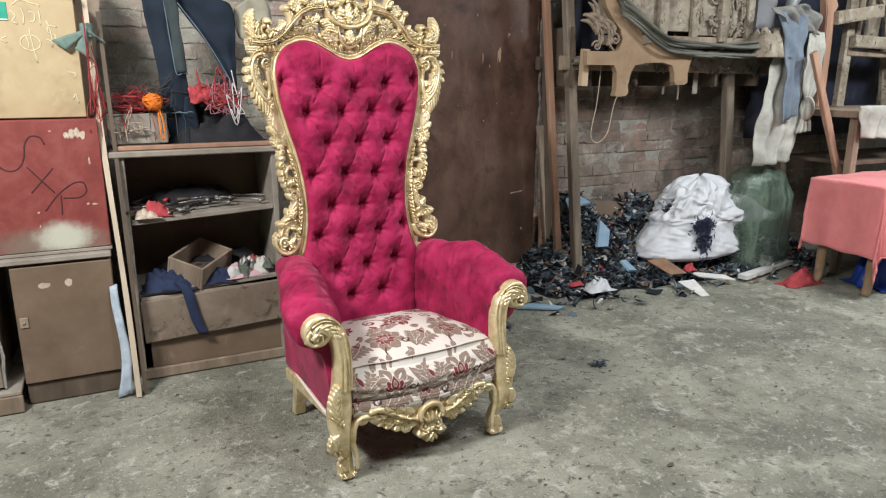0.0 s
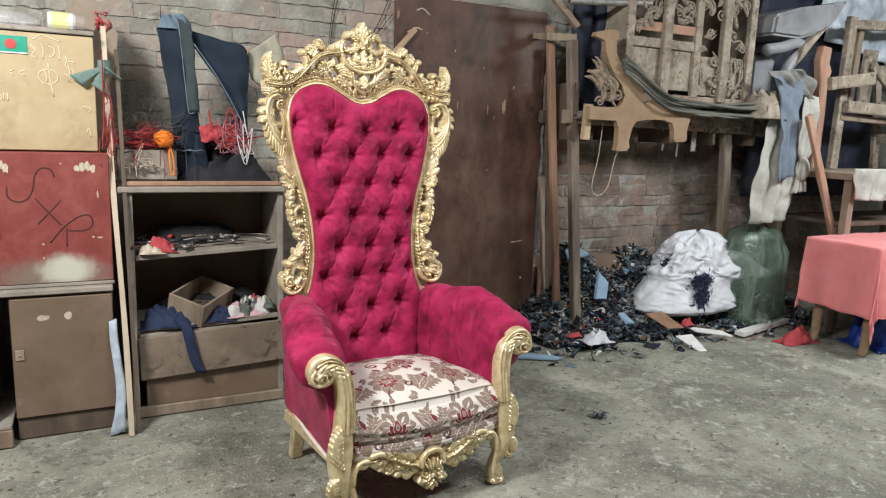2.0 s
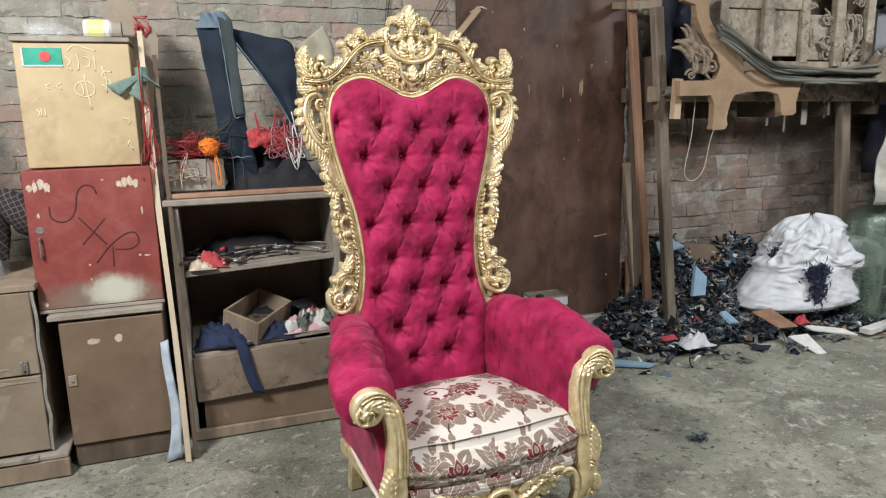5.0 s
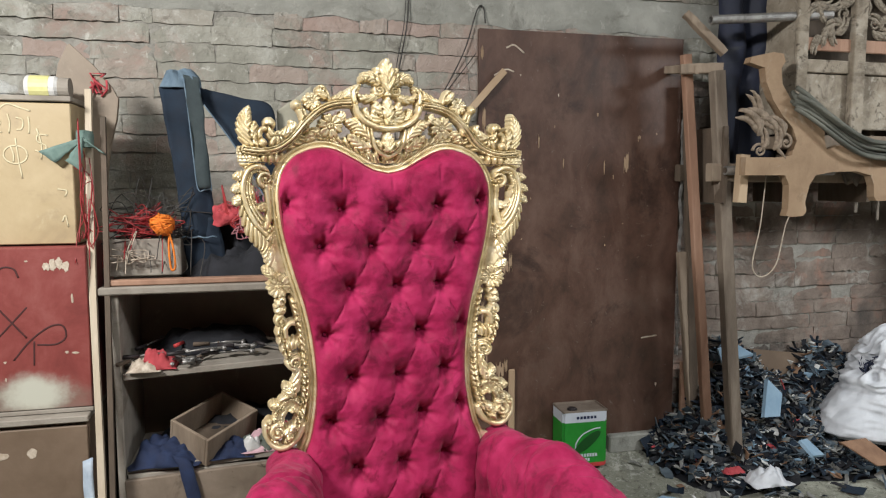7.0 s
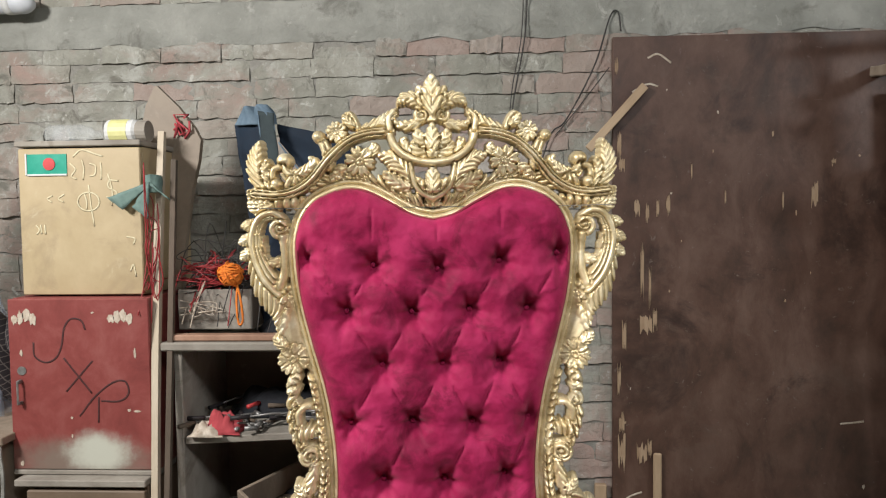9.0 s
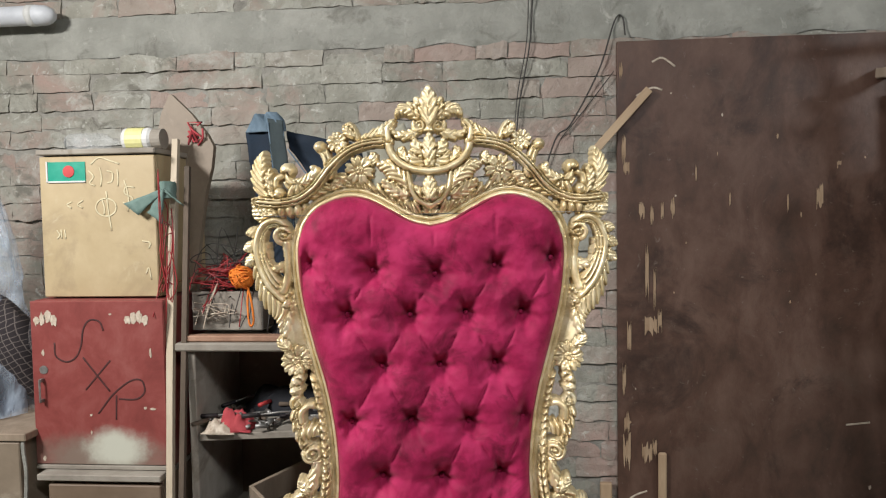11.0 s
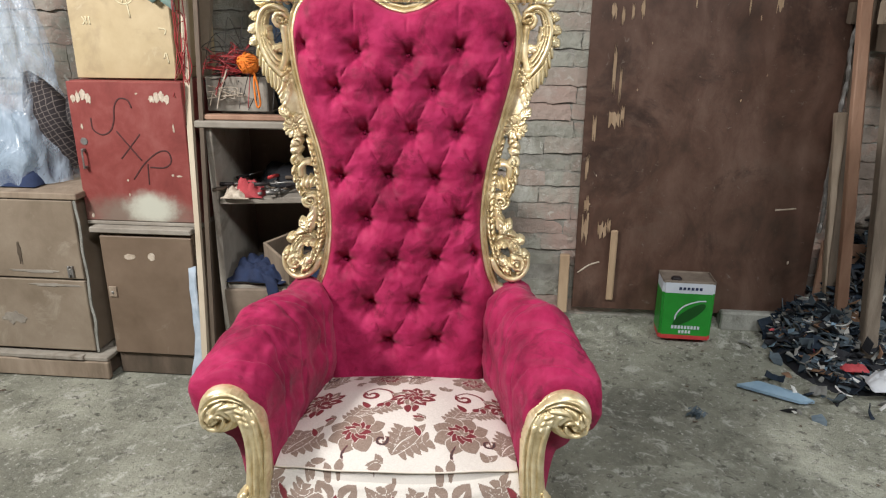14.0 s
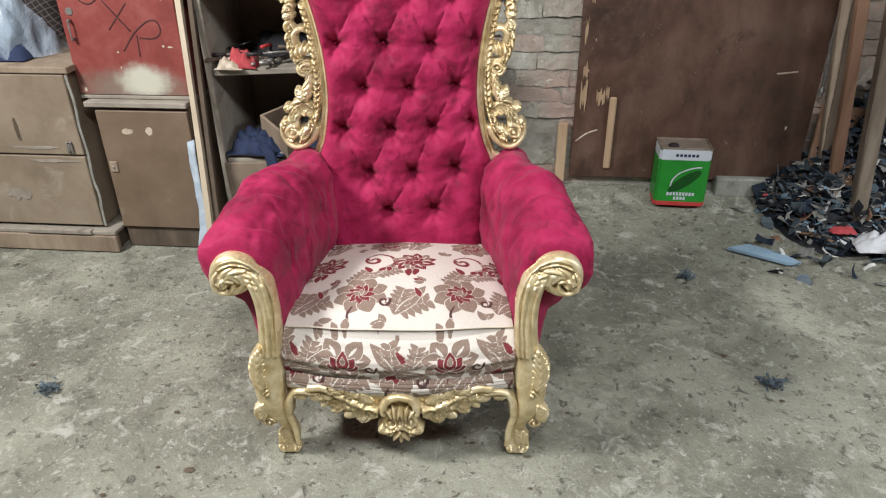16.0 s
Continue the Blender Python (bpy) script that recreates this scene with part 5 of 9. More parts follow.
# wide brown cabinet on a plank base
cab = empty("brown_cabinet", pose(-0.72, 3.555, 0), "worn brown laminate cabinet on a low plank base", "cabinet")
X0, X1 = -0.62, 0.484
carcass(cab, X0, X1 - 0.022, -0.225, 0.30, 0.107, 0.774, M_WIDECAB)
boxed("top_board", X0 - 0.01, X1 + 0.002, -0.250, 0.30, 0.777, 0.803, M_OLDWOOD, cab, 0.003, label="pale worn top board")
for i, (a, b) in enumerate(((0.440, 0.772), (0.114, 0.432))):
    d = boxed("door", X0 + 0.004, X1 - 0.022, -0.248, -0.228, a, b, M_WIDECAB, cab, 0.003)
    decal("scuff", 0.20 - 0.3 * i, (a + b) / 2 - 0.06, 0.015, 0.10, -0.249, M_DARKWOOD, d, 3 + i, 0.7)
    decal("scuff", 0.26 + 0.05 * i, b - 0.02 if i else a + 0.03, 0.20, 0.014, -0.249, M_DUSTY, d, 6 + i, 0.7)
    decal("scuff", 0.02 + 0.10 * i, a + 0.14, 0.10, 0.05, -0.249, M_DUSTY, d, 9 + i, 0.8)
bm = bmesh.new()
sweep(bm, [(X1 - 0.012 + 0.004 * wob((z, 0, 0), 14) + 0.003 * math.sin(31 * z), -0.238, z) for z in np.linspace(0.108, 0.776, 34)], [0.006 + 0.003 * abs(wob((0, z, 0), 22)) for z in np.linspace(0.108, 0.776, 34)], 5)
part("edge_strip", bm, M_CEMENT, cab, "chipped pale edge strip")
for k in range(3):
    boxed("latch", X1 - 0.082 + 0.008 * k, X1 - 0.074 + 0.008 * k, -0.258, -0.248, 0.448 + 0.012 * (k % 2), 0.498 - 0.010 * (k % 2), M_STEEL, cab, 0.001)
boxed("base_plank", X0 - 0.02, X1 + 0.046, -0.284, -0.256, 0.002, 0.080, M_OLDWOOD, cab, 0.004)
boxed("base_top", X0 - 0.02, X1 + 0.044, -0.278, 0.28, 0.082, 0.100, M_DUSTY, cab, 0.003)
boxed("base_slat", X1 - 0.36, X1 - 0.06, -0.290, -0.262, 0.088, 0.106, M_DUSTY, cab, 0.002)
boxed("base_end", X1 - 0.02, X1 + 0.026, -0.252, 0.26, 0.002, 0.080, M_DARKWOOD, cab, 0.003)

# low brown cabinet on a dark plinth
low_cab = empty("small_brown_cabinet", pose(0.015, 3.55, 0), "small brown laminate cabinet with a locked door", "cabinet")
carcass(low_cab, -0.195, 0.197, -0.200, 0.25, 0.100, 0.638, M_BROWNCAB)
d = boxed("door", -0.192, 0.195, -0.222, -0.203, 0.104, 0.626, M_BROWNCAB, low_cab, 0.003)
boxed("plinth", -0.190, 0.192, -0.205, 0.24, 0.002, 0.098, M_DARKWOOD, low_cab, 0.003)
boxed("top_lip", -0.228, 0.200, -0.228, 0.25, 0.640, 0.662, M_DUSTY, low_cab, 0.003)
lockp = boxed("lock_plate", -0.182, -0.148, -0.228, -0.221, 0.362, 0.408, M_OLDWOOD, d, 0.002, label="small brass lock plate")
boxed("keyhole", -0.170, -0.160, -0.231, -0.227, 0.378, 0.388, M_STEEL, lockp, 0.001)
decal("sticker", -0.072, 0.540, 0.050, 0.024, -0.222, M_STICKER, d, 1.0, 0.3)
decal("sticker", 0.022, 0.542, 0.028, 0.034, -0.222, M_STICKER, d, 2.0, 0.3)

# red cabinet with sprayed letters
redmat, nt, bs = nodes_of("faded_red_laminate")
co = coord(nt)
col = ramp_of(nt, [(0.3, (0.15, 0.028, 0.024)), (0.5, (0.22, 0.046, 0.040)), (0.72, (0.28, 0.085, 0.074))], noise_of(nt, co, 7, 9, 0.72, 0.4))


def blotch(nt, co, centre, size, lo, hi):
    """1 inside an uneven patch about centre, 0 outside."""
    mp = nt.nodes.new("ShaderNodeMapping")
    mp.inputs["Location"].default_value = tuple(-c / s for c, s in zip(centre, size))
    mp.inputs["Scale"].default_value = tuple(1 / s for s in size)
    nt.links.new(co, mp.inputs[0])
    ln = nt.nodes.new("ShaderNodeVectorMath")
    ln.operation = "LENGTH"
    nt.links.new(mp.outputs[0], ln.inputs[0])
    ad = nt.nodes.new("ShaderNodeMath")
    ad.operation = "MULTIPLY_ADD"
    nt.links.new(noise_of(nt, co, 14, 6, 0.7), ad.inputs[0])
    ad.inputs[1].default_value = 0.8
    nt.links.new(ln.outputs["Value"], ad.inputs[2])
    mr = nt.nodes.new("ShaderNodeMapRange")
    mr.interpolation_type = "SMOOTHSTEP"
    mr.inputs[1].default_value, mr.inputs[2].default_value, mr.inputs[3].default_value, mr.inputs[4].default_value = lo, hi, 1, 0
    nt.links.new(ad.outputs[0], mr.inputs[0])
    return mr.outputs[0]


col = mix_of(nt, blotch(nt, co, (0.0, -0.2, 0.69), (0.30, 9, 0.11), 0.75, 1.55), col, (0.20, 0.145, 0.115))
col = mix_of(nt, blotch(nt, co, (0.055, -0.2, 0.735), (0.125, 9, 0.085), 0.75, 1.50), col, (0.50, 0.50, 0.42))
nt.links.new(col, bs.inputs["Base Color"])
bs.inputs["Roughness"].default_value = 0.5
red_cab = empty("red_cabinet", pose(-0.012, 3.58, 0), "faded red cabinet with sprayed black letters, on a brown one", "cabinet")
carcass(red_cab, -0.228, 0.230, -0.190, 0.22, 0.664, 1.236, redmat)
d = boxed("door", -0.231, 0.233, -0.212, -0.192, 0.680, 1.234, redmat, red_cab, 0.003, label="red door with faded white spray patch")
boxed("bottom_strip", -0.231, 0.236, -0.214, -0.19, 0.664, 0.678, M_DUSTY, red_cab, 0.002)
stroke("letter_s", [(0.025, 1.135), (0.012, 1.165), (-0.022, 1.170), (-0.045, 1.140), (-0.055, 1.085), (-0.075, 1.045), (-0.110, 1.030), (-0.145, 1.050), (-0.148, 1.095)], 0.0030, -0.2128, M_SPRAY, d, 6, 0.06)
stroke("letter_x", [(-0.050, 1.045), (-0.0034, 0.985), (0.040, 0.930)], 0.0030, -0.2128, M_SPRAY, d, 6, 0.06)
stroke("letter_x_stroke", [(0.045, 1.035), (0.0, 0.985), (-0.045, 0.935)], 0.0028, -0.2128, M_SPRAY, d, 6, 0.06)
stroke("letter_r", [(-0.0034, 0.855), (0.050, 0.920), (0.110, 0.965), (0.150, 0.968), (0.160, 0.930), (0.130, 0.905), (0.070, 0.905)], 0.0030, -0.2128, M_SPRAY, d, 6, 0.06)
stroke("letter_r_leg", [(0.062, 0.918), (0.060, 0.880), (0.058, 0.835)], 0.0028, -0.2128, M_SPRAY, d, 6, 0.06)
for k, (x, z) in enumerate(((-0.178, 1.175), (0.140, 1.176))):
    for j in range(4):
        decal("sticker", x + 0.02 * j - 0.03, z + 0.006 * ((j * 7) % 3 - 1), 0.022, 0.040 - 0.012 * (j == 0), -0.212, M_STICKER, d, 3 * k + j, 0.6)
h = boxed("handle", -0.197, -0.190, -0.236, -0.229, 0.895, 0.975, M_STEEL, d, 0.003)
boxed("handle_foot", -0.198, -0.189, -0.231, -0.212, 0.963, 0.975, M_STEEL, h, 0.002)
boxed("handle_foot", -0.198, -0.189, -0.231, -0.212, 0.895, 0.905, M_STEEL, h, 0.002)
decal("lock", -0.190, 1.003, 0.030, 0.028, -0.213, M_STEEL, d, 1, 0.05)
for k, (x, z, w, hh) in enumerate(((0.185, 1.06, 0.008, 0.03), (0.16, 0.875, 0.012, 0.01), (0.185, 0.872, 0.022, 0.008), (-0.03, 0.850, 0.010, 0.008), (-0.19, 1.06, 0.010, 0.02), (0.05, 1.19, 0.01, 0.006), (-0.03, 0.79, 0.006, 0.012), (-0.20, 0.70, 0.010, 0.020))):
    decal("chip", x, z, w, hh, -0.212, M_STICKER, d, 5 + k, 0.7, 10)

# tan cabinet on top
tan = empty("tan_cabinet", pose(-0.018, 3.62, 0), "tan laminate box cabinet with cream chalk marks", "cabinet")
carcass(tan, -0.202, 0.200, -0.180, 0.18, 1.240, 1.722, M_TANCAB)
d = boxed("door", -0.204, 0.202, -0.201, -0.182, 1.242, 1.718, M_TANCAB, tan, 0.003)
boxed("lid", -0.212, 0.207, -0.208, 0.18, 1.724, 1.742, M_DUSTY, tan, 0.003)
fl = boxed("flag_sticker", -0.172, -0.040, -0.2035, -0.2005, 1.636, 1.700, M_GREENFLAG, d, 0.0, label="green flag sticker with a red disc")
for a in ((-0.178, -0.172, 1.632, 1.702), (-0.172, -0.040, 1.630, 1.636)):
    boxed("white_edge", a[0], a[1], -0.206, -0.2005, a[2], a[3], M_WHITEPAPER, fl, 0.001)
bm = bmesh.new()
bmesh.ops.create_cone(bm, cap_ends=True, segments=24, radius1=0.020, radius2=0.020, depth=0.002)
bmesh.ops.transform(bm, matrix=pose(-0.098, -0.2045, 1.668, 90, 0, 0), verts=bm.verts)
part("red_disc", bm, M_RED, fl)
ringp = [(0.028 + 0.036 * math.cos(a), 1.545 + 0.030 * math.sin(a)) for a in np.linspace(0, 2 * math.pi, 14)]
for nm, keys in (("chalk_ring", ringp), ("chalk_bar", [(0.030, 1.600), (0.036, 1.53), (0.045, 1.465)]), ("chalk_bar", [(0.015, 1.570), (0.022, 1.545), (0.020, 1.520)]),
                 ("chalk_bar", [(0.095, 1.635), (0.108, 1.58), (0.105, 1.53)]), ("chalk_curl", [(0.130, 1.610), (0.100, 1.612), (0.096, 1.590), (0.122, 1.575), (0.112, 1.553), (0.088, 1.560)]),
                 ("chalk_curl", [(-0.020, 1.690), (0.010, 1.712), (0.050, 1.700), (0.080, 1.690)]), ("chalk_curl", [(-0.030, 1.670), (-0.012, 1.650), (-0.026, 1.628), (-0.008, 1.618)]),
                 ("chalk_bar", [(0.010, 1.680), (0.016, 1.650), (0.012, 1.615)]), ("chalk_curl", [(0.035, 1.668), (0.055, 1.660), (0.052, 1.632), (0.036, 1.628)]), ("chalk_bar", [(0.072, 1.672), (0.074, 1.645), (0.072, 1.615)]),
                 ("chalk_bar", [(-0.052, 1.570), (-0.072, 1.556), (-0.054, 1.544)]), ("chalk_bar", [(-0.092, 1.566), (-0.110, 1.556), (-0.094, 1.544)]), ("chalk_curl", [(-0.150, 1.470), (-0.140, 1.455), (-0.150, 1.440)]), ("chalk_bar", [(-0.122, 1.472), (-0.120, 1.440)] ), ("chalk_bar", [(-0.135, 1.472), (-0.133, 1.442)]),
                 ("chalk_bar", [(0.150, 1.430), (0.178, 1.424), (0.172, 1.405)]), ("chalk_bar", [(0.178, 1.300), (0.170, 1.340), (0.160, 1.318)])):
    stroke(nm, keys, 0.0026, -0.2022, M_CHALK, d, 4, 0.06)

# jar and bottle lying on the tan cabinet
jar = empty("plastic_jar", pose(0.08, 3.55, 1.785), "white plastic jar with a yellow label lying on a cabinet", "jar")
bm = bmesh.new()
sweep(bm, [(-0.065, 0, 0), (-0.06, 0, 0), (0.03, 0, 0), (0.045, 0, 0.0)], [0.036, 0.040, 0.040, 0.030], 18)
part("body", bm, M_WHITEPAPER, jar, smooth=False)
bm = bmesh.new()
sweep(bm, [(-0.050, 0, 0), (0.012, 0, 0)], [0.0412, 0.0412], 18)
part("label_band", bm, M_YELLOW, jar)
bm = bmesh.new()
sweep(bm, [(0.040, 0, 0), (0.075, 0, 0)], [0.036, 0.036], 18)
part("cap", bm, M_DUSTY, jar)
bot = empty("plastic_bottle", pose(-0.10, 3.55, 1.778), "clear plastic bottle lying on a cabinet top", "bottle")
bm = bmesh.new()
sweep(bm, [(-0.10, 0, 0), (-0.09, 0, 0), (0.02, 0, 0), (0.05, 0, 0), (0.065, 0, 0.0), (0.085, 0, 0)], [0.026, 0.034, 0.034, 0.026, 0.013, 0.012], 16)
part("body", bm, plastic_of("bottle_plastic", (0.7, 0.74, 0.76), 0.16), bot, smooth=True)

# leaning lath with a knotted rag
pole = empty("wooden_lath", pose(0.262, 3.222, 0), "pale rough wooden lath leaning beside the cabinets", "lath")
bm = bmesh.new()
tilt = Vector((-0.040, 0.275, 1.775))
for dx, dy, r in ((0, 0, 0.0155),):
    sweep(bm, [Vector((dx + 0.004 * math.sin(7 * t), dy, 0)) + tilt * t for t in np.linspace(0, 1, 14)], [r * (1 + 0.08 * math.sin(11 * t)) for t in np.linspace(0, 1, 14)], 4)
part("lath", bm, M_LATH, pole)
bm = bmesh.new()
sweep(bm, [Vector((0.030, 0.02, 0)) + Vector((-0.02, 0.235, 1.68)) * t for t in np.linspace(0, 1, 10)], 0.012, 4)
part("rear_lath", bm, M_DARKWOOD, pole)
rag = empty("knotted_rag", pose(0.222, 3.43, 1.60), "dull green rag knotted round a lath", "rag")
bm = bmesh.new()
grid(bm, lambda u, v: Vector((0.026 * math.cos(6.283 * u) + 0.006 * wob((u, v, 0), 9), 0.026 * math.sin(6.283 * u), -0.028 + 0.056 * v + 0.006 * wob((v, u, 3), 7))), 16, 5, True)
part("knot", bm, M_GREENRAG, rag, smooth=True)
for ang, L in ((205, 0.15), (250, 0.10), (-30, 0.07)):
    bm = bmesh.new()
    a = radians(ang)
    grid(bm, lambda u, v: Vector((math.cos(a) * L * u * 0.8 + (v - 0.5) * 0.05 * u + 0.008 * wob((u, v, L), 6), -0.028 - 0.012 * u, math.sin(a) * L * u - (v - 0.5) * 0.03 * (0.3 + u))), 8, 4)
    thicken(part("tail", bm, M_GREENRAG, rag, smooth=True), 0.004)
strip = empty("cloth_strip", pose(0.222, 3.26, 0), "torn pale cloth strip hanging beside a lath", "cloth")
bm = bmesh.new()
grid(bm, lambda u, v: Vector((-0.018 + 0.032 * v + 0.012 * math.sin(5 * u) - 0.030 * (1 - u) ** 3 * (1 - v), 0.06 * u - 0.02 * (1 - u) + 0.012 * wob((u * 4, v, 0), 2), 0.004 + 0.50 * u + 0.01 * v)), 18, 4)
thicken(part("strip", bm, M_PALEBLUE, strip, smooth=True), 0.003)

# brown shaped board and its red tie, leaning on the wall
disc = empty("shaped_board", pose(0.18, 3.64, 1.09), "dull brown shaped board leaning behind a lath", "board")
bm = bmesh.new()
prof = [(-0.03, 0.0), (-0.05, 0.30), (-0.086, 0.52), (-0.106, 0.64), (-0.108, 0.72), (-0.092, 0.80), (-0.062, 0.865), (-0.052, 0.872), (-0.030, 0.850), (0.027, 0.795), (0.085, 0.720), (0.108, 0.675), (0.100, 0.60), (0.076, 0.50), (0.05, 0.30), (0.03, 0.0)]
f = [bm.verts.new((x, -0.020 + 0.06 * z, z)) for x, z in prof]
g = [bm.verts.new((x, 0.006 + 0.06 * z, z)) for x, z in prof]
bm.faces.new(f), bm.faces.new(g[::-1])
for k in range(len(f)):
    bm.faces.new((f[k], g[k], g[(k + 1) % len(f)], f[(k + 1) % len(f)]))
bmesh.ops.recalc_face_normals(bm, faces=bm.faces)
part("panel", bm, M_WIDECAB, disc)
bm = bmesh.new()
rng = random.Random(5)
for k in range(5):
    sweep(bm, [(0.045 + rng.uniform(-0.03, 0.03), 0.016 - 0.008 * rng.random(), 0.72 + rng.uniform(-0.04, 0.05)) for _ in range(4)], 0.004, 5)
part("red_tie", bm, M_REDCLOTH, disc, smooth=True)

# open shelf unit with a loose drawer front
sh = empty("shelf_unit", pose(0.64, 3.60, 0), "dusty grey-brown wooden shelf unit full of tools", "shelf")
boxed("side_panel", -0.356, -0.330, -0.200, 0.20, 0.0, 1.060, M_DUSTY, sh, 0.003)
boxed("side_panel", 0.318, 0.345, -0.195, 0.20, 0.0, 1.060, M_DUSTY, sh, 0.003)
boxed("back_panel", -0.329, 0.318, 0.185, 0.200, 0.0, 1.060, M_BROWNCAB, sh, 0.0)
boxed("top_board", -0.390, 0.352, -0.222, 0.20, 1.062, 1.090, M_DUSTY, sh, 0.005)
for nm, z in (("middle_shelf", 0.752), ("lower_shelf", 0.402)):
    bm = bmesh.new()
    box(bm, -0.328, 0.317, -0.195, 0.184, z, z + 0.024, 0.003)
    for v in bm.verts:
        v.co.z += 0.030 * (v.co.x + 0.314) / 0.63
    part(nm, bm, M_DUSTY, sh)
boxed("plinth", -0.350, 0.345, -0.206, -0.180, 0.002, 0.052, M_OLDWOOD, sh, 0.004)
boxed("lower_panel", -0.300, 0.330, -0.192, -0.172, 0.052, 0.215, M_BROWNCAB, sh, 0.003)
bm = bmesh.new()
box(bm, -0.322, 0.362, -0.226, -0.206, 0.0, 0.205, 0.004)
bmesh.ops.transform(bm, matrix=Matrix.Translation((0, 0, 0.205)) @ pose(0, 0, 0, 0, -2.6, 0), verts=bm.verts)
part("drawer_front", bm, M_DRAWER, sh, "loose grubby brown drawer front")
boxed("face_strip", -0.322, 0.330, -0.206, -0.180, 0.385, 0.412, M_DUSTY, sh, 0.003)
plank = tagged(boxed("loose_plank", 0.28, 0.97, 3.395, 3.44, 1.0915, 1.112, M_PINKWOOD, None, 0.004), "red-brown loose plank lying on a shelf unit", "plank")


def tool(name, label, cat, pieces, m):
    """A thing made of rods: (part name, keys, radius, material)."""
    t = empty(name, m, label, cat)
    for nm, keys, r, mat in pieces:
        bm = bmesh.new()
        sweep(bm, keys, r, 8)
        part(nm, bm, mat, t, smooth=True)
    return t


rng = random.Random(11)
for k in range(22):
    x, y, a = rng.uniform(0.36, 0.93), rng.uniform(3.43, 3.68), rng.uniform(-70, 70)
    L = rng.uniform(0.05, 0.17)
    z = 0.778 + 0.030 * (x - 0.326) / 0.63 + 0.012 + 0.012 * (k % 4)
    mats = (M_STEEL, M_DARKWOOD, M_RED if k in (2, 7) else M_BLACKPAINT)
    tool("hand_tool", "dusty steel hand tool with a dark grip on a shelf", "tool",
         [("shaft", [(-L / 2, 0, 0), (0, 0, 0.004), (L / 2, 0, 0)], [0.003, 0.004, 0.005], mats[0]), ("grip", [(-L / 2 - 0.06, 0, 0.0), (-L / 2, 0, 0)], [0.008, 0.007], mats[1 + k % 2]),
          ("head", [(L / 2 - 0.004, -0.02, 0), (L / 2 - 0.002, 0.02, 0)], 0.008, mats[0])], pose(x, y, z, rng.uniform(-6, 6), 0, a))


def crumple(name, label, cat, mat, m, sx, sy, sz, seed, n=14, folds=9.0):
    """A heap of cloth: a lumpy, folded mound."""
    bm = bmesh.new()

    def f(u, v):
        x, y = (u - 0.5), (v - 0.5)
        r = min(1, math.hypot(x, y) * 2)
        h = (1 - r ** 4) * (0.55 + 0.75 * abs(wob((x, y, seed), 4.5, seed)) + 0.35 * wob((x, y, 2), 2.2, seed)) + 0.20 * wob((x, y, 1), folds, seed) * (1 - r ** 6)
        k = 1 + 0.22 * wob((x, y, 4), 3.0, seed)
        return Vector((x * sx * k, y * sy * k, max(0.0, h) * sz))
    grid(bm, f, n, n)
    t = empty(name, m, label, cat)
    thicken(part("cloth", bm, mat, t, smooth=True), 0.003, 1)
    return t


crumple("red_rag", "crumpled red rag among tools on a shelf", "rag", M_REDCLOTH, pose(0.43, 3.45, 0.785), 0.12, 0.10, 0.07, 1.0)
crumple("white_rag", "crumpled off-white rag among tools on a shelf", "rag", M_STICKER, pose(0.385, 3.44, 0.783), 0.12, 0.12, 0.05, 2.0)
crumple("dark_rag", "heap of dark rags on a shelf", "rag", M_DARKCLOTH, pose(0.60, 3.66, 0.79), 0.45, 0.16, 0.11, 3.0, 18)
crumple("blue_cloth", "crumpled navy blue cloth on a shelf", "cloth", M_BLUECLOTH, pose(0.44, 3.46, 0.430), 0.24, 0.18, 0.08, 4.0, 30, 14)
crumple("blue_cloth", "crumpled navy blue cloth on a shelf", "cloth", M_BLUECLOTH, pose(0.67, 3.45, 0.435), 0.16, 0.12, 0.06, 5.0, 26, 14)
crumple("pink_paper", "crumpled pink paper on a shelf", "paper", M_PINKISH, pose(0.80, 3.45, 0.447), 0.20, 0.10, 0.035, 6.0)
crumple("white_paper", "crumpled white paper on a shelf", "paper", M_WHITEPAPER, pose(0.89, 3.46, 0.451), 0.08, 0.08, 0.07, 7.0, 22)
crumple("dark_rag", "heap of dark rags on a shelf", "rag", M_DARKCLOTH, pose(0.66, 3.66, 0.435), 0.55, 0.18, 0.12, 8.0, 18)
rng = random.Random(44)
for k, (mat, word) in enumerate(((M_SCRAPMOSS, "mossy green"), (M_WHITEPAPER, "white"), (M_PINKISH, "pink"), (M_SCRAPMOSS, "mossy green"), (M_DARKCLOTH, "black"), (M_WHITEPAPER, "white"), (M_REDCLOTH, "red"), (M_STICKER, "cream"), (M_SCRAPMOSS, "mossy green"))):
    crumple("cloth_scrap", "small crumpled " + word + " cloth scrap on a shelf", "scrap", mat, pose(0.72 + 0.024 * k, 3.435 + rng.uniform(0, 0.10), 0.447 + 0.004 * k, rng.uniform(-20, 20), rng.uniform(-20, 20), rng.uniform(0, 180)), rng.uniform(0.05, 0.09), rng.uniform(0.04, 0.07), rng.uniform(0.04, 0.075), 70.0 + k, 16, 20)
crumple("metal_scrap", "tangled dull metal scrap on a shelf", "scrap", M_STEEL, pose(0.83, 3.50, 0.449), 0.12, 0.10, 0.09, 9.0, 22, 22)
strap = empty("blue_strap", pose(0.53, 3.37, 0.42), "navy blue strap hanging over a drawer front", "strap")
bm = bmesh.new()
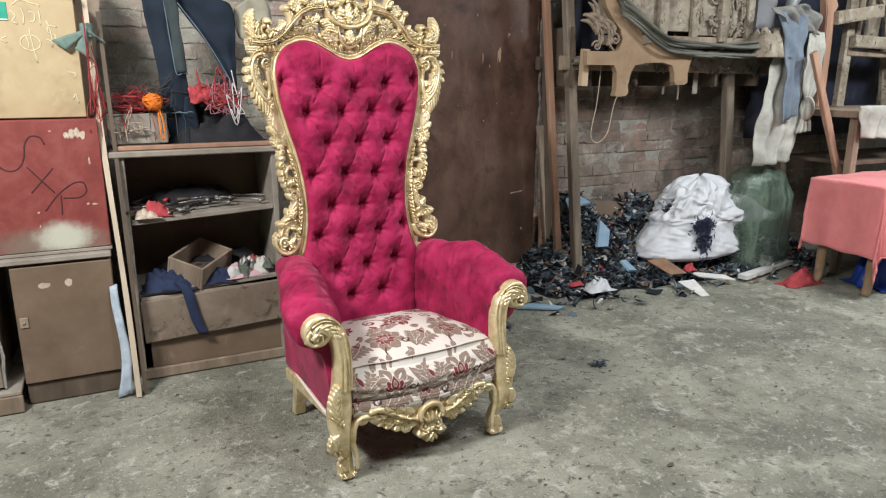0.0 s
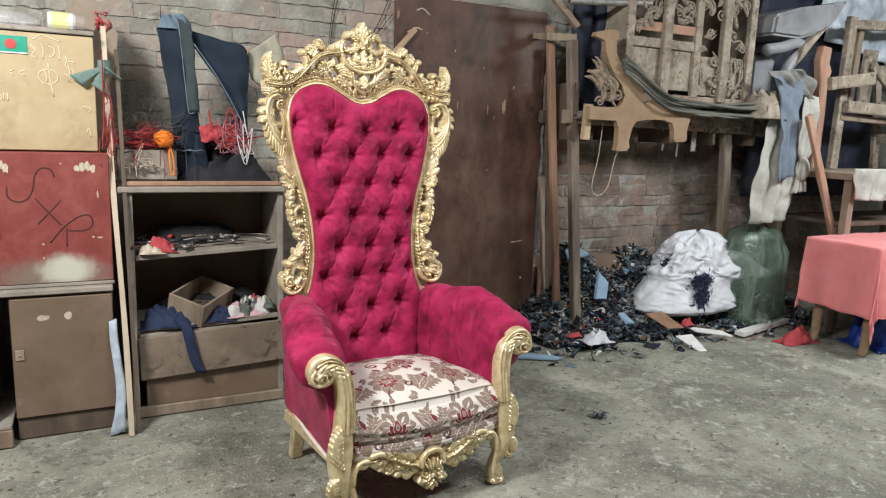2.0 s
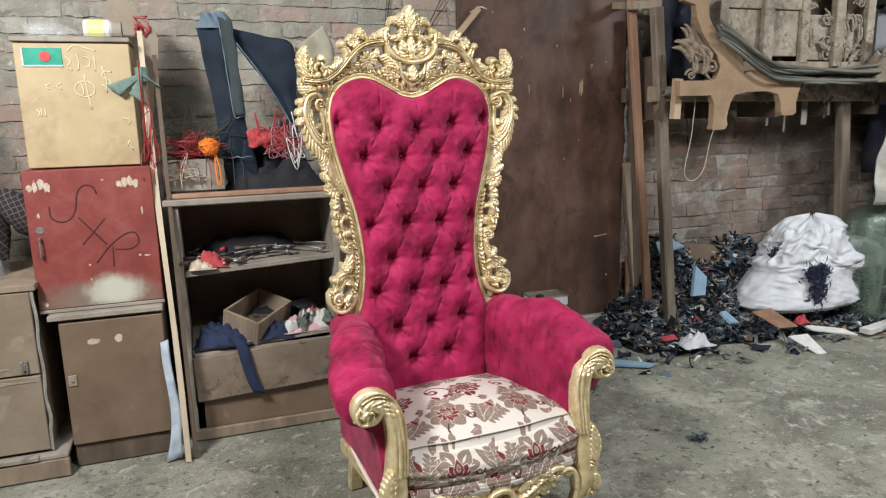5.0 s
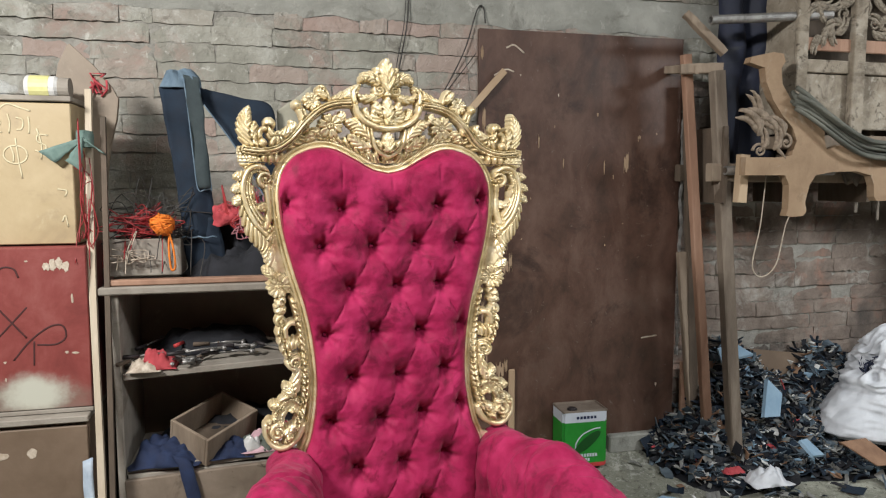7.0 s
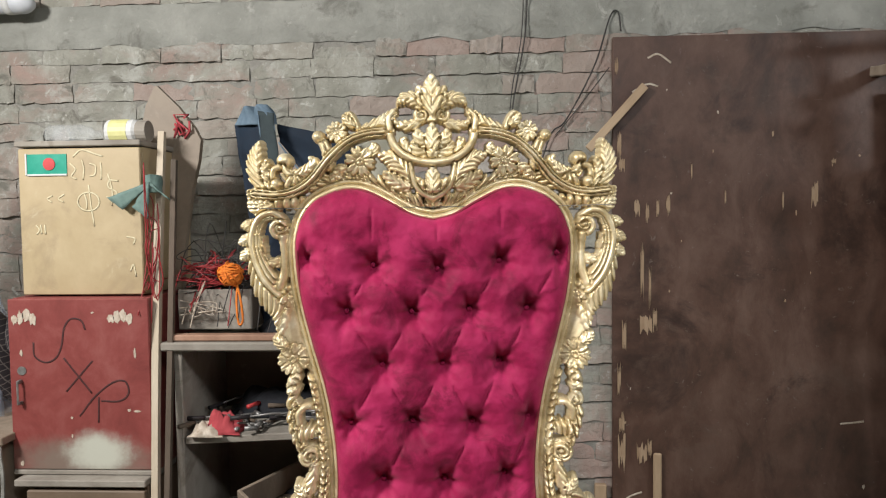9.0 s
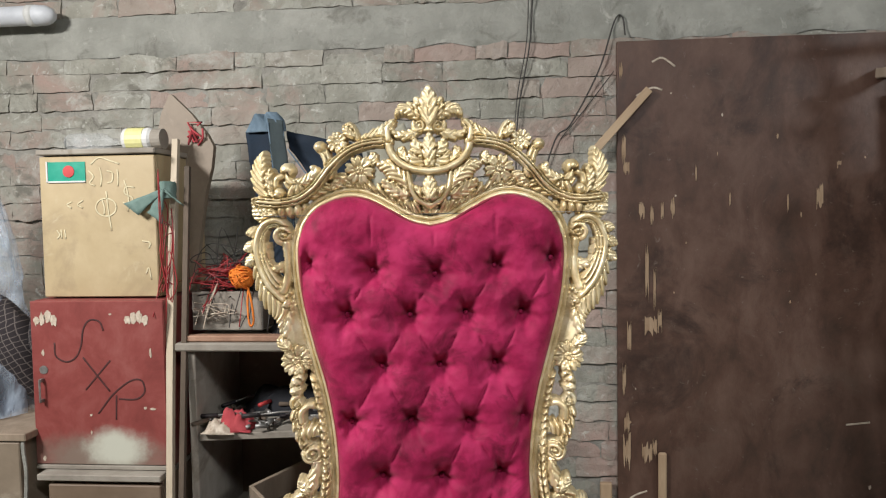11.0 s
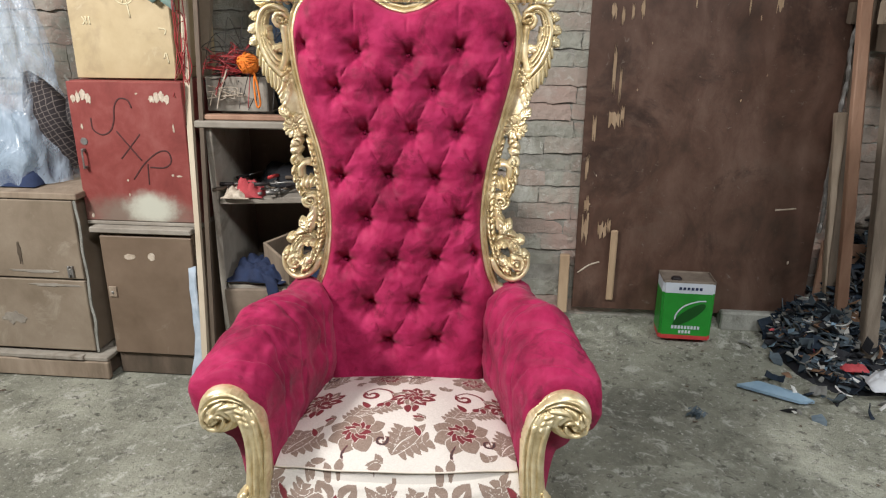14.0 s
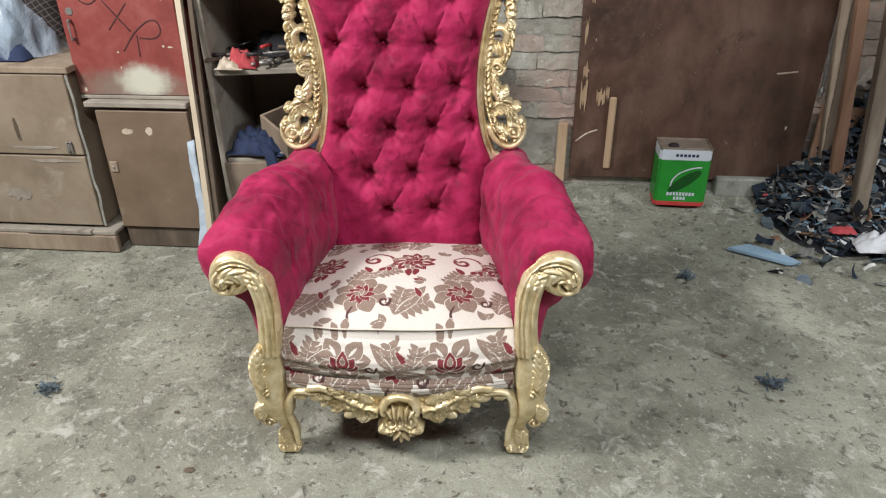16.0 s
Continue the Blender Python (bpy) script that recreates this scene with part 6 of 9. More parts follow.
grid(bm, lambda u, v: Vector((-0.060 + 0.050 * v + 0.085 * u + 0.006 * math.sin(6 * u), 0.09 * max(0, 0.3 - u) - 0.014 - 0.003 * math.sin(9 * u), 0.052 * (1 - min(1, u * 3)) - 0.21 * max(0, u - 0.2) / 0.8 - 0.010 * v)), 16, 3)
thicken(part("webbing", bm, M_BLUECLOTH, strap, smooth=True), 0.004)

# open wooden box tipped on the lower shelf
wbox = empty("wooden_box", pose(0.60, 3.54, 0.462, 16, -9, 48), "open plain wooden box tipped on a shelf", "box")
for a in ((-0.13, 0.13, -0.095, -0.083, 0, 0.115), (-0.13, 0.13, 0.083, 0.095, 0, 0.115), (-0.13, -0.118, -0.083, 0.083, 0, 0.115), (0.118, 0.13, -0.083, 0.083, 0, 0.115)):
    boxed("board", *a, M_OLDWOOD, wbox, 0.002)
boxed("bottom", -0.118, 0.118, -0.083, 0.083, 0.001, 0.012, M_DARKWOOD, wbox, 0.0)

# clutter on top: crate with red wires, twine, clothes
cr = empty("small_crate", pose(0.385, 3.55, 1.113), "dusty small wooden crate holding tangled wires", "crate")
boxed("front_board", -0.125, 0.125, -0.052, -0.040, 0, 0.135, M_DUSTY, cr, 0.003)
boxed("rear_board", -0.125, 0.125, 0.10, 0.112, 0, 0.135, M_DARKWOOD, cr, 0.003)
boxed("end_board", -0.125, -0.113, -0.04, 0.10, 0, 0.135, M_DARKWOOD, cr, 0.003)
boxed("end_board", 0.113, 0.125, -0.04, 0.10, 0, 0.135, M_DARKWOOD, cr, 0.003)


def tangle(name, label, mat, m, n, sx, sy, sz, r, seed, pts=6, drop=0.0):
    t = empty(name, m, label, "wire")
    rng = random.Random(seed)
    for k in range(n):
        bm = bmesh.new()
        keys = [(rng.gauss(0, 0.42) * sx, rng.gauss(0, 0.3) * sy, abs(rng.gauss(0.25, 0.35)) * sz) for _ in range(pts)]
        if drop and k % 3 == 0:
            keys.append((keys[-1][0], -sy, -drop * rng.random()))
        sweep(bm, spline(keys, 6), r, 5)
        part("wire", bm, mat, t, smooth=True)
    return t


tangle("red_wires", "tangle of thin red electric wires in a crate", M_REDWIRE, pose(0.37, 3.53, 1.25), 18, 0.15, 0.10, 0.13, 0.0019, 3, 8, 0.12)
tangle("brown_wires", "tangle of thin brown twisted wires", M_COPPERWIRE, pose(0.40, 3.54, 1.22), 20, 0.17, 0.10, 0.20, 0.0018, 4, 7, 0.12)
tangle("red_wires", "loose red wires hanging along a lath", M_REDWIRE, pose(0.225, 3.40, 1.22), 4, 0.045, 0.04, 0.50, 0.0018, 8, 7, 0.15)
tangle("pale_wires", "pale looped cords hanging over a shelf edge", M_STICKER, pose(0.34, 3.46, 1.16), 4, 0.14, 0.04, 0.08, 0.0018, 9, 6, 0.03)
ball = empty("twine_ball", pose(0.455, 3.465, 1.300), "bright orange ball of twine hanging from wires", "twine")
bm = bmesh.new()
r = bmesh.ops.create_icosphere(bm, subdivisions=3, radius=0.036)
for v in bm.verts:
    v.co *= 1 + 0.30 * wob(v.co, 30) + 0.05 * math.sin(220 * (v.co.x + v.co.z))
part("ball", bm, M_ORANGE, ball, smooth=True)
rng = random.Random(17)
for k in range(14):
    e = Matrix.Rotation(rng.uniform(0, 3.1), 3, "Z") @ Matrix.Rotation(rng.uniform(0, 3.1), 3, "X")
    off, r = rng.uniform(-0.016, 0.016), rng.uniform(0.034, 0.041)
    bm = bmesh.new()
    sweep(bm, [e @ Vector((r * math.cos(a), r * math.sin(a), off + 0.004 * math.sin(3 * a + k))) for a in np.linspace(0, 5.9, 26)], 0.0026, 5)
    part("strand", bm, M_ORANGE, ball, smooth=True)
bm = bmesh.new()
sweep(bm, spline([(0.02, -0.01, -0.02), (0.035, -0.012, -0.08), (0.04, -0.01, -0.15), (0.026, -0.01, -0.16), (0.02, -0.008, -0.09), (0.022, 0, -0.03)], 6), 0.004, 6)
part("loose_end", bm, M_ORANGE, ball, smooth=True)


def cloth(name, label, cat, mat, keys_l, keys_r, y, folds=5.0, depth=0.03, nv=10, sub=8, seed=0.0, pname="cloth", parent=None):
    """Hanging cloth between a left and a right edge given as (x, z)."""
    L, R = spline(keys_l, sub), spline(keys_r, sub)
    bm = bmesh.new()
    n = min(len(L), len(R)) - 1

    def f(u, v):
        i = min(n, int(round(u * n)))
        x = L[i][0] * (1 - v) + R[i][0] * v
        z = L[i][1] * (1 - v) + R[i][1] * v
        return Vector((x + 0.006 * wob((x, z, 2), 12, seed), y + depth * 0.6 * math.sin(folds * v * 3.1 + 2.2 * u + seed) * (0.4 + 0.6 * u) + depth * wob((x, z, 0), 9, seed), z))
    grid(bm, f, n, nv)
    if parent is None:
        parent = empty(name, Matrix.Identity(4), label, cat)
    ob = thicken(part(pname, bm, mat, parent, smooth=True), 0.005)
    return parent


je = cloth("jeans", "dark navy jeans with pale waistband hanging on the wall", "jeans", M_DENIM, [(0.445, 1.80), (0.475, 1.60), (0.500, 1.40), (0.512, 1.245)], [(0.585, 1.815), (0.600, 1.62), (0.622, 1.42), (0.630, 1.245)], 3.56, 2.0, 0.025, pname="leg")
cloth("", "", "", M_DENIM, [(0.595, 1.745), (0.655, 1.665), (0.715, 1.575), (0.775, 1.475), (0.838, 1.345)], [(0.590, 1.805), (0.730, 1.772), (0.852, 1.735), (0.856, 1.550), (0.850, 1.330)], 3.58, 2.0, 0.02, 14, pname="leg", parent=je)
cloth("", "", "", M_DENIM, [(0.505, 1.32), (0.512, 1.22), (0.53, 1.12)], [(0.640, 1.32), (0.655, 1.22), (0.665, 1.12)], 3.57, 2.0, 0.02, 10, pname="hem", parent=je)
cloth("", "", "", M_DENIMLIGHT, [(0.450, 1.800), (0.462, 1.835), (0.475, 1.862)], [(0.600, 1.800), (0.590, 1.835), (0.560, 1.868)], 3.545, 4.0, 0.03, pname="waistband", parent=je)
for keys in ([(0.590, 1.80), (0.604, 1.62), (0.622, 1.42)], [(0.604, 1.738), (0.715, 1.578), (0.835, 1.355)], [(0.537, 1.83), (0.549, 1.70), (0.561, 1.55), (0.573, 1.43), (0.598, 1.425), (0.621, 1.43)]):
    bm = bmesh.new()
    sweep(bm, [(p[0], 3.535, p[1]) for p in spline(keys, 8)], 0.0028, 5)
    part("seam", bm, M_DENIMLIGHT, je, smooth=True)
cloth("", "", "", M_GREYLINING, [(0.535, 1.845), (0.548, 1.70), (0.560, 1.55), (0.572, 1.43)], [(0.592, 1.835), (0.602, 1.70), (0.612, 1.55), (0.622, 1.43)], 3.535, 1.5, 0.012, pname="lining", parent=je)
bm = bmesh.new()
sweep(bm, [(0.510 + 0.125 * i / 8, 3.535 + 0.006 * math.sin(i), 1.248 + 0.003 * math.sin(2 * i)) for i in range(9)], 0.0032, 5)
part("hem_stitch", bm, M_DENIMLIGHT, je, smooth=True)
cloth("khaki_cloth", "khaki cloth hanging on the brick wall", "cloth", M_KHAKI, [(0.87, 1.73), (0.87, 1.66), (0.88, 1.60), (0.93, 1.57)], [(1.00, 1.83), (1.04, 1.74), (1.05, 1.66), (1.02, 1.60)], 3.62, 4.0, 0.02)
cloth("black_garment", "black garment hanging between jeans legs", "cloth", M_DARKCLOTH, [(0.66, 1.34), (0.64, 1.28), (0.62, 1.20), (0.60, 1.12)], [(0.84, 1.42), (0.86, 1.32), (0.89, 1.22), (0.90, 1.12)], 3.65, 3.0, 0.03)
rng = random.Random(31)
crumple("red_rag", "crumpled red rag on a shelf top heap", "rag", M_REDCLOTH, pose(0.67, 3.55, 1.33, 60, 0, 0), 0.10, 0.09, 0.04, 21.0, 18, 24)
tangle("pink_netting", "frayed pink and red netting hanging over a shelf heap", M_DULLPINK, pose(0.78, 3.53, 1.23), 12, 0.11, 0.03, 0.20, 0.0022, 33, 6)
tangle("red_wires", "loose red cords hanging over a shelf heap", M_REDWIRE, pose(0.76, 3.53, 1.26), 12, 0.12, 0.03, 0.16, 0.0032, 35, 6)
tangle("white_string", "loose white cords hanging from a cloth heap", M_WHITEPAPER, pose(0.83, 3.52, 1.16), 3, 0.05, 0.03, 0.32, 0.0025, 14, 6)
crumple("dark_rag", "heap of dark rags on top of a shelf", "rag", M_DARKCLOTH, pose(0.74, 3.58, 1.092), 0.46, 0.26, 0.13, 12.0, 30, 22)

# plastic bag of clothes hung over the wide cabinet
bag = empty("clothes_bag", pose(-0.67, 3.56, 0.805), "big clear plastic bag of clothes standing on a cabinet", "bag")


def bagf(u, v):
    a = 2 * math.pi * u
    r = (0.30 * (1 - v) ** 0.85 + 0.012) * (1 + 0.14 * math.sin(5 * a + 3 * v) * v + 0.10 * wob((math.cos(a), math.sin(a), v * 2), 2.0))
    if v < 0.12:
        r *= 0.9 + 0.1 * v / 0.12
    ca, sa = math.cos(a), math.sin(a)
    r *= 1 + 0.16 * (0.25 - abs(wob((ca * 2 + v, sa * 2, v * 5), 1.7, 3))) + 0.10 * (0.25 - abs(wob((ca * 5, sa * 5 - v * 2, v * 8), 1.5, 8)))
    return Vector((r * ca + 0.03 * v, r * sa * 0.72 + 0.10 * v, 0.003 + 1.04 * v))


bm = bmesh.new()
grid(bm, bagf, 84, 60, True)
sack = part("clear_bag", bm, M_CLEAR, bag, "clear bluish plastic", smooth=True)
for k, (dx, dy, dz, sx, sz, mat) in enumerate(((-0.05, -0.03, 0.005, 0.36, 0.24, M_DENIMLIGHT), (0.10, -0.06, 0.004, 0.24, 0.10, M_BLUECLOTH), (-0.12, -0.06, 0.10, 0.20, 0.22, M_PALEBLUE), (0.03, -0.02, 0.02, 0.34, 0.30, M_DENIMLIGHT))):
    bm = bmesh.new()
    grid(bm, lambda u, v: Vector((dx + (u - 0.5) * sx, dy + (v - 0.5) * 0.26, dz + sz * max(0, (1 - (2 * u - 1) ** 2) * (1 - (2 * v - 1) ** 2)) ** 0.5 * (0.8 + 0.5 * wob((u, v, k), 4, k)))), 14, 14)
    part("garment", bm, mat, bag, smooth=True)
chk = empty("checked_bundle", pose(-0.44, 3.52, 1.02), "dark checked cloth bundle leaning on a plastic bag", "bundle")
M_CHECK, nt, bs = nodes_of("checked_cloth")
cc = coord(nt)
grp = None
for ax in ("X", "Z"):
    wv = nt.nodes.new("ShaderNodeTexWave")
    wv.bands_direction = ax
    wv.inputs["Scale"].default_value, wv.inputs["Distortion"].default_value = 15.0, 3.0
    nt.links.new(cc, wv.inputs[0])
    c = ramp_of(nt, [(0.93, (0.020, 0.015, 0.017)), (0.99, (0.13, 0.11, 0.10))], wv.outputs[1])
    grp = c if grp is None else mix_of(nt, 1.0, grp, c, "LIGHTEN")
nt.links.new(grp, bs.inputs["Base Color"])
bs.inputs["Roughness"].default_value = 0.9
bm = bmesh.new()
grid(bm, lambda u, v: Vector((0.095 * math.cos(6.283 * u) * math.sin(math.pi * (0.04 + 0.92 * v)) * (1 + 0.2 * wob((u * 3, v * 3, 0), 2)), 0.08 * math.sin(6.283 * u) * math.sin(math.pi * (0.04 + 0.92 * v)), -0.19 + 0.42 * v)), 20, 14, True)
part("wrap", bm, M_CHECK, chk, smooth=True)
bm = bmesh.new()
grid(bm, lambda u, v: Vector((0.13 + 0.075 * math.cos(6.283 * u) * math.sin(math.pi * (0.04 + 0.92 * v)) * (1 + 0.25 * wob((u * 3, v * 3, 5), 2)) + 0.05 * v, -0.01 + 0.07 * math.sin(6.283 * u) * math.sin(math.pi * (0.04 + 0.92 * v)), 0.08 - 0.27 * v)), 20, 14, True)
part("knot", bm, M_CHECK, chk, smooth=True)
chk.matrix_world = pose(-0.45, 3.56, 1.04, 0, -22, 0)

# ---------- brown board, tin and things leaning by it ----------
M_SPLINTER = surface("bare_splinters", [(0.3, (0.26, 0.17, 0.10)), (0.7, (0.40, 0.29, 0.19))], 30, 0.8, bump=0.4, bump_scale=120, stretch=(1, 1, 0.2))
brd = empty("brown_board", pose(2.335, 4.005, 0.128), "big dark brown board with peeling veneer, against the wall", "board")
bm = bmesh.new()
box(bm, -0.535, 0.545, -0.010, 0.012, 0, 2.045, 0.002)
panel = part("panel", bm, M_BOARD, brd)
rng = random.Random(21)
spots = [(-0.52, 1.93, 0.010, 0.06), (-0.51, 1.62, 0.012, 0.10), (-0.50, 1.55, 0.018, 0.05), (-0.44, 1.30, 0.016, 0.06), (-0.40, 1.28, 0.010, 0.07), (-0.36, 1.30, 0.008, 0.06), (-0.32, 1.31, 0.012, 0.08), (-0.42, 1.05, 0.010, 0.20), (-0.39, 1.00, 0.007, 0.16), (-0.405, 0.84, 0.035, 0.07), (-0.37, 0.86, 0.012, 0.08),
         (-0.50, 0.52, 0.016, 0.08), (-0.50, 0.40, 0.022, 0.14), (-0.42, 0.40, 0.030, 0.08), (-0.39, 0.42, 0.012, 0.07), (-0.49, 0.80, 0.012, 0.10), (-0.51, 0.70, 0.010, 0.12), (0.24, 1.42, 0.018, 0.09), (0.12, 1.40, 0.004, 0.06), (-0.10, 1.42, 0.004, 0.05), (-0.23, 1.52, 0.004, 0.06), (0.31, 1.55, 0.012, 0.02)]
for k, (x, z, w, h) in enumerate(spots):
    w, h = w * 1.35, h * 1.25
    z += 0.075 if 0.78 < z < 1.36 and x < -0.3 else 0.0
    bm = bmesh.new()
    n = 11
    lo = [bm.verts.new((x - w / 2 + w * i / n, -0.0122, z - h / 2 * rng.uniform(0.1, 1.0))) for i in range(n + 1)]
    hi = [bm.verts.new((x - w / 2 + w * i / n, -0.0122, z + h / 2 * rng.uniform(0.2, 1.0))) for i in range(n + 1)]
    for i in range(n):
        bm.faces.new((lo[i], lo[i + 1], hi[i + 1], hi[i]))
    ob = part("peeled_patch", bm, M_SPLINTER, panel)
    thicken(ob, 0.002, 0)
for k in range(17):
    x, z = rng.uniform(-0.52, 0.52), rng.uniform(0.12, 2.0)
    decal("chip", x, z, rng.uniform(0.003, 0.010), rng.uniform(0.005, 0.025), -0.0105, M_SPLINTER if k % 3 else M_STICKER, panel, k, 0.7, 7)
for keys in ([(-0.40, 1.96), (-0.36, 1.975), (-0.31, 1.94)], [(-0.46, 1.83), (-0.40, 1.86), (-0.36, 1.85)], [(-0.52, 0.18), (-0.47, 0.22), (-0.42, 0.24)], [(0.35, 0.52), (0.40, 0.525), (0.44, 0.53)]):
    stroke("scratch", keys, 0.004, -0.0105, M_STICKER, panel, 4)

st = tagged(boxed("diagonal_batten", -0.016, 0.016, -0.008, 0.008, -0.20, 0.125, M_RAW, None, 0.002, None), "pale wooden batten leaning across a board's corner", "batten")
st.matrix_world = pose(1.835, 3.968, 1.885, 0, 42, 0)
sl = tagged(boxed("short_batten", 1.957, 1.990, 3.974, 3.990, 0.178, 0.532, M_RAW, None, 0.006), "short pale wooden slat nailed to a brown board", "slat")
tagged(boxed("offcut", 1.728, 1.775, 3.985, 4.010, 0.100, 0.40, M_RAW, None, 0.004), "pale wooden offcut standing by a board", "offcut")
tagged(boxed("kerb", 2.50, 3.05, 3.955, 4.02, 0.055, 0.150, M_CEMENT, None, 0.008), "rough cement kerb along the wall foot", "kerb", kind="structure")
edge = empty("metal_strip", pose(2.888, 3.985, 0.55), "bright crumpled metal edging strip standing by a board", "strip")
bm = bmesh.new()
sweep(bm, [(0.004 * math.sin(21 * z), 0.003 * math.sin(33 * z), z) for z in np.linspace(0, 1.42, 60)], [0.009 + 0.003 * math.sin(90 * z) for z in np.linspace(0, 1.42, 60)], 6)
part("strip", bm, M_STEEL, edge)

# glue tin
M_TINGREEN = surface("green_tin", [(0.3, (0.012, 0.20, 0.02)), (0.7, (0.025, 0.30, 0.035))], 6, 0.35, bump=0.03, bump_scale=30)
M_TINDARK = surface("dark_green_print", [(0.3, (0.004, 0.06, 0.008)), (0.7, (0.008, 0.09, 0.012))], 6, 0.35, bump=0.0)
M_TINWHITE = surface("white_tin", [(0.3, (0.50, 0.54, 0.60)), (0.7, (0.62, 0.66, 0.72))], 6, 0.35, bump=0.0)
M_TINTOP = surface("rusty_tin_top", [(0.3, (0.16, 0.12, 0.09)), (0.7, (0.33, 0.28, 0.23))], 12, 0.6, metal=0.4, bump=0.2)
tin = empty("glue_tin", pose(2.312, 3.918, 0.052, 0, 0, -2), "green and white square glue tin with a red base", "tin")
W, D = 0.117, 0.072
for nm, z0, z1, mat in (("red_base", 0.0, 0.020, M_RED), ("body", 0.020, 0.228, M_TINGREEN), ("white_band", 0.228, 0.278, M_TINWHITE)):
    bm = bmesh.new()
    box(bm, -W, W, -D, D, z0, z1, 0.0)
    bmesh.ops.bevel(bm, geom=[e for e in bm.edges if abs(e.verts[0].co.z - e.verts[1].co.z) > 0.001], offset=0.012, segments=3, affect="EDGES")
    part(nm, bm, mat, tin)
bm = bmesh.new()
for x0, x1, y0, y1 in ((-W, W, -D, -D + 0.006), (-W, W, D - 0.006, D), (-W, -W + 0.006, -D, D), (W - 0.006, W, -D, D)):
    box(bm, x0, x1, y0, y1, 0.278, 0.288, 0.001)
part("rim", bm, M_TINTOP, tin)
boxed("lid", -W + 0.006, W - 0.006, -D + 0.006, D - 0.006, 0.274, 0.282, M_TINTOP, tin, 0.0, label="rusty tin lid")
bm = bmesh.new()
sweep(bm, [(-0.055, -0.035, 0.281), (-0.055, -0.035, 0.289), (-0.055, -0.035, 0.290), (-0.055, -0.035, 0.294)], [0.024, 0.024, 0.020, 0.018], 16)
part("cap", bm, M_BLACKPAINT, tin)
bm = bmesh.new()
leafp = [(0.055 * math.cos(a) * 1.15 + 0.028 * math.sin(a), 0.125 + 0.048 * math.sin(a) + 0.030 * math.cos(a)) for a in np.linspace(0, 2 * math.pi, 28)[:-1]]
f = [bm.verts.new((x + 0.012, -D - 0.0016, z)) for x, z in leafp]
bm.faces.new(f[::-1])
thicken(part("leaf_print", bm, M_TINDARK, tin, "dark green leaf-shaped print"), 0.002, 0)
stroke("print_arc", [(-0.050, 0.085), (-0.046, 0.125), (-0.015, 0.165), (0.040, 0.190), (0.080, 0.195)], 0.0035, -D - 0.002, M_TINWHITE, tin)
for k in range(9):
    boxed("print_bar", -0.062 + 0.0145 * k, -0.052 + 0.0145 * k, -D - 0.002, -D - 0.0005, 0.052, 0.068, M_TINWHITE, tin, 0.0)
for k in range(4):
    boxed("print_bar", -0.028 + 0.0145 * k, -0.018 + 0.0145 * k, -D - 0.002, -D - 0.0005, 0.030, 0.045, M_TINWHITE, tin, 0.0)
for k in range(6):
    boxed("brand_bar", -0.045 + 0.018 * k, -0.033 + 0.018 * k, -D - 0.002, -D - 0.0005, 0.245, 0.258, M_BLUECLOTH, tin, 0.0)

# ---------- timber rack along the wall ----------
rack = empty("timber_rack", pose(3.0, 3.75, 0), "makeshift timber storage rack with rough posts against the wall", "rack")


def timber(name, a, b, w, d, mat, parent, twist=0.0, n=10, seed=0.0, rough=0.004):
    """A rough squared timber from a to b (in the parent's space)."""
    a, b = Vector(a), Vector(b)
    ax = (b - a).normalized()
    sx = ax.cross(Vector((0, 1, 0)))
    sx = sx.normalized() if sx.length > 0.05 else Vector((1, 0, 0))
    sy = ax.cross(sx)
    bm = bmesh.new()
    rings = []
    for i in range(n + 1):
        p = a + (b - a) * (i / n)
        ring = []
        for cx, cy in ((-1, -0.8), (-0.8, -1), (0.8, -1), (1, -0.8), (1, 0.8), (0.8, 1), (-0.8, 1), (-1, 0.8)):
            k = rough * wob((cx * 3, cy * 3, i * 0.9), 1.0, seed)
            ring.append(bm.verts.new(p + sx * (cx * w / 2 + k) + sy * (cy * d / 2 + k)))
        rings.append(ring)
    for r0, r1 in zip(rings, rings[1:]):
        for k in range(8):
            bm.faces.new((r0[k], r0[(k + 1) % 8], r1[(k + 1) % 8], r1[k]))
    bm.faces.new(rings[0]), bm.faces.new(rings[-1])
    bmesh.ops.recalc_face_normals(bm, faces=bm.faces)
    return part(name, bm, mat, parent)


timber("post", (0.055, -0.06, 0.0), (-0.13, -0.05, 1.97), 0.062, 0.055, M_WEATHERED, rack, seed=1)
timber("post", (-0.012, 0.06, 0.0), (-0.225, 0.06, 2.06), 0.046, 0.036, M_PINKWOOD, rack, seed=2)
timber("post", (-0.03, 0.16, 0.05), (-0.13, 0.18, 1.10), 0.060, 0.030, M_OLDWOOD, rack, seed=3)
timber("post", (-0.04, 0.16, 0.05), (-0.13, 0.18, 1.95), 0.050, 0.030, M_DARKWOOD, rack, seed=4)
timber("post", (1.44, -0.05, 0.0), (1.30, -0.05, 1.46), 0.075, 0.06, M_WEATHERED, rack, seed=5)
timber("post", (2.05, 0.12, 0.0), (2.05, 0.12, 1.50), 0.075, 0.06, M_OLDWOOD, rack, seed=6)
timber("cross_beam", (-0.16, -0.06, 1.50), (2.3, -0.06, 1.47), 0.085, 0.05, M_OLDWOOD, rack, seed=7)
timber("cross_beam", (-0.16, 0.20, 1.50), (2.3, 0.20, 1.48), 0.085, 0.05, M_DARKWOOD, rack, seed=8)
timber("side_beam", (-0.20, -0.02, 1.98), (-0.20, 0.26, 2.02), 0.05, 0.04, M_OLDWOOD, rack, seed=9)
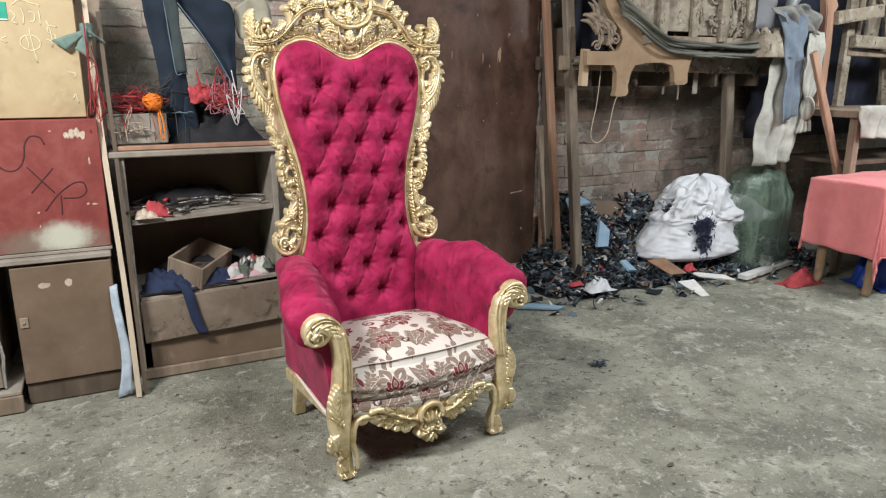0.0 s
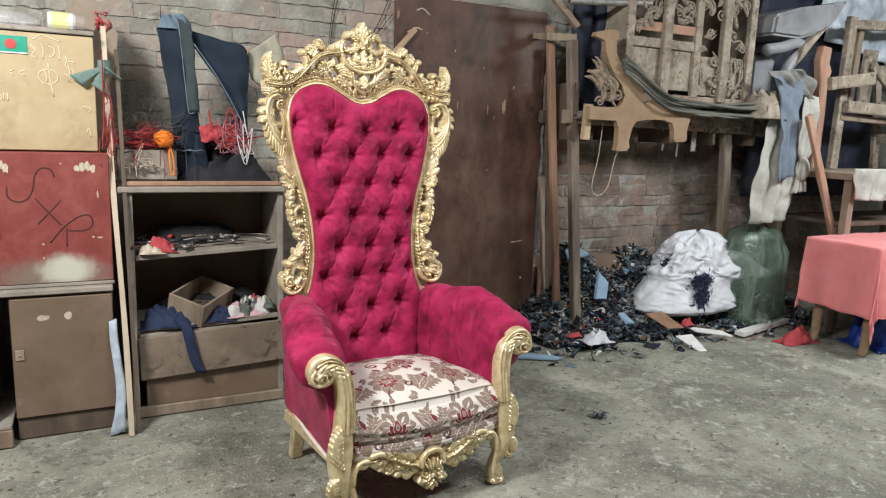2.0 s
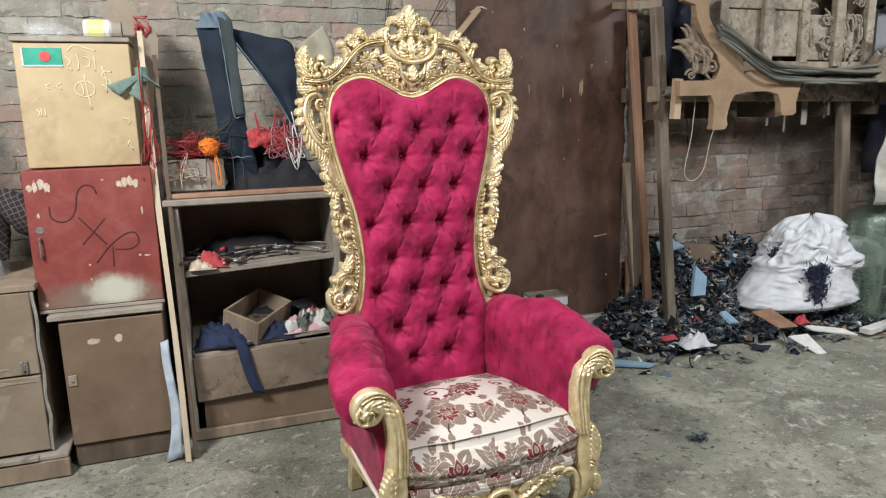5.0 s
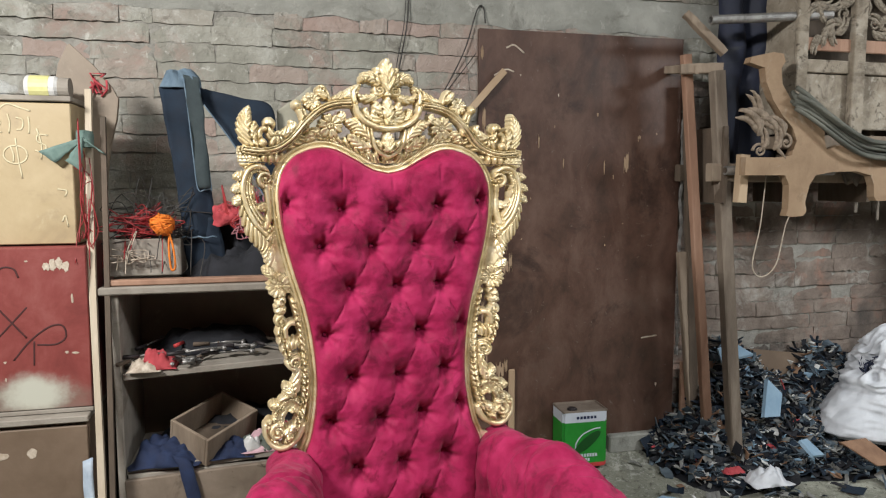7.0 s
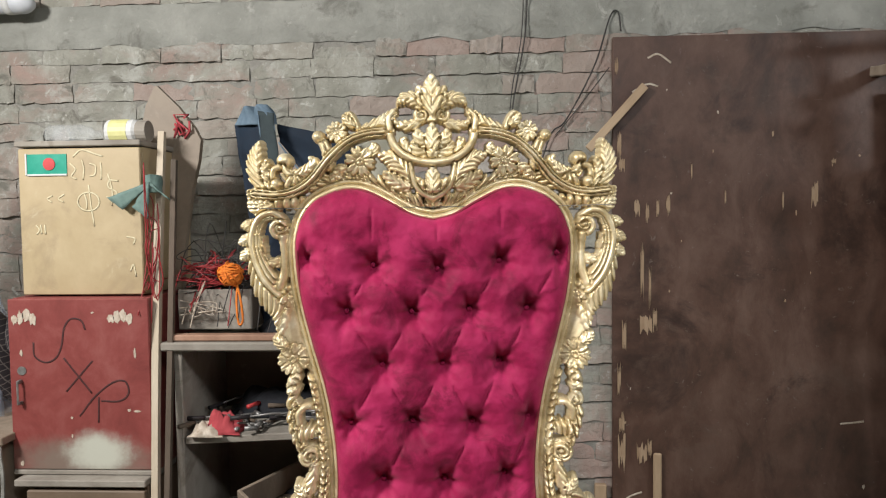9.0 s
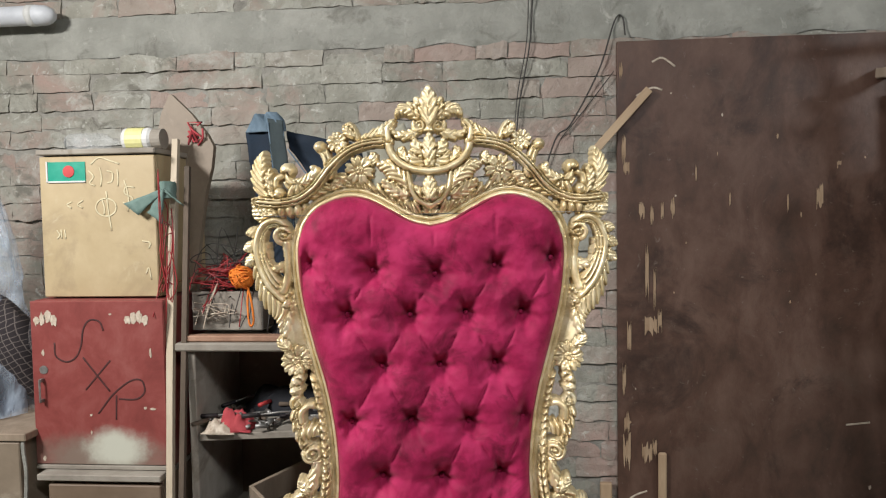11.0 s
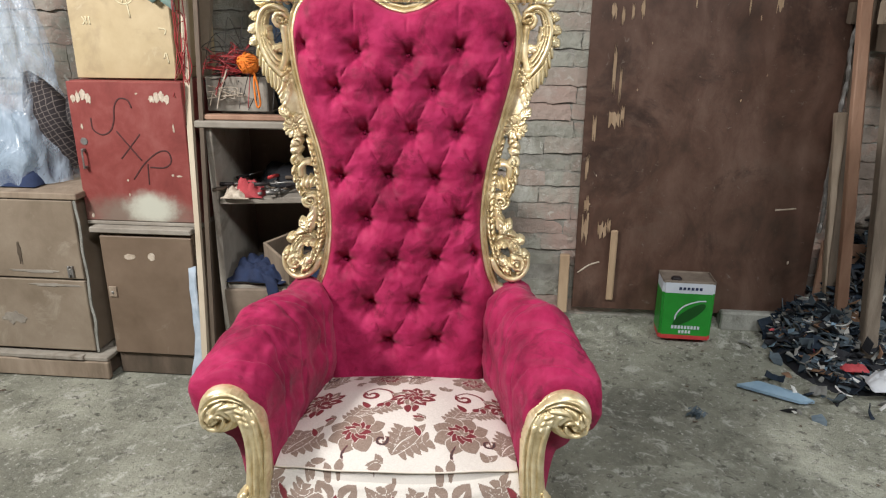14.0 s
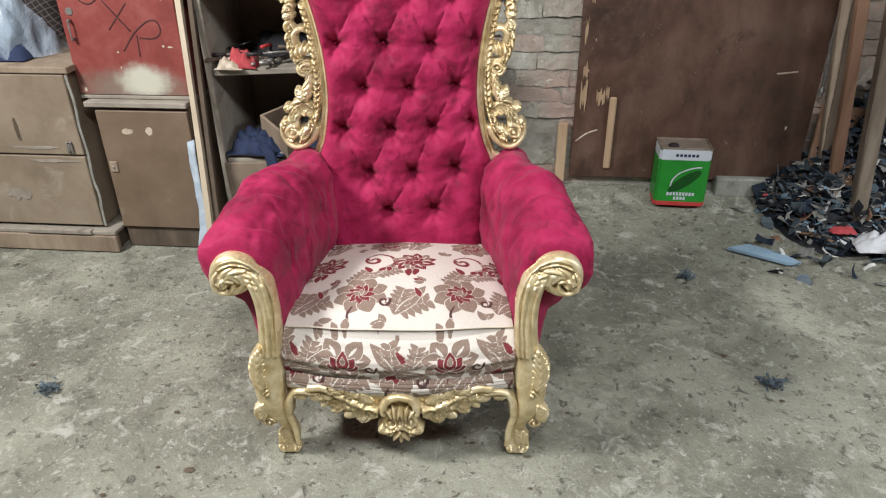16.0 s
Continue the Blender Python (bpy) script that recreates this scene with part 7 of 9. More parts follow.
timber("cap_beam", (-0.27, 0.03, 1.985), (-0.10, -0.05, 1.985), 0.045, 0.04, M_OLDWOOD, rack, seed=10)
timber("block", (-0.055, -0.15, 1.36), (-0.045, -0.15, 1.58), 0.050, 0.040, M_RAW, rack, seed=11, n=4)
timber("brace", (-0.26, 0.02, 2.24), (-0.10, -0.06, 2.05), 0.035, 0.035, M_OLDWOOD, rack, seed=12)
for k in range(6):
    timber("deck_board", (-0.10 + 0.41 * k, -0.10, 1.535), (-0.10 + 0.41 * k + 0.02, 0.24, 1.535), 0.36, 0.022, M_DARKWOOD, rack, seed=13 + k, n=3)
# dusty rags of dirt and fibre hanging from the deck edge
M_DIRT = surface("dusty_fibre", [(0.3, (0.12, 0.10, 0.08)), (0.7, (0.26, 0.225, 0.185))], 12, 0.95, bump=0.6, bump_scale=60)
for k in range(5):
    bm = bmesh.new()
    x0 = 0.55 + 0.33 * k
    grid(bm, lambda u, v: Vector((x0 + 0.36 * u, -0.115 + 0.03 * wob((u * 4, v, k), 2), 1.56 - (0.05 + 0.13 * abs(wob((u * 3, 0, k), 2.3, k)) + 0.03 * abs(wob((u * 14, 0, 0), 1, k))) * v + 0.02 * wob((u * 6, v * 2, 0), 2))), 26, 6)
    thicken(part("hanging_fibre", bm, M_DIRT, rack, smooth=True), 0.012)
for k, (x, z0, w) in enumerate(((1.00, 1.30, 0.045), (0.86, 1.26, 0.014), (1.18, 1.34, 0.014), (0.72, 1.30, 0.02))):
    boxed("hanging_strip", x, x + w, -0.02, -0.012, z0, 1.50, M_DUSTY if k == 0 else M_DIRT, rack, 0.002)
pipe = empty("steel_pipe", pose(2.89, 3.64, 1.508), "grey steel pipe laid on a timber rack", "pipe")
bm = bmesh.new()
n = 16
ro = [[bm.verts.new((x, r * math.cos(2 * math.pi * k / n), r * math.sin(2 * math.pi * k / n))) for k in range(n)] for x, r in ((0.6, 0.021), (0, 0.021), (0, 0.015), (0.3, 0.015))]
for a, b in zip(ro, ro[1:]):
    for k in range(n):
        bm.faces.new((a[k], a[(k + 1) % n], b[(k + 1) % n], b[k]))
bmesh.ops.recalc_face_normals(bm, faces=bm.faces)
part("tube", bm, M_STEEL, pipe, smooth=False)
pipe2 = empty("steel_pipe", pose(2.80, 3.66, 2.19, 0, -4, -6), "grey steel pipe laid on a timber rack", "pipe")
share("tube", pipe.children[0].data, pipe2, Matrix.Identity(4))

# carved pieces, modelled flat: x along, y across
def teardrop(bm, base, deg, L, w, bend, z0, lift, seg=7, n=9):
    """One carved finger: a tapered, curved ridge."""
    p, a = Vector(base), radians(deg)
    pts, rad = [], []
    for i in range(n + 1):
        u = i / n
        pts.append((p.x, p.y, z0 + lift * math.sin(math.pi * u * 0.8)))
        rad.append(max(0.006, w * (0.35 + 0.65 * math.sin(math.pi * min(1.0, 0.15 + u * 0.72)) ** 0.9) * (1 - 0.75 * u ** 3)))
        a += bend / n
        p = p + Vector((math.cos(a), math.sin(a))) * (L / n)
    sweep(bm, pts, rad, seg, 0.75, up=(0, 0, 1))


def leaf_mesh(name, bend=0.9, pairs=3, spread=42, w=0.085, lift=0.10):
    """Acanthus leaf of unit length: a midrib with pairs of curling fingers."""
    bm = bmesh.new()
    teardrop(bm, (0, 0), -8 * bend, 1.0, w * 1.15, bend, 0.07, lift, 8, 14)
    for k in range(pairs):
        u = 0.10 + 0.62 * k / max(1, pairs)
        a = radians(-8 * bend) + bend * u
        c = Vector((math.sin(bend * u) / bend if bend else u, (1 - math.cos(bend * u)) / bend if bend else 0))
        L = 0.46 * (1 - 0.30 * u)
        for sg in (1, -1):
            teardrop(bm, c, math.degrees(a) + sg * spread, L, w * (1.05 - 0.3 * u), -sg * 0.9 + 0.4 * bend, 0.045, lift * 0.7)
    return mesh_of(bm, name)


def scroll_mesh(name, turns=1.35, r0=0.17, tail=0.9, grow=1.0):
    """Spiral with its eye at the origin and radius 1 outside; the tail runs off tangentially."""
    bm = bmesh.new()
    pts, rad = [], []
    n = 40
    for i in range(n + 1):
        u = i / n
        a = -u * turns * 2 * math.pi
        r = 1.0 - 0.80 * u ** 0.85
        pts.append((r * math.cos(a + math.pi), r * math.sin(a + math.pi), 0.10 + 0.22 * u))
        rad.append(r0 * (1.05 - 0.55 * u))
    head = []
    if tail:
        x0, y0, z0 = pts[0]
        for k in range(6, 0, -1):
            t = k / 6 * tail
            head.append((x0 - 0.22 * t * t * grow, y0 - t, z0 * (1 - 0.6 * t)))
        rad = [r0 * (1.05 + 0.0 * k) * (0.55 + 0.45 * (1 - k / 6)) for k in range(6, 0, -1)] + rad
    sweep(bm, head + pts, rad, 8, up=(0, 0, 1))
    r = bmesh.ops.create_uvsphere(bm, u_segments=10, v_segments=6, radius=0.22)
    bmesh.ops.translate(bm, vec=(0, 0, 0.30), verts=r["verts"])
    return mesh_of(bm, name)


LEAF = leaf_mesh("acanthus_leaf", 0.8)
LEAFC = leaf_mesh("curled_leaf", 1.7, 4, 46)
SCROLL = scroll_mesh("scroll")
SCROLLN = scroll_mesh("scroll_eye", 1.5, 0.20, 0.0)
PLANE = pose(0, 0, 0, 90, 0, 0)


# raw carved sofa end resting on the rack
M_MDF = surface("bare_carved_board", [(0.3, (0.24, 0.155, 0.09)), (0.7, (0.36, 0.25, 0.155))], 7, 0.8, bump=0.2, bump_scale=60, stain=[((0.19, 0.13, 0.08), 4, 0.54, 0.70), ((0.42, 0.35, 0.27), 6, 0.58, 0.72)])
sofa = empty("carved_sofa_end", pose(3.0, 3.53, 1.30), "bare wooden carved sofa end lying on a rack", "sofa frame")
panel_pts = [(-0.10, 0.185), (0.11, 0.185), (0.135, 0.14), (0.135, 0.03), (0.125, 0.0), (0.155, -0.005), (0.215, -0.002), (0.235, 0.02), (0.225, 0.06), (0.245, 0.14), (0.275, 0.185), (0.36, 0.200), (0.50, 0.205), (0.585, 0.185), (0.605, 0.14), (0.61, 0.085), (0.625, 0.065), (0.70, 0.065), (0.725, 0.08), (0.72, 0.14), (0.735, 0.20), (0.76, 0.265), (0.60, 0.275), (0.48, 0.30), (0.40, 0.325), (0.33, 0.30), (0.315, 0.345), (0.31, 0.41), (0.275, 0.445), (0.20, 0.47), (0.12, 0.53), (0.075, 0.59), (0.065, 0.66), (0.085, 0.69), (0.075, 0.725), (0.02, 0.730), (-0.09, 0.705), (-0.10, 0.68), (-0.02, 0.66), (-0.01, 0.60), (0.03, 0.52), (0.085, 0.45), (0.14, 0.40), (0.165, 0.34), (0.14, 0.275), (0.08, 0.265), (-0.10, 0.265)]
bm = bmesh.new()
f = [bm.verts.new((x, -0.020, z)) for x, z in panel_pts]
g = [bm.verts.new((x, 0.022, z)) for x, z in panel_pts]
bm.faces.new(f), bm.faces.new(g[::-1])
for k in range(len(f)):
    bm.faces.new((f[k], g[k], g[(k + 1) % len(f)], f[(k + 1) % len(f)]))
bmesh.ops.recalc_face_normals(bm, faces=bm.faces)
bmesh.ops.triangulate(bm, faces=[q for q in bm.faces if len(q.verts) > 4])
part("carved_panel", bm, M_MDF, sofa)


def raw(me, x, z, d, s, lift=0.01, sy=None, flip=False):
    me2 = RAWMESH.get(me.name)
    if me2 is None:
        me2 = me.copy()
        me2.materials.clear()
        me2.materials.append(M_OLDWOOD)
        RAWMESH[me.name] = me2
    share("carved_leaf", me2, sofa, Matrix.Translation((x, -lift, z)) @ PLANE @ pose(0, 0, 0, 0, 0, d) @ Matrix.Diagonal((s, (sy or s) * (-1 if flip else 1), s, 1)))


RAWMESH = {}
for x, z, d, s in ((0.09, 0.36, 100, 0.14), (0.05, 0.38, 120, 0.15), (0.0, 0.40, 115, 0.16), (-0.04, 0.36, 100, 0.18), (-0.06, 0.44, 70, 0.14), (-0.02, 0.30, 60, 0.12), (0.04, 0.30, 45, 0.12)):
    raw(LEAFC, x, z, d, s, 0.012)
raw(SCROLL, 0.10, 0.335, 60, 0.050, 0.014)
raw(SCROLLN, -0.03, 0.295, 0, 0.034, 0.012)

# carved glazed cabinet stored on the rack, with a sagging bundle of cable under it
store = empty("carved_cabinet", pose(3.80, 3.62, 1.565), "dusty unpainted carved wooden cabinet stored on a rack", "cabinet")
M_PALEWOOD = surface("dusty_pale_wood", [(0.3, (0.19, 0.155, 0.11)), (0.5, (0.30, 0.255, 0.195)), (0.72, (0.45, 0.40, 0.325))], 8, 0.85, bump=0.5, bump_scale=60, stain=[((0.12, 0.095, 0.068), 4, 0.52, 0.66), ((0.09, 0.07, 0.05), 16, 0.56, 0.66), ((0.48, 0.44, 0.37), 11, 0.58, 0.70)])
for nm, x0, x1, y0, y1, z0, z1, mat in (("front_panel", -0.57, 0.0, -0.010, 0.010, 0.14, 0.40, M_PALEWOOD), ("front_panel", 0.06, 0.50, -0.005, 0.012, 0.12, 0.38, M_PALEWOOD), ("side_panel", -0.59, -0.57, -0.02, 0.30, 0.12, 1.0, M_PALEWOOD), ("side_panel", 0.56, 0.58, -0.02, 0.30, 0.10, 1.0, M_PALEWOOD),
                                         ("back_panel", -0.57, 0.56, 0.28, 0.30, 0.10, 1.0, M_DARKWOOD), ("bottom_board", -0.59, 0.58, -0.03, 0.30, 0.05, 0.11, M_OLDWOOD), ("stile", -0.59, -0.53, -0.035, -0.010, 0.11, 1.0, M_PALEWOOD), ("stile", -0.29, -0.22, -0.050, -0.012, 0.11, 1.0, M_PALEWOOD),
                                         ("stile", 0.0, 0.06, -0.035, -0.005, 0.10, 1.0, M_PALEWOOD), ("stile", 0.24, 0.31, -0.055, -0.010, 0.08, 1.0, M_PALEWOOD), ("stile", 0.50, 0.56, -0.045, -0.005, 0.09, 1.0, M_PALEWOOD), ("rail", -0.57, 0.0, -0.028, -0.011, 0.40, 0.46, M_PALEWOOD), ("rail", -0.57, 0.0, -0.026, -0.011, 0.50, 0.56, M_PINKWOOD), ("rail", -0.57, 0.56, -0.026, -0.011, 0.85, 0.90, M_PALEWOOD)):
    boxed(nm, x0, x1, y0, y1, z0, z1, mat, store, 0.004)
RAW2 = []
for me in (LEAFC, LEAF, SCROLL):
    q = me.copy()
    q.materials.clear()
    q.materials.append(M_PALEWOOD)
    RAW2.append(q)
rng = random.Random(33)
for k in range(84):
    x = rng.choice((rng.uniform(0.08, 0.23), rng.uniform(0.33, 0.49), rng.uniform(0.08, 0.23), rng.uniform(0.33, 0.49), rng.uniform(-0.52, -0.32), rng.uniform(-0.2, -0.02)))
    z = rng.uniform(0.14, 0.9) if x > 0 else rng.uniform(0.56, 0.9)
    share("carved_leaf", RAW2[k % 3], store, Matrix.Translation((x, -0.016, z)) @ PLANE @ pose(0, 0, 0, 0, 0, rng.uniform(0, 360)) @ Matrix.Scale(0.115 if k % 3 < 2 else 0.04, 4))
M_CABLE = surface("dusty_green_cable", [(0.3, (0.035, 0.040, 0.033)), (0.7, (0.20, 0.20, 0.165))], 8, 0.8, bump=0.5, bump_scale=90, stretch=(0.2, 1, 1))
cable = empty("cable_bundle", pose(3.80, 3.48, 1.57), "sagging bundle of dusty grey-green cable under a cabinet", "cable")
rng = random.Random(6)
for k in range(14):
    oy, oz = rng.uniform(-0.03, 0.03), rng.uniform(-0.035, 0.04)
    bm = bmesh.new()
    pts = [(x, oy + 0.01 * math.sin(8 * x + k), 0.13 - 0.02 + oz - 0.10 * (1 - ((x - 0.15) / 0.80) ** 2) + 0.015 * math.sin(5 * x + k) + (0.14 * ease(-0.25, -0.70, x))) for x in np.linspace(-0.68, 0.72, 26)]
    sweep(bm, pts, rng.uniform(0.006, 0.012), 6)
    part("strand", bm, M_CABLE, cable, smooth=True)
crumple("rag_heap", "heap of pale dusty rags on a rack", "rag", M_PALEWOOD, pose(4.42, 3.50, 1.545), 0.34, 0.26, 0.24, 21.0, 22, 14)
M_TARP = surface("navy_tarp", [(0.3, (0.006, 0.008, 0.018)), (0.7, (0.018, 0.024, 0.050))], 3, 0.7, bump=0.2, bump_scale=20, stain=((0.06, 0.06, 0.055), 2.5, 0.54, 0.68))
tarp = empty("blue_tarp", pose(0, 0, 0), "dark blue tarpaulin hung behind stored furniture", "tarp")
bm = bmesh.new()
grid(bm, lambda u, v: Vector((2.98 + 0.30 * u + 0.04 * math.sin(7 * u), 3.86 - 0.05 * wob((u * 3, v * 2, 0), 2) - 0.05 * math.sin(9 * u), 1.55 + 1.0 * v)), 16, 16)
thicken(part("sheet", bm, M_TARP, tarp, smooth=True), 0.004)
bm = bmesh.new()
grid(bm, lambda u, v: Vector((4.75 + 1.6 * u, 3.90 - 0.05 * wob((u * 6, v * 4, 0), 2), 0.95 + 1.6 * v)), 20, 16)
thicken(part("sheet", bm, M_TARP, tarp, smooth=True), 0.004)
# looped white cord under the deck
loop = empty("white_string", pose(3.0, 3.62, 1.46), "thin white cord looped under a rack", "cord")
bm = bmesh.new()
sweep(bm, spline([(0.10, 0, 0.05), (0.08, 0, -0.20), (0.06, 0.02, -0.40), (0.12, 0.03, -0.46), (0.20, 0.03, -0.40), (0.24, 0.02, -0.20), (0.30, 0.0, -0.06), (0.32, 0, 0.05)], 8), 0.0032, 6)
part("cord", bm, M_STICKER, loop, smooth=True)

# ---------- white sack and the heap of offcuts ----------
M_SCRAPNAVY = surface("navy_fluff", [(0.3, (0.010, 0.014, 0.035)), (0.7, (0.035, 0.045, 0.09))], 30, 0.95, bump=0.3, bump_scale=200)
sackt = empty("white_sack", pose(4.07, 3.70, 0.155), "bulging white woven plastic sack on a heap of offcuts", "sack")


def sackf(u, v):
    """Taut lower body; the slack upper part is crumpled and flops over to one side."""
    a = 2 * math.pi * u
    ca, sa = math.cos(a), math.sin(a)
    prof = float(np.interp(v, [0, 0.05, 0.20, 0.42, 0.56, 0.62, 0.74, 0.88, 0.96, 1.0], [0.40, 0.45, 0.43, 0.36, 0.31, 0.285, 0.265, 0.225, 0.155, 0.02]))
    x, y, z = prof * ca, prof * 0.60 * sa, 0.56 * v
    slack = ease(0.42, 0.60, v)
    n1 = wob((ca * 1.5 + v, sa * 1.5, v * 3.2), 1.5, 2)
    n2 = abs(wob((ca * 2.4, sa * 2.4 + v * 2, v * 3.5), 1.5, 5))
    n3 = abs(wob((ca * 4.6 - v * 3, sa * 4.6, v * 7), 1.4, 6))
    n4 = abs(wob((ca * 3.0 + sa * 4 + v * 9, sa * 3.0 - v * 4, v * 5), 1.3, 11))
    fold = 0.030 * n1 + slack * (0.17 * (0.30 - n2) + 0.10 * (0.28 - n3) + 0.07 * (0.28 - n4)) + (0.014 * (0.3 - n3) + 0.020 * (0.3 - n4)) * (1 - slack)
    right = math.exp(-((math.atan2(sa, ca) + 0.35) / 0.55) ** 2)
    flop = 0.40 * right * math.exp(-((v - 0.54) / 0.11) ** 2) - 0.05 * right * math.exp(-((v - 0.28) / 0.12) ** 2) + 0.12 * right * math.exp(-((v - 0.66) / 0.12) ** 2)
    lip = 0.016 * math.exp(-((v - 0.56 - 0.05 * ca) / 0.04) ** 2) - 0.014 * math.exp(-((v - 0.46 - 0.05 * ca) / 0.020) ** 2) - 0.014 * math.exp(-((v - 0.24 + 0.22 * ca) / 0.016) ** 2)
    k = 1 + (fold + lip) / 0.4
    droop = -0.10 * right * math.exp(-((v - 0.54) / 0.10) ** 2)
    return Vector((x * k + flop * ca + 0.10 * v - 0.05, y * k + 0.4 * flop * sa, z + droop + slack * 0.05 * wob((ca, sa, v * 3), 2.2, 7)))


bm = bmesh.new()
grid(bm, sackf, 110, 80, True)
part("sack_body", bm, M_WHITESACK, sackt, smooth=True)
for k, (u, v, sx, sz, n) in enumerate(((0.700, 0.44, 0.042, 0.026, 380), (0.708, 0.28, 0.028, 0.060, 420), (0.505, 0.60, 0.018, 0.026, 120))):
    p = sackf(u, v)
    bm = bmesh.new()
    rng = random.Random(50 + k)
    for j in range(n):
        c = Vector((p.x + rng.gauss(0, sx), p.y - 0.010 - 0.03 * rng.random(), p.z + rng.gauss(0, sz)))
        d = Vector((rng.gauss(0, 1), rng.gauss(0, 0.3), rng.gauss(0, 1))).normalized() * rng.uniform(0.010, 0.026)
        e = Vector((rng.gauss(0, 1), rng.gauss(0, 0.5), rng.gauss(0, 1))).normalized() * 0.006
        bm.faces.new([bm.verts.new(q) for q in (c - d, c + e, c + d, c - e + Vector((0, -0.006, 0)))])
    thicken(tagged(part("fluff_tuft", bm, M_SCRAPNAVY, sackt), "navy fluff bursting out", kind="stuff"), 0.002)


def heap_z(x, y):
    """Height of the heap of offcuts over the floor."""
    edge = ease(0.0, 0.35, y - (3.42 + 0.12 * math.sin(2.1 * x) - 0.12 * ease(3.2, 3.7, x) + 0.16 * ease(4.2, 4.8, x))) * ease(2.72, 3.02, x + 0.15 * (y - 3.5)) * (1 - 0.4 * ease(4.7, 5.3, x))
    h = 0.085 + 0.10 * ease(3.5, 3.8, y) + 0.36 * ease(3.72, 4.0, y) * ease(2.85, 3.15, x) * (1 - 0.55 * ease(3.75, 4.2, x))
    return edge * h * (0.85 + 0.35 * wob((x, y, 0), 3.0, 9))


bm = bmesh.new()
grid(bm, lambda u, v: Vector((2.40 + 2.9 * u, 3.22 + 0.80 * v, floor_z(2.40 + 2.9 * u, 3.22 + 0.80 * v) - 0.006 + heap_z(2.40 + 2.9 * u, 3.22 + 0.80 * v) * 0.9)), 70, 24)
heap = tagged(part("scrap_heap", bm, M_DARKCLOTH, None, smooth=True), "low heap of dark cloth and foam offcuts", "scraps", kind="stuff")


def scraps(label, mat, n, seed, smin, smax, spread=None, lift=0.0):
    rng = random.Random(seed)
    verts, faces = [], []
    for _ in range(n):
        for _try in range(30):
            x, y = rng.uniform(2.58, 5.2), rng.uniform(3.25, 4.0)
            if heap_z(x, y) > 0.012 or rng.random() < 0.04:
                break
        z = floor_z(x, y) + heap_z(x, y) * 0.95 + 0.006 + rng.random() * 0.030 + lift
        L, Wd = rng.uniform(smin, smax), rng.uniform(smin, smax) * rng.uniform(0.2, 0.8)
        m = Matrix.Translation((x, y, z)) @ Euler((rng.gauss(0, 0.5), rng.gauss(0, 0.5), rng.uniform(0, 6.28))).to_matrix().to_4x4()
        curl, tw = rng.gauss(0, 0.6), rng.gauss(0, 0.5)
        b = len(verts)
        for i in range(4):
            for j in range(2):
                s, t = i / 3 - 0.5, j - 0.5
                verts.append(tuple(m @ Vector((s * L, t * Wd * rng.uniform(0.6, 1.2), curl * s * s * L + tw * s * t * Wd))))
        for i in range(3):
            faces.append((b + 2 * i, b + 2 * i + 2, b + 2 * i + 3, b + 2 * i + 1))
    me = bpy.data.meshes.new("scraps")
    me.from_pydata(verts, [], faces)
    me.materials.append(mat)
    ob = tagged(new("offcuts", me), label, "scraps", kind="stuff")
    return thicken(ob, 0.0035)


M_SCRAPBLUE = surface("slate_scrap", [(0.3, (0.05, 0.075, 0.10)), (0.7, (0.14, 0.18, 0.21))], 10, 0.9, bump=0.2)
M_SCRAPGREY = surface("grey_scrap", [(0.3, (0.11, 0.11, 0.105)), (0.7, (0.26, 0.26, 0.24))], 10, 0.9, bump=0.2)
M_SKY = surface("pale_blue_foam", [(0.3, (0.20, 0.32, 0.44)), (0.7, (0.30, 0.43, 0.54))], 12, 0.8, bump=0.15)
M_BROWNSCRAP = surface("brown_scrap", [(0.3, (0.16, 0.085, 0.05)), (0.7, (0.30, 0.18, 0.11))], 10, 0.9, bump=0.2)
scraps("dark navy cloth strips scattered on a heap", M_DENIM, 900, 61, 0.03, 0.10)
scraps("black cloth strips scattered on a heap", M_DARKCLOTH, 700, 62, 0.03, 0.11)
scraps("slate blue cloth offcuts scattered on a heap", M_SCRAPBLUE, 1000, 63, 0.03, 0.10)
scraps("grey offcuts scattered on a heap", M_SCRAPGREY, 950, 64, 0.02, 0.08)
scraps("white offcuts scattered on a heap", M_WHITEPAPER, 420, 65, 0.02, 0.07)
scraps("brown card offcuts scattered on a heap", M_BROWNSCRAP, 240, 66, 0.03, 0.10)
scraps("pale blue foam offcuts scattered on a heap", M_SKY, 170, 67, 0.03, 0.08)
scraps("red cloth offcuts scattered on a heap", M_REDCLOTH, 18, 68, 0.03, 0.09)


def slab(name, label, cat, mat, pts, t, m):
    """A flat cut piece of foam, card or board."""
    bm = bmesh.new()
    f = [bm.verts.new((x, y, t)) for x, y in pts]
    g = [bm.verts.new((x, y, 0)) for x, y in pts]
    bm.faces.new(f), bm.faces.new(g[::-1])
    for k in range(len(f)):
        bm.faces.new((f[k], g[k], g[(k + 1) % len(f)], f[(k + 1) % len(f)]))
    bmesh.ops.recalc_face_normals(bm, faces=bm.faces)
    ob = tagged(part(name, bm, mat), label, cat)
    ob.matrix_world = m
    return ob


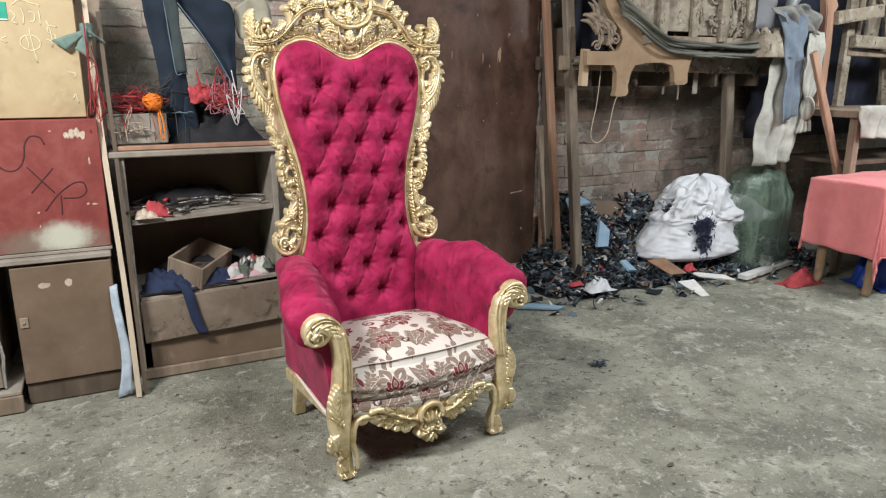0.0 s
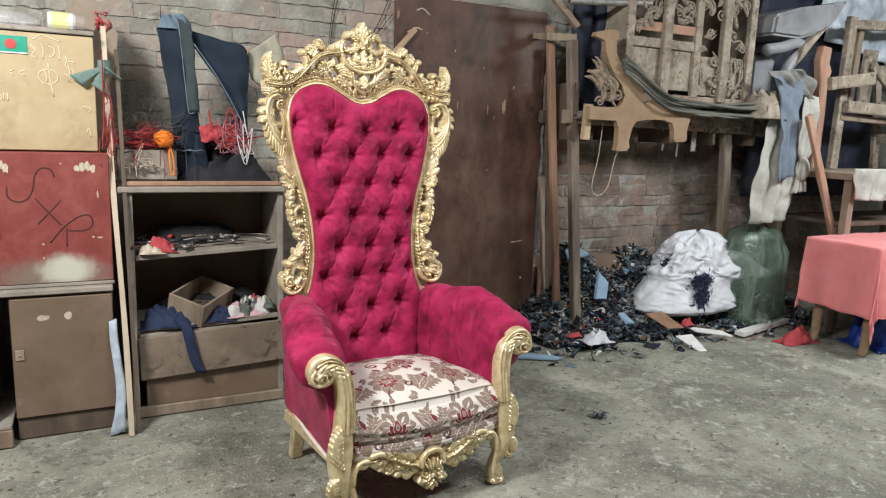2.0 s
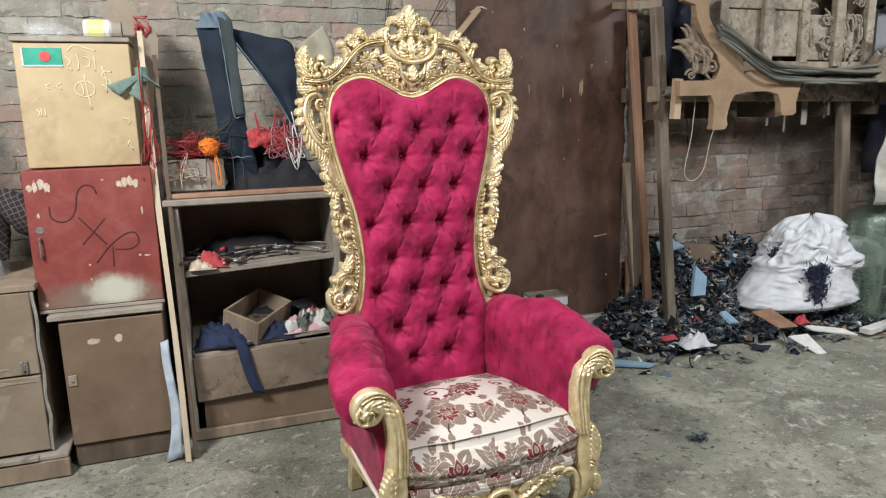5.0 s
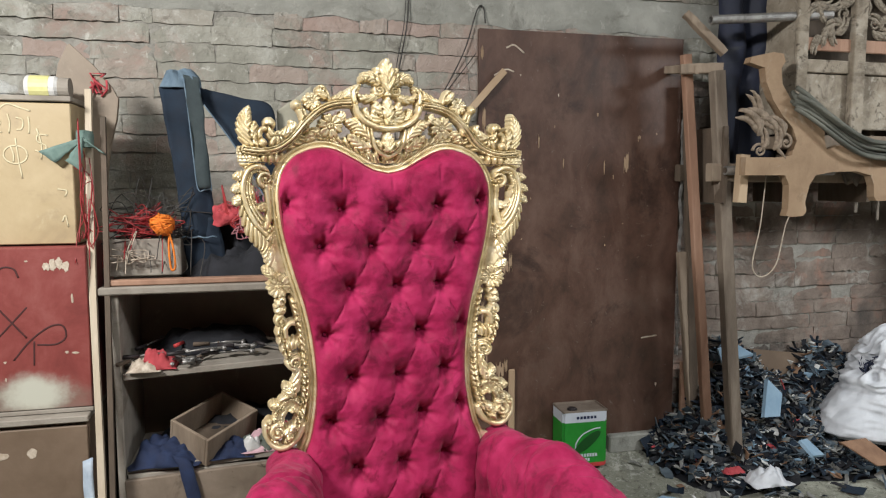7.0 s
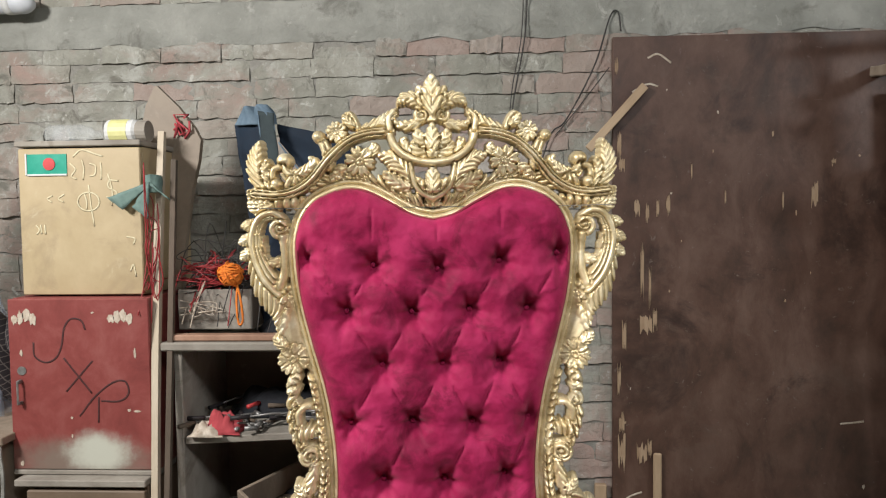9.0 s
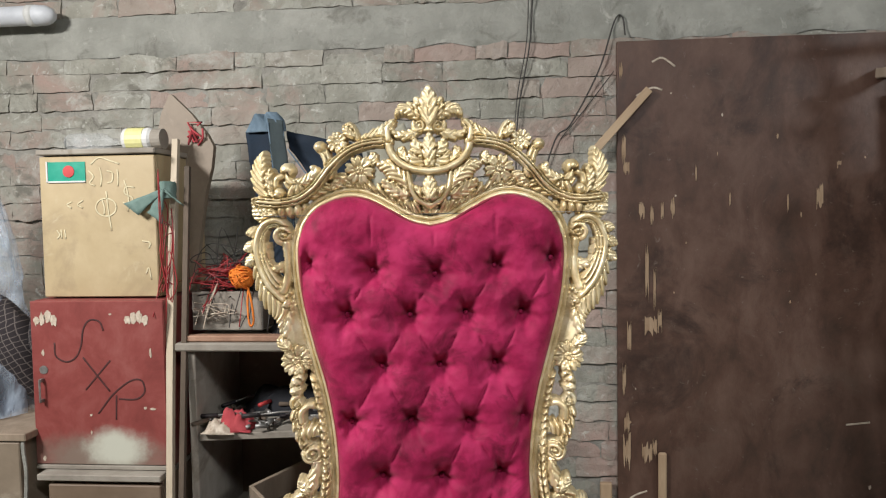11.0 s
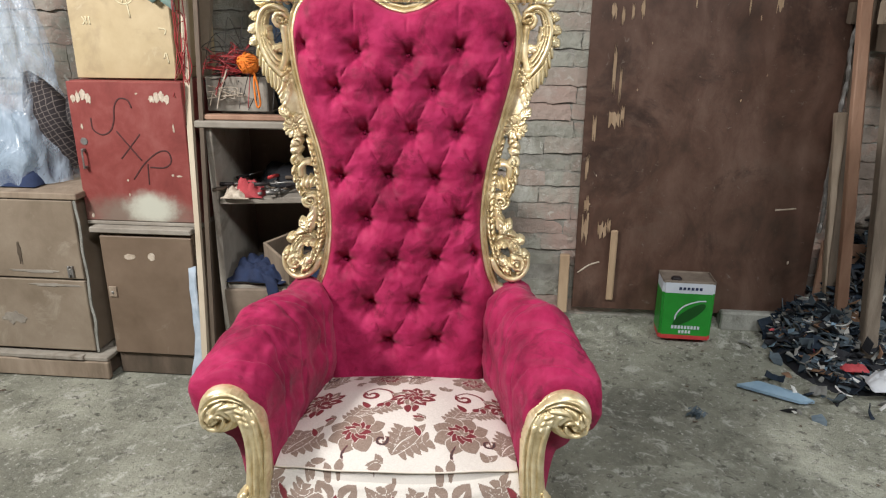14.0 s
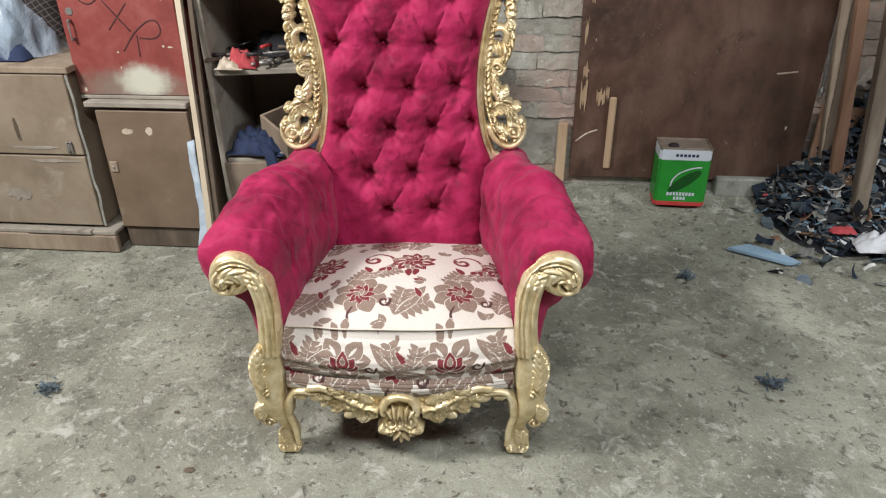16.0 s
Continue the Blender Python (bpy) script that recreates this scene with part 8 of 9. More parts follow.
slab("foam_offcut", "pale blue foam offcut lying on the floor", "foam", M_SKY, [(-0.12, 0.02), (-0.02, 0.06), (0.10, -0.02), (0.15, -0.09), (0.09, -0.10)], 0.012, pose(2.575, 3.478, 0.006))
slab("foam_offcut", "pale blue foam offcut on a heap of scraps", "foam", M_SKY, [(-0.06, -0.08), (0.06, -0.05), (0.08, 0.07), (-0.03, 0.12)], 0.02, pose(3.27, 3.74, 0.33, 70, 20, 10))
slab("foam_offcut", "pale blue foam offcut on a heap of scraps", "foam", M_SKY, [(-0.10, -0.04), (0.08, -0.05), (0.05, 0.05), (-0.06, 0.05)], 0.015, pose(3.14, 3.86, 0.57, 25, -10, 0))
slab("foam_offcut", "pale blue foam offcut on a heap of scraps", "foam", M_SKY, [(-0.07, -0.04), (0.06, -0.05), (0.05, 0.05), (-0.05, 0.05)], 0.015, pose(3.33, 3.52, 0.17, 35, 10, 30))
slab("card_panel", "pinkish brown board panel leaning behind a heap", "board", M_PINKWOOD, [(-0.22, 0), (0.20, 0), (0.18, 0.34), (-0.20, 0.36)], 0.016, pose(3.10, 3.93, 0.16, 84, 0, 0))
slab("card_panel", "dark brown board panel leaning behind a heap", "board", M_BROWNCAB, [(-0.2, 0), (0.3, 0), (0.26, 0.32), (-0.20, 0.38)], 0.016, pose(3.52, 3.94, 0.18, 82, 0, 0))
slab("brown_card", "brown card offcut on a heap of scraps", "card", M_BROWNSCRAP, [(-0.14, 0.03), (0.02, 0.09), (0.15, -0.04), (0.0, -0.08)], 0.006, pose(3.62, 3.46, 0.15, 30, 12, -10))
slab("white_card", "white card offcut on the floor by a heap", "card", M_WHITEPAPER, [(-0.05, 0.09), (0.06, 0.05), (0.03, -0.12), (-0.02, -0.10)], 0.005, pose(3.72, 3.30, 0.035, 22, -14, 0))
slab("white_card", "white card offcut on the floor by a heap", "card", M_WHITEPAPER, [(-0.16, 0.03), (0.10, 0.035), (0.16, -0.03), (-0.10, -0.03)], 0.008, pose(3.98, 3.38, 0.055, 12, 6, -25))
slab("white_card", "long white foam strip on the floor", "foam", M_WHITEPAPER, [(-0.34, 0.03), (0.36, 0.03), (0.36, -0.03), (-0.34, -0.04)], 0.03, pose(4.55, 3.40, 0.02, 0, 0, 12))
slab("white_card", "white foam block on the floor", "foam", M_WHITEPAPER, [(-0.10, 0.05), (0.10, 0.05), (0.12, -0.04), (-0.08, -0.05)], 0.05, pose(4.66, 3.50, 0.035, 18, 0, 40))
crumple("plastic_wrap", "crumpled white plastic wrap on a heap", "wrap", M_WHITESACK, pose(3.06, 3.48, 0.06), 0.20, 0.14, 0.07, 31.0, 26, 16)
crumple("red_rag", "small red rag on a heap of scraps", "rag", M_REDCLOTH, pose(2.94, 3.56, 0.08), 0.10, 0.05, 0.03, 32.0)
crumple("red_rag", "small red rag on a heap of scraps", "rag", M_REDCLOTH, pose(3.84, 3.46, 0.10), 0.09, 0.06, 0.05, 33.0)
for k, (x, y) in enumerate(((2.231, 3.247), (0.044, 2.367), (2.364, 2.586))):
    bm = bmesh.new()
    rng = random.Random(80 + k)
    for j in range(60):
        c = Vector((x + rng.gauss(0, 0.018), y + rng.gauss(0, 0.014), 0.006 + abs(rng.gauss(0, 0.010))))
        d = Vector((rng.gauss(0, 1), rng.gauss(0, 1), rng.gauss(0, 0.6))).normalized() * rng.uniform(0.006, 0.018)
        e = Vector((rng.gauss(0, 1), rng.gauss(0, 1), rng.gauss(0, 1))).normalized() * 0.005
        bm.faces.new([bm.verts.new(q) for q in (c - d, c + e, c + d, c - e)])
    thicken(tagged(part("lint_tuft", bm, M_SCRAPBLUE), "small tuft of navy lint on the floor", "lint"), 0.002)

# ---------- hung cloths, green sack and stored frames further along ----------
M_SHEET = surface("grimy_white_sheet", [(0.3, (0.27, 0.27, 0.235)), (0.7, (0.50, 0.495, 0.45))], 9, 0.85, bump=0.3, bump_scale=60)
M_FADED = surface("faded_blue_cotton", [(0.3, (0.10, 0.13, 0.17)), (0.7, (0.18, 0.22, 0.27))], 12, 0.9, bump=0.3, bump_scale=200)
cl = cloth("hanging_sheet", "long grimy off-white sheet hanging from a rack", "sheet", M_SHEET, [(4.50, 1.74), (4.43, 1.45), (4.36, 1.12), (4.37, 0.80)], [(4.72, 1.72), (4.76, 1.40), (4.80, 1.08), (4.74, 0.82)], 3.45, 6.0, 0.034, 44, 12, pname="long_fall")
cloth("", "", "", M_SHEET, [(4.72, 1.74), (4.72, 1.40), (4.75, 1.20), (4.70, 1.02)], [(4.90, 1.72), (4.90, 1.40), (4.83, 1.20), (4.88, 1.04)], 3.42, 7.0, 0.026, 40, 10, 3.0, "gathered_fall", cl)
bm = bmesh.new()
grid(bm, lambda u, v: Vector((4.785 + 0.055 * math.cos(6.283 * u) * math.sin(math.pi * v) * (1 + 0.25 * math.sin(31 * u)), 3.405 + 0.040 * math.sin(6.283 * u) * math.sin(math.pi * v), 1.20 + 0.085 * math.cos(math.pi * v))), 36, 12, True)
part("knot", bm, M_SHEET, cl, smooth=True)
cloth("blue_trousers", "faded blue trousers hanging over a sheet", "trousers", M_FADED, [(4.36, 1.84), (4.44, 1.70), (4.50, 1.40), (4.50, 1.10)], [(4.66, 1.83), (4.66, 1.62), (4.66, 1.36), (4.68, 1.16)], 3.39, 5.0, 0.018, 20, 10, 2.0)
cloth("grey_rag", "grey rag slung over a rack's edge", "rag", M_SCRAPGREY, [(4.30, 1.86), (4.40, 1.80), (4.52, 1.74)], [(4.62, 1.90), (4.74, 1.84), (4.82, 1.70)], 3.40, 6.0, 0.06, 14, 8, 4.0)
M_GREENSACK = plastic_of("green_plastic", (0.12, 0.17, 0.13), 0.75)
gs = empty("green_sack", pose(4.62, 3.62, 0.0), "tall dull green plastic sack standing on the floor", "sack")
bm = bmesh.new()
grid(bm, lambda u, v: Vector((0.33 * math.cos(6.283 * u) * np.interp(v, [0, 0.1, 0.7, 0.92, 1], [0.85, 1, 0.95, 0.7, 0.15]) * (1 + 0.15 * wob((math.cos(6.283 * u), math.sin(6.283 * u), v * 3), 2.4)), 0.22 * math.sin(6.283 * u) * np.interp(v, [0, 0.1, 0.7, 0.92, 1], [0.85, 1, 0.95, 0.7, 0.15]), 0.01 + 0.78 * v)), 40, 20, True)
part("sack_body", bm, M_GREENSACK, gs, smooth=True)
bm = bmesh.new()
grid(bm, lambda u, v: Vector((0.02 + (0.05 + 0.06 * v) * math.cos(6.283 * u) * (1 + 0.25 * math.sin(5 * 6.283 * u)), (0.04 + 0.05 * v) * math.sin(6.283 * u), 0.775 + 0.07 * v + 0.012 * math.sin(3 * 6.283 * u))), 40, 6, True)
thicken(part("gathered_neck", bm, M_GREENSACK, gs, smooth=True), 0.003)
tagged(timber("red_brown_batten", (4.64, 3.30, 1.58), (5.36, 3.28, 0.10), 0.055, 0.035, M_PINKWOOD, None, seed=40), "long red-brown batten leaning on stored furniture", "batten")


def chair_frame(m, w, h, d, label):
    c = empty("chair_frame", m, label, "chair frame", "stored chair frames")
    for sx in (-1, 1):
        for sy in (-1, 1):
            timber("leg", (sx * w / 2, sy * d / 2, 0.0), (sx * w / 2 * 1.02, sy * d / 2 + (0.10 if sy > 0 else 0), h if sy > 0 else h * 0.55), 0.050, 0.045, M_PALEWOOD, c, seed=sx + 2 * sy, n=6)
        timber("arm_rail", (sx * w / 2, -d / 2, h * 0.55), (sx * w / 2, d / 2, h * 0.58), 0.045, 0.06, M_PALEWOOD, c, seed=5, n=4)
        timber("side_rail", (sx * w / 2, -d / 2, h * 0.30), (sx * w / 2, d / 2, h * 0.30), 0.03, 0.07, M_PALEWOOD, c, seed=6, n=4)
    for z, y in ((h * 0.30, -d / 2), (h * 0.30, d / 2), (h * 0.97, d / 2 + 0.10), (h * 0.62, d / 2 + 0.05), (h * 0.08, -d / 2)):
        timber("cross_rail", (-w / 2, y, z), (w / 2, y, z), 0.07, 0.03, M_PALEWOOD, c, seed=z, n=4)
    for k in range(3):
        timber("back_slat", (-w / 4 + k * w / 4, d / 2 + 0.02, h * 0.32), (-w / 4 + k * w / 4, d / 2 + 0.10, h * 0.96), 0.06, 0.02, M_PALEWOOD, c, seed=k, n=4)
    return c


tbl = empty("trestle_table", pose(5.75, 3.45, 0), "rough wooden trestle table stacked with frames", "table")
boxed("tabletop", -0.80, 0.80, -0.32, 0.36, 1.14, 1.19, M_OLDWOOD, tbl, 0.004)
for sx in (-0.72, 0.72):
    for sy in (-0.26, 0.30):
        timber("leg", (sx, sy, 0), (sx, sy, 1.14), 0.06, 0.06, M_OLDWOOD, tbl, seed=sx + sy)
boxed("lower_shelf", -0.72, 0.72, -0.27, 0.30, 0.80, 0.83, M_DARKWOOD, tbl, 0.003)
chair_frame(pose(6.30, 3.42, 1.19, 0, 0, -20), 0.52, 0.86, 0.44, "bare wooden armchair frame stacked on a table")


def extrude_xz(name, pts, y0, y1, mat, parent, bev=0.012):
    bm = bmesh.new()
    f = [bm.verts.new((x, y0, z)) for x, z in pts]
    g = [bm.verts.new((x, y1, z)) for x, z in pts]
    bm.faces.new(f), bm.faces.new(g[::-1])
    for k in range(len(f)):
        bm.faces.new((f[k], g[k], g[(k + 1) % len(f)], f[(k + 1) % len(f)]))
    bmesh.ops.recalc_face_normals(bm, faces=bm.faces)
    bmesh.ops.bevel(bm, geom=list(bm.edges), offset=bev, segments=2, affect="EDGES", clamp_overlap=True)
    return part(name, bm, mat, parent)


M_GREYVINYL = surface("dusty_grey_vinyl", [(0.3, (0.15, 0.155, 0.165)), (0.5, (0.22, 0.225, 0.235)), (0.7, (0.31, 0.315, 0.32))], 5, 0.45, bump=0.12, bump_scale=60, stain=((0.36, 0.35, 0.33), 4, 0.58, 0.72))
ac = empty("stored_armchair", pose(0, 0, 0), "dusty grey upholstered armchair stored upside down on a rack", "armchair")
extrude_xz("seat", [(4.46, 2.13), (4.76, 2.13), (5.02, 2.20), (5.14, 2.30), (5.25, 2.45), (5.10, 2.41), (4.76, 2.35), (4.48, 2.27)], 3.52, 3.92, M_GREYVINYL, ac, 0.02)
for y in (3.56, 3.86):
    bm = bmesh.new()
    sweep(bm, [(q[0], y, q[1]) for q in spline([(4.46, 2.03), (4.62, 2.06), (4.76, 2.10), (4.83, 2.06), (4.76, 1.99), (4.70, 1.92), (4.69, 1.80), (4.76, 1.66), (4.82, 1.53)], 6)], 0.042, 8)
    part("arm", bm, M_GREYVINYL, ac, smooth=True)
extrude_xz("back_panel", [(4.46, 2.0), (4.70, 2.0), (4.68, 1.80), (4.74, 1.60), (4.46, 1.60)], 3.66, 3.74, M_GREYVINYL, ac, 0.02)
extrude_xz("leg", [(4.73, 1.95), (5.02, 2.24), (4.78, 2.09)], 3.50, 3.56, M_PALEWOOD, ac, 0.004)
fr = empty("sofa_frame", pose(0, 0, 0), "bare pale wooden sofa frame standing on a table", "sofa frame")
extrude_xz("carved_post", [(5.02, 1.20), (5.10, 1.20), (5.10, 1.60), (5.09, 1.86), (5.12, 1.92), (5.08, 1.98), (5.09, 2.09), (4.99, 2.10), (4.97, 2.0), (5.0, 1.86), (5.02, 1.60)], 3.50, 3.56, M_PINKWOOD, fr, 0.006)
timber("arm_rail", (5.08, 3.48, 1.83), (5.56, 3.46, 1.90), 0.09, 0.04, M_PALEWOOD, fr, seed=71, n=4)
timber("post", (5.40, 3.60, 1.20), (5.45, 3.62, 2.36), 0.085, 0.05, M_PALEWOOD, fr, seed=72, n=6)
timber("post", (5.58, 3.66, 1.66), (5.62, 3.66, 2.30), 0.06, 0.05, M_OLDWOOD, fr, seed=73, n=6)
extrude_xz("panel", [(5.66, 1.70), (5.80, 1.70), (5.84, 2.14), (5.68, 2.14)], 3.62, 3.65, M_PALEWOOD, fr, 0.004)
timber("top_rail", (5.40, 3.62, 2.30), (6.25, 3.60, 2.36), 0.07, 0.05, M_PALEWOOD, fr, seed=74, n=6)
timber("seat_rail", (5.40, 3.55, 1.68), (6.30, 3.50, 1.66), 0.09, 0.05, M_PALEWOOD, fr, seed=75, n=6)
timber("seat_rail", (5.40, 3.60, 1.60), (6.30, 3.58, 1.58), 0.05, 0.05, M_OLDWOOD, fr, seed=78, n=6)
timber("brace", (5.72, 3.58, 2.02), (6.18, 3.56, 1.70), 0.07, 0.03, M_PALEWOOD, fr, seed=76, n=4)
timber("post", (6.22, 3.60, 1.20), (6.24, 3.60, 2.36), 0.08, 0.05, M_PALEWOOD, fr, seed=77, n=6)
# Added sheet whose pale colour stands in for bluish glare beyond the frames.
M_GLARESHEET = surface("pale_glare_sheet", [(0.3, (0.30, 0.36, 0.43)), (0.5, (0.44, 0.50, 0.56)), (0.7, (0.62, 0.66, 0.70))], 9, 0.35, bump=0.6, bump_scale=9)
cloth("plastic_sheet", "pale bluish sheet added in place of bright glare behind stored frames", "sheet", M_GLARESHEET, [(5.30, 2.62), (5.32, 2.45), (5.42, 2.22)], [(6.40, 2.62), (6.42, 2.40), (6.40, 2.05)], 3.82, 7.0, 0.05, 30, 10, 4.0)
cloth("plastic_drape", "milky plastic drape hanging over a table", "sheet", M_SHEET, [(4.90, 1.225), (4.93, 1.12), (5.02, 1.00)], [(5.62, 1.225), (5.56, 1.08), (5.40, 0.99)], 3.10, 5.0, 0.04, 22, 8, 6.0)

# ---------- pink-covered table ----------
pk = empty("side_table", pose(5.16, 2.92, 0), "pale wooden carved-leg table under a cloth", "table")
boxed("tabletop", -0.50, 0.62, -0.26, 0.24, 0.700, 0.735, M_MDF, pk, 0.006)
for sx in (-0.42, 0.54):
    for sy in (-0.18, 0.18):
        bm = bmesh.new()
        sg = -1 if sx < 0 else 1
        pts = spline([(sx - sg * 0.06, sy, 0.70), (sx - sg * 0.05, sy, 0.40), (sx - sg * 0.04, sy, 0.29), (sx + sg * 0.01, sy, 0.22), (sx + sg * 0.015, sy, 0.12), (sx + sg * 0.03, sy, 0.03), (sx + sg * 0.055, sy, 0.002)], 4)
        sweep(bm, pts, [0.045 - 0.018 * i / (len(pts) - 1) for i in range(len(pts))], 8)
        part("leg", bm, M_MDF, pk, smooth=True)
timber("apron", (-0.46, -0.20, 0.285), (0.58, -0.20, 0.285), 0.05, 0.04, M_MDF, pk, seed=3)
cover = empty("pink_cover", pose(5.16, 2.92, 0), "salmon pink cloth cover draped over a table", "cloth")


def drape(u, v):
    """A cloth laid over the table top, hanging down on all sides with folds."""
    p, q = -1.08 + 2.03 * u + 0.05 * v, -0.70 + 1.25 * v - 0.06 * math.sin(5 * u)
    cx, cy = min(0.60, max(-0.55, p)), min(0.24, max(-0.265, q))
    dx, dy = p - cx, q - cy
    d = math.hypot(dx, dy)
    fold = 0.5 + 0.5 * math.sin(24 * (p if abs(dy) > abs(dx) else q) + 2.0 * wob((p, q, 0), 2.0))
    out = 0.010 + d * (0.05 + 0.11 * fold) * (0.4 if dx < 0 else 1.0)
    n = Vector((dx, dy)) / d if d > 1e-6 else Vector((0, 0))
    z = 0.747 - max(0.0, d - 0.02) * (0.96 - 0.03 * fold) + 0.010 * wob((p * 4, q * 4, 0), 1.5) * (1 if d < 0.01 else 0.3)
    return Vector((cx + n.x * min(out, d), cy + n.y * min(out, d), max(0.012 + 0.01 * fold, z)))


bm = bmesh.new()
grid(bm, drape, 90, 60)
thicken(part("cloth", bm, M_PINKCLOTH, cover, smooth=True), 0.004)
bm = bmesh.new()
sweep(bm, [drape(i / 90, 0.0) + Vector((0, -0.002, 0.004)) for i in range(91)], 0.005, 6)
part("hem", bm, M_PINKCLOTH, cover, smooth=True)
crumple("blue_plastic", "crumpled bright blue plastic under a table", "plastic", surface("blue_plastic", [(0.3, (0.01, 0.03, 0.22)), (0.7, (0.02, 0.07, 0.36))], 8, 0.35, bump=0.1), pose(5.15, 2.88, 0.01), 0.62, 0.34, 0.28, 41.0, 20)
crumple("red_cloth", "crumpled bright red cloth on the floor", "cloth", M_REDCLOTH, pose(4.55, 3.12, 0.0), 0.30, 0.16, 0.10, 42.0, 18)

# ---------- loose bits on the floor ----------
rng = random.Random(91)
verts, faces = [], []
for k in range(170):
    x, y = rng.uniform(-0.6, 4.6), rng.uniform(1.5, 3.9)
    if 0.0 < x < 1.0 and y > 3.3:
        continue
    z, L, a = floor_z(x, y) + 0.003, rng.uniform(0.004, 0.018), rng.uniform(0, 6.28)
    if k % 9 == 0:
        L *= 1.8
    b = len(verts)
    for j in range(5):
        r = L * rng.uniform(0.4, 1.0)
        verts.append((x + r * math.cos(a + j * 1.257), y + r * 0.6 * math.sin(a + j * 1.257), z + rng.uniform(0, 0.003)))
    verts.append((x, y, z + 0.006))
    faces += [(b + j, b + (j + 1) % 5, b + 5) for j in range(5)]
me = bpy.data.meshes.new("crumbs")
me.from_pydata(verts, [], faces)
me.materials.append(M_DARKWOOD)
tagged(new("floor_crumbs", me), "scattered dark crumbs and chips on the floor", "crumbs", kind="stuff")

# ---------- wall: cement band, cables, bricks ----------
bm = bmesh.new()
grid(bm, lambda u, v: Vector((-3.2 + 11.7 * u, WALL_Y + 0.012 - 0.006 * wob((u * 60, v * 3, 0), 1.3) - 0.003 * wob((u * 200, v * 9, 0), 1.3) - 0.022 * math.sin(math.pi * min(1, 0.06 + v * 0.9)) ** 0.4, 2.190 + 0.170 * v + 0.022 * wob((u * 80, 0, 1), 1.0) * (1 - v))), 420, 10)
part("cement_band", bm, M_CEMENT, wall, "rough grey cement band between brick courses", smooth=True)
for keys, r in (([(1.455, 2.75), (1.470, 2.40), (1.462, 2.20), (1.430, 2.02), (1.410, 1.90), (1.400, 1.70), (1.410, 1.40)], 0.006), ([(1.440, 2.75), (1.455, 2.38), (1.446, 2.18), (1.412, 2.0), (1.395, 1.85)], 0.004),
                ([(1.835, 2.20), (1.825, 2.27), (1.795, 2.26), (1.745, 2.10), (1.690, 1.98), (1.615, 1.85), (1.560, 1.80), (1.50, 1.62)], 0.006), ([(1.79, 2.06), (1.72, 1.97), (1.64, 1.87), (1.58, 1.80)], 0.004)):
    ob = empty("wall_cable", pose(0, 0, 0), "thin dark cable running down the brick wall", "cable")
    bm = bmesh.new()
    sweep(bm, [(p[0], WALL_Y - 0.020, p[1]) for p in spline(keys, 8)], r * 0.5, 6)
    part("cable", bm, M_COPPERWIRE, ob, smooth=True)

tube = empty("white_pipe", pose(0, 0, 0), "thick white plastic pipe fixed along the brick wall", "pipe")
bm = bmesh.new()
sweep(bm, [(-2.0, 3.945, 2.345), (-0.62, 3.945, 2.352), (-0.56, 3.945, 2.352), (-0.53, 3.947, 2.351), (-0.505, 3.952, 2.348), (-0.492, 3.958, 2.345)], [0.040, 0.040, 0.042, 0.040, 0.030, 0.012], 20)
part("pipe_body", bm, M_WHITESACK, tube, smooth=True)
bm = bmesh.new()
sweep(bm, [(-0.600, 3.945, 2.352), (-0.570, 3.945, 2.352)], 0.0435, 20)
part("collar", bm, M_WHITEPAPER, tube, smooth=True)

COURSE, LONG = 0.078, 0.252


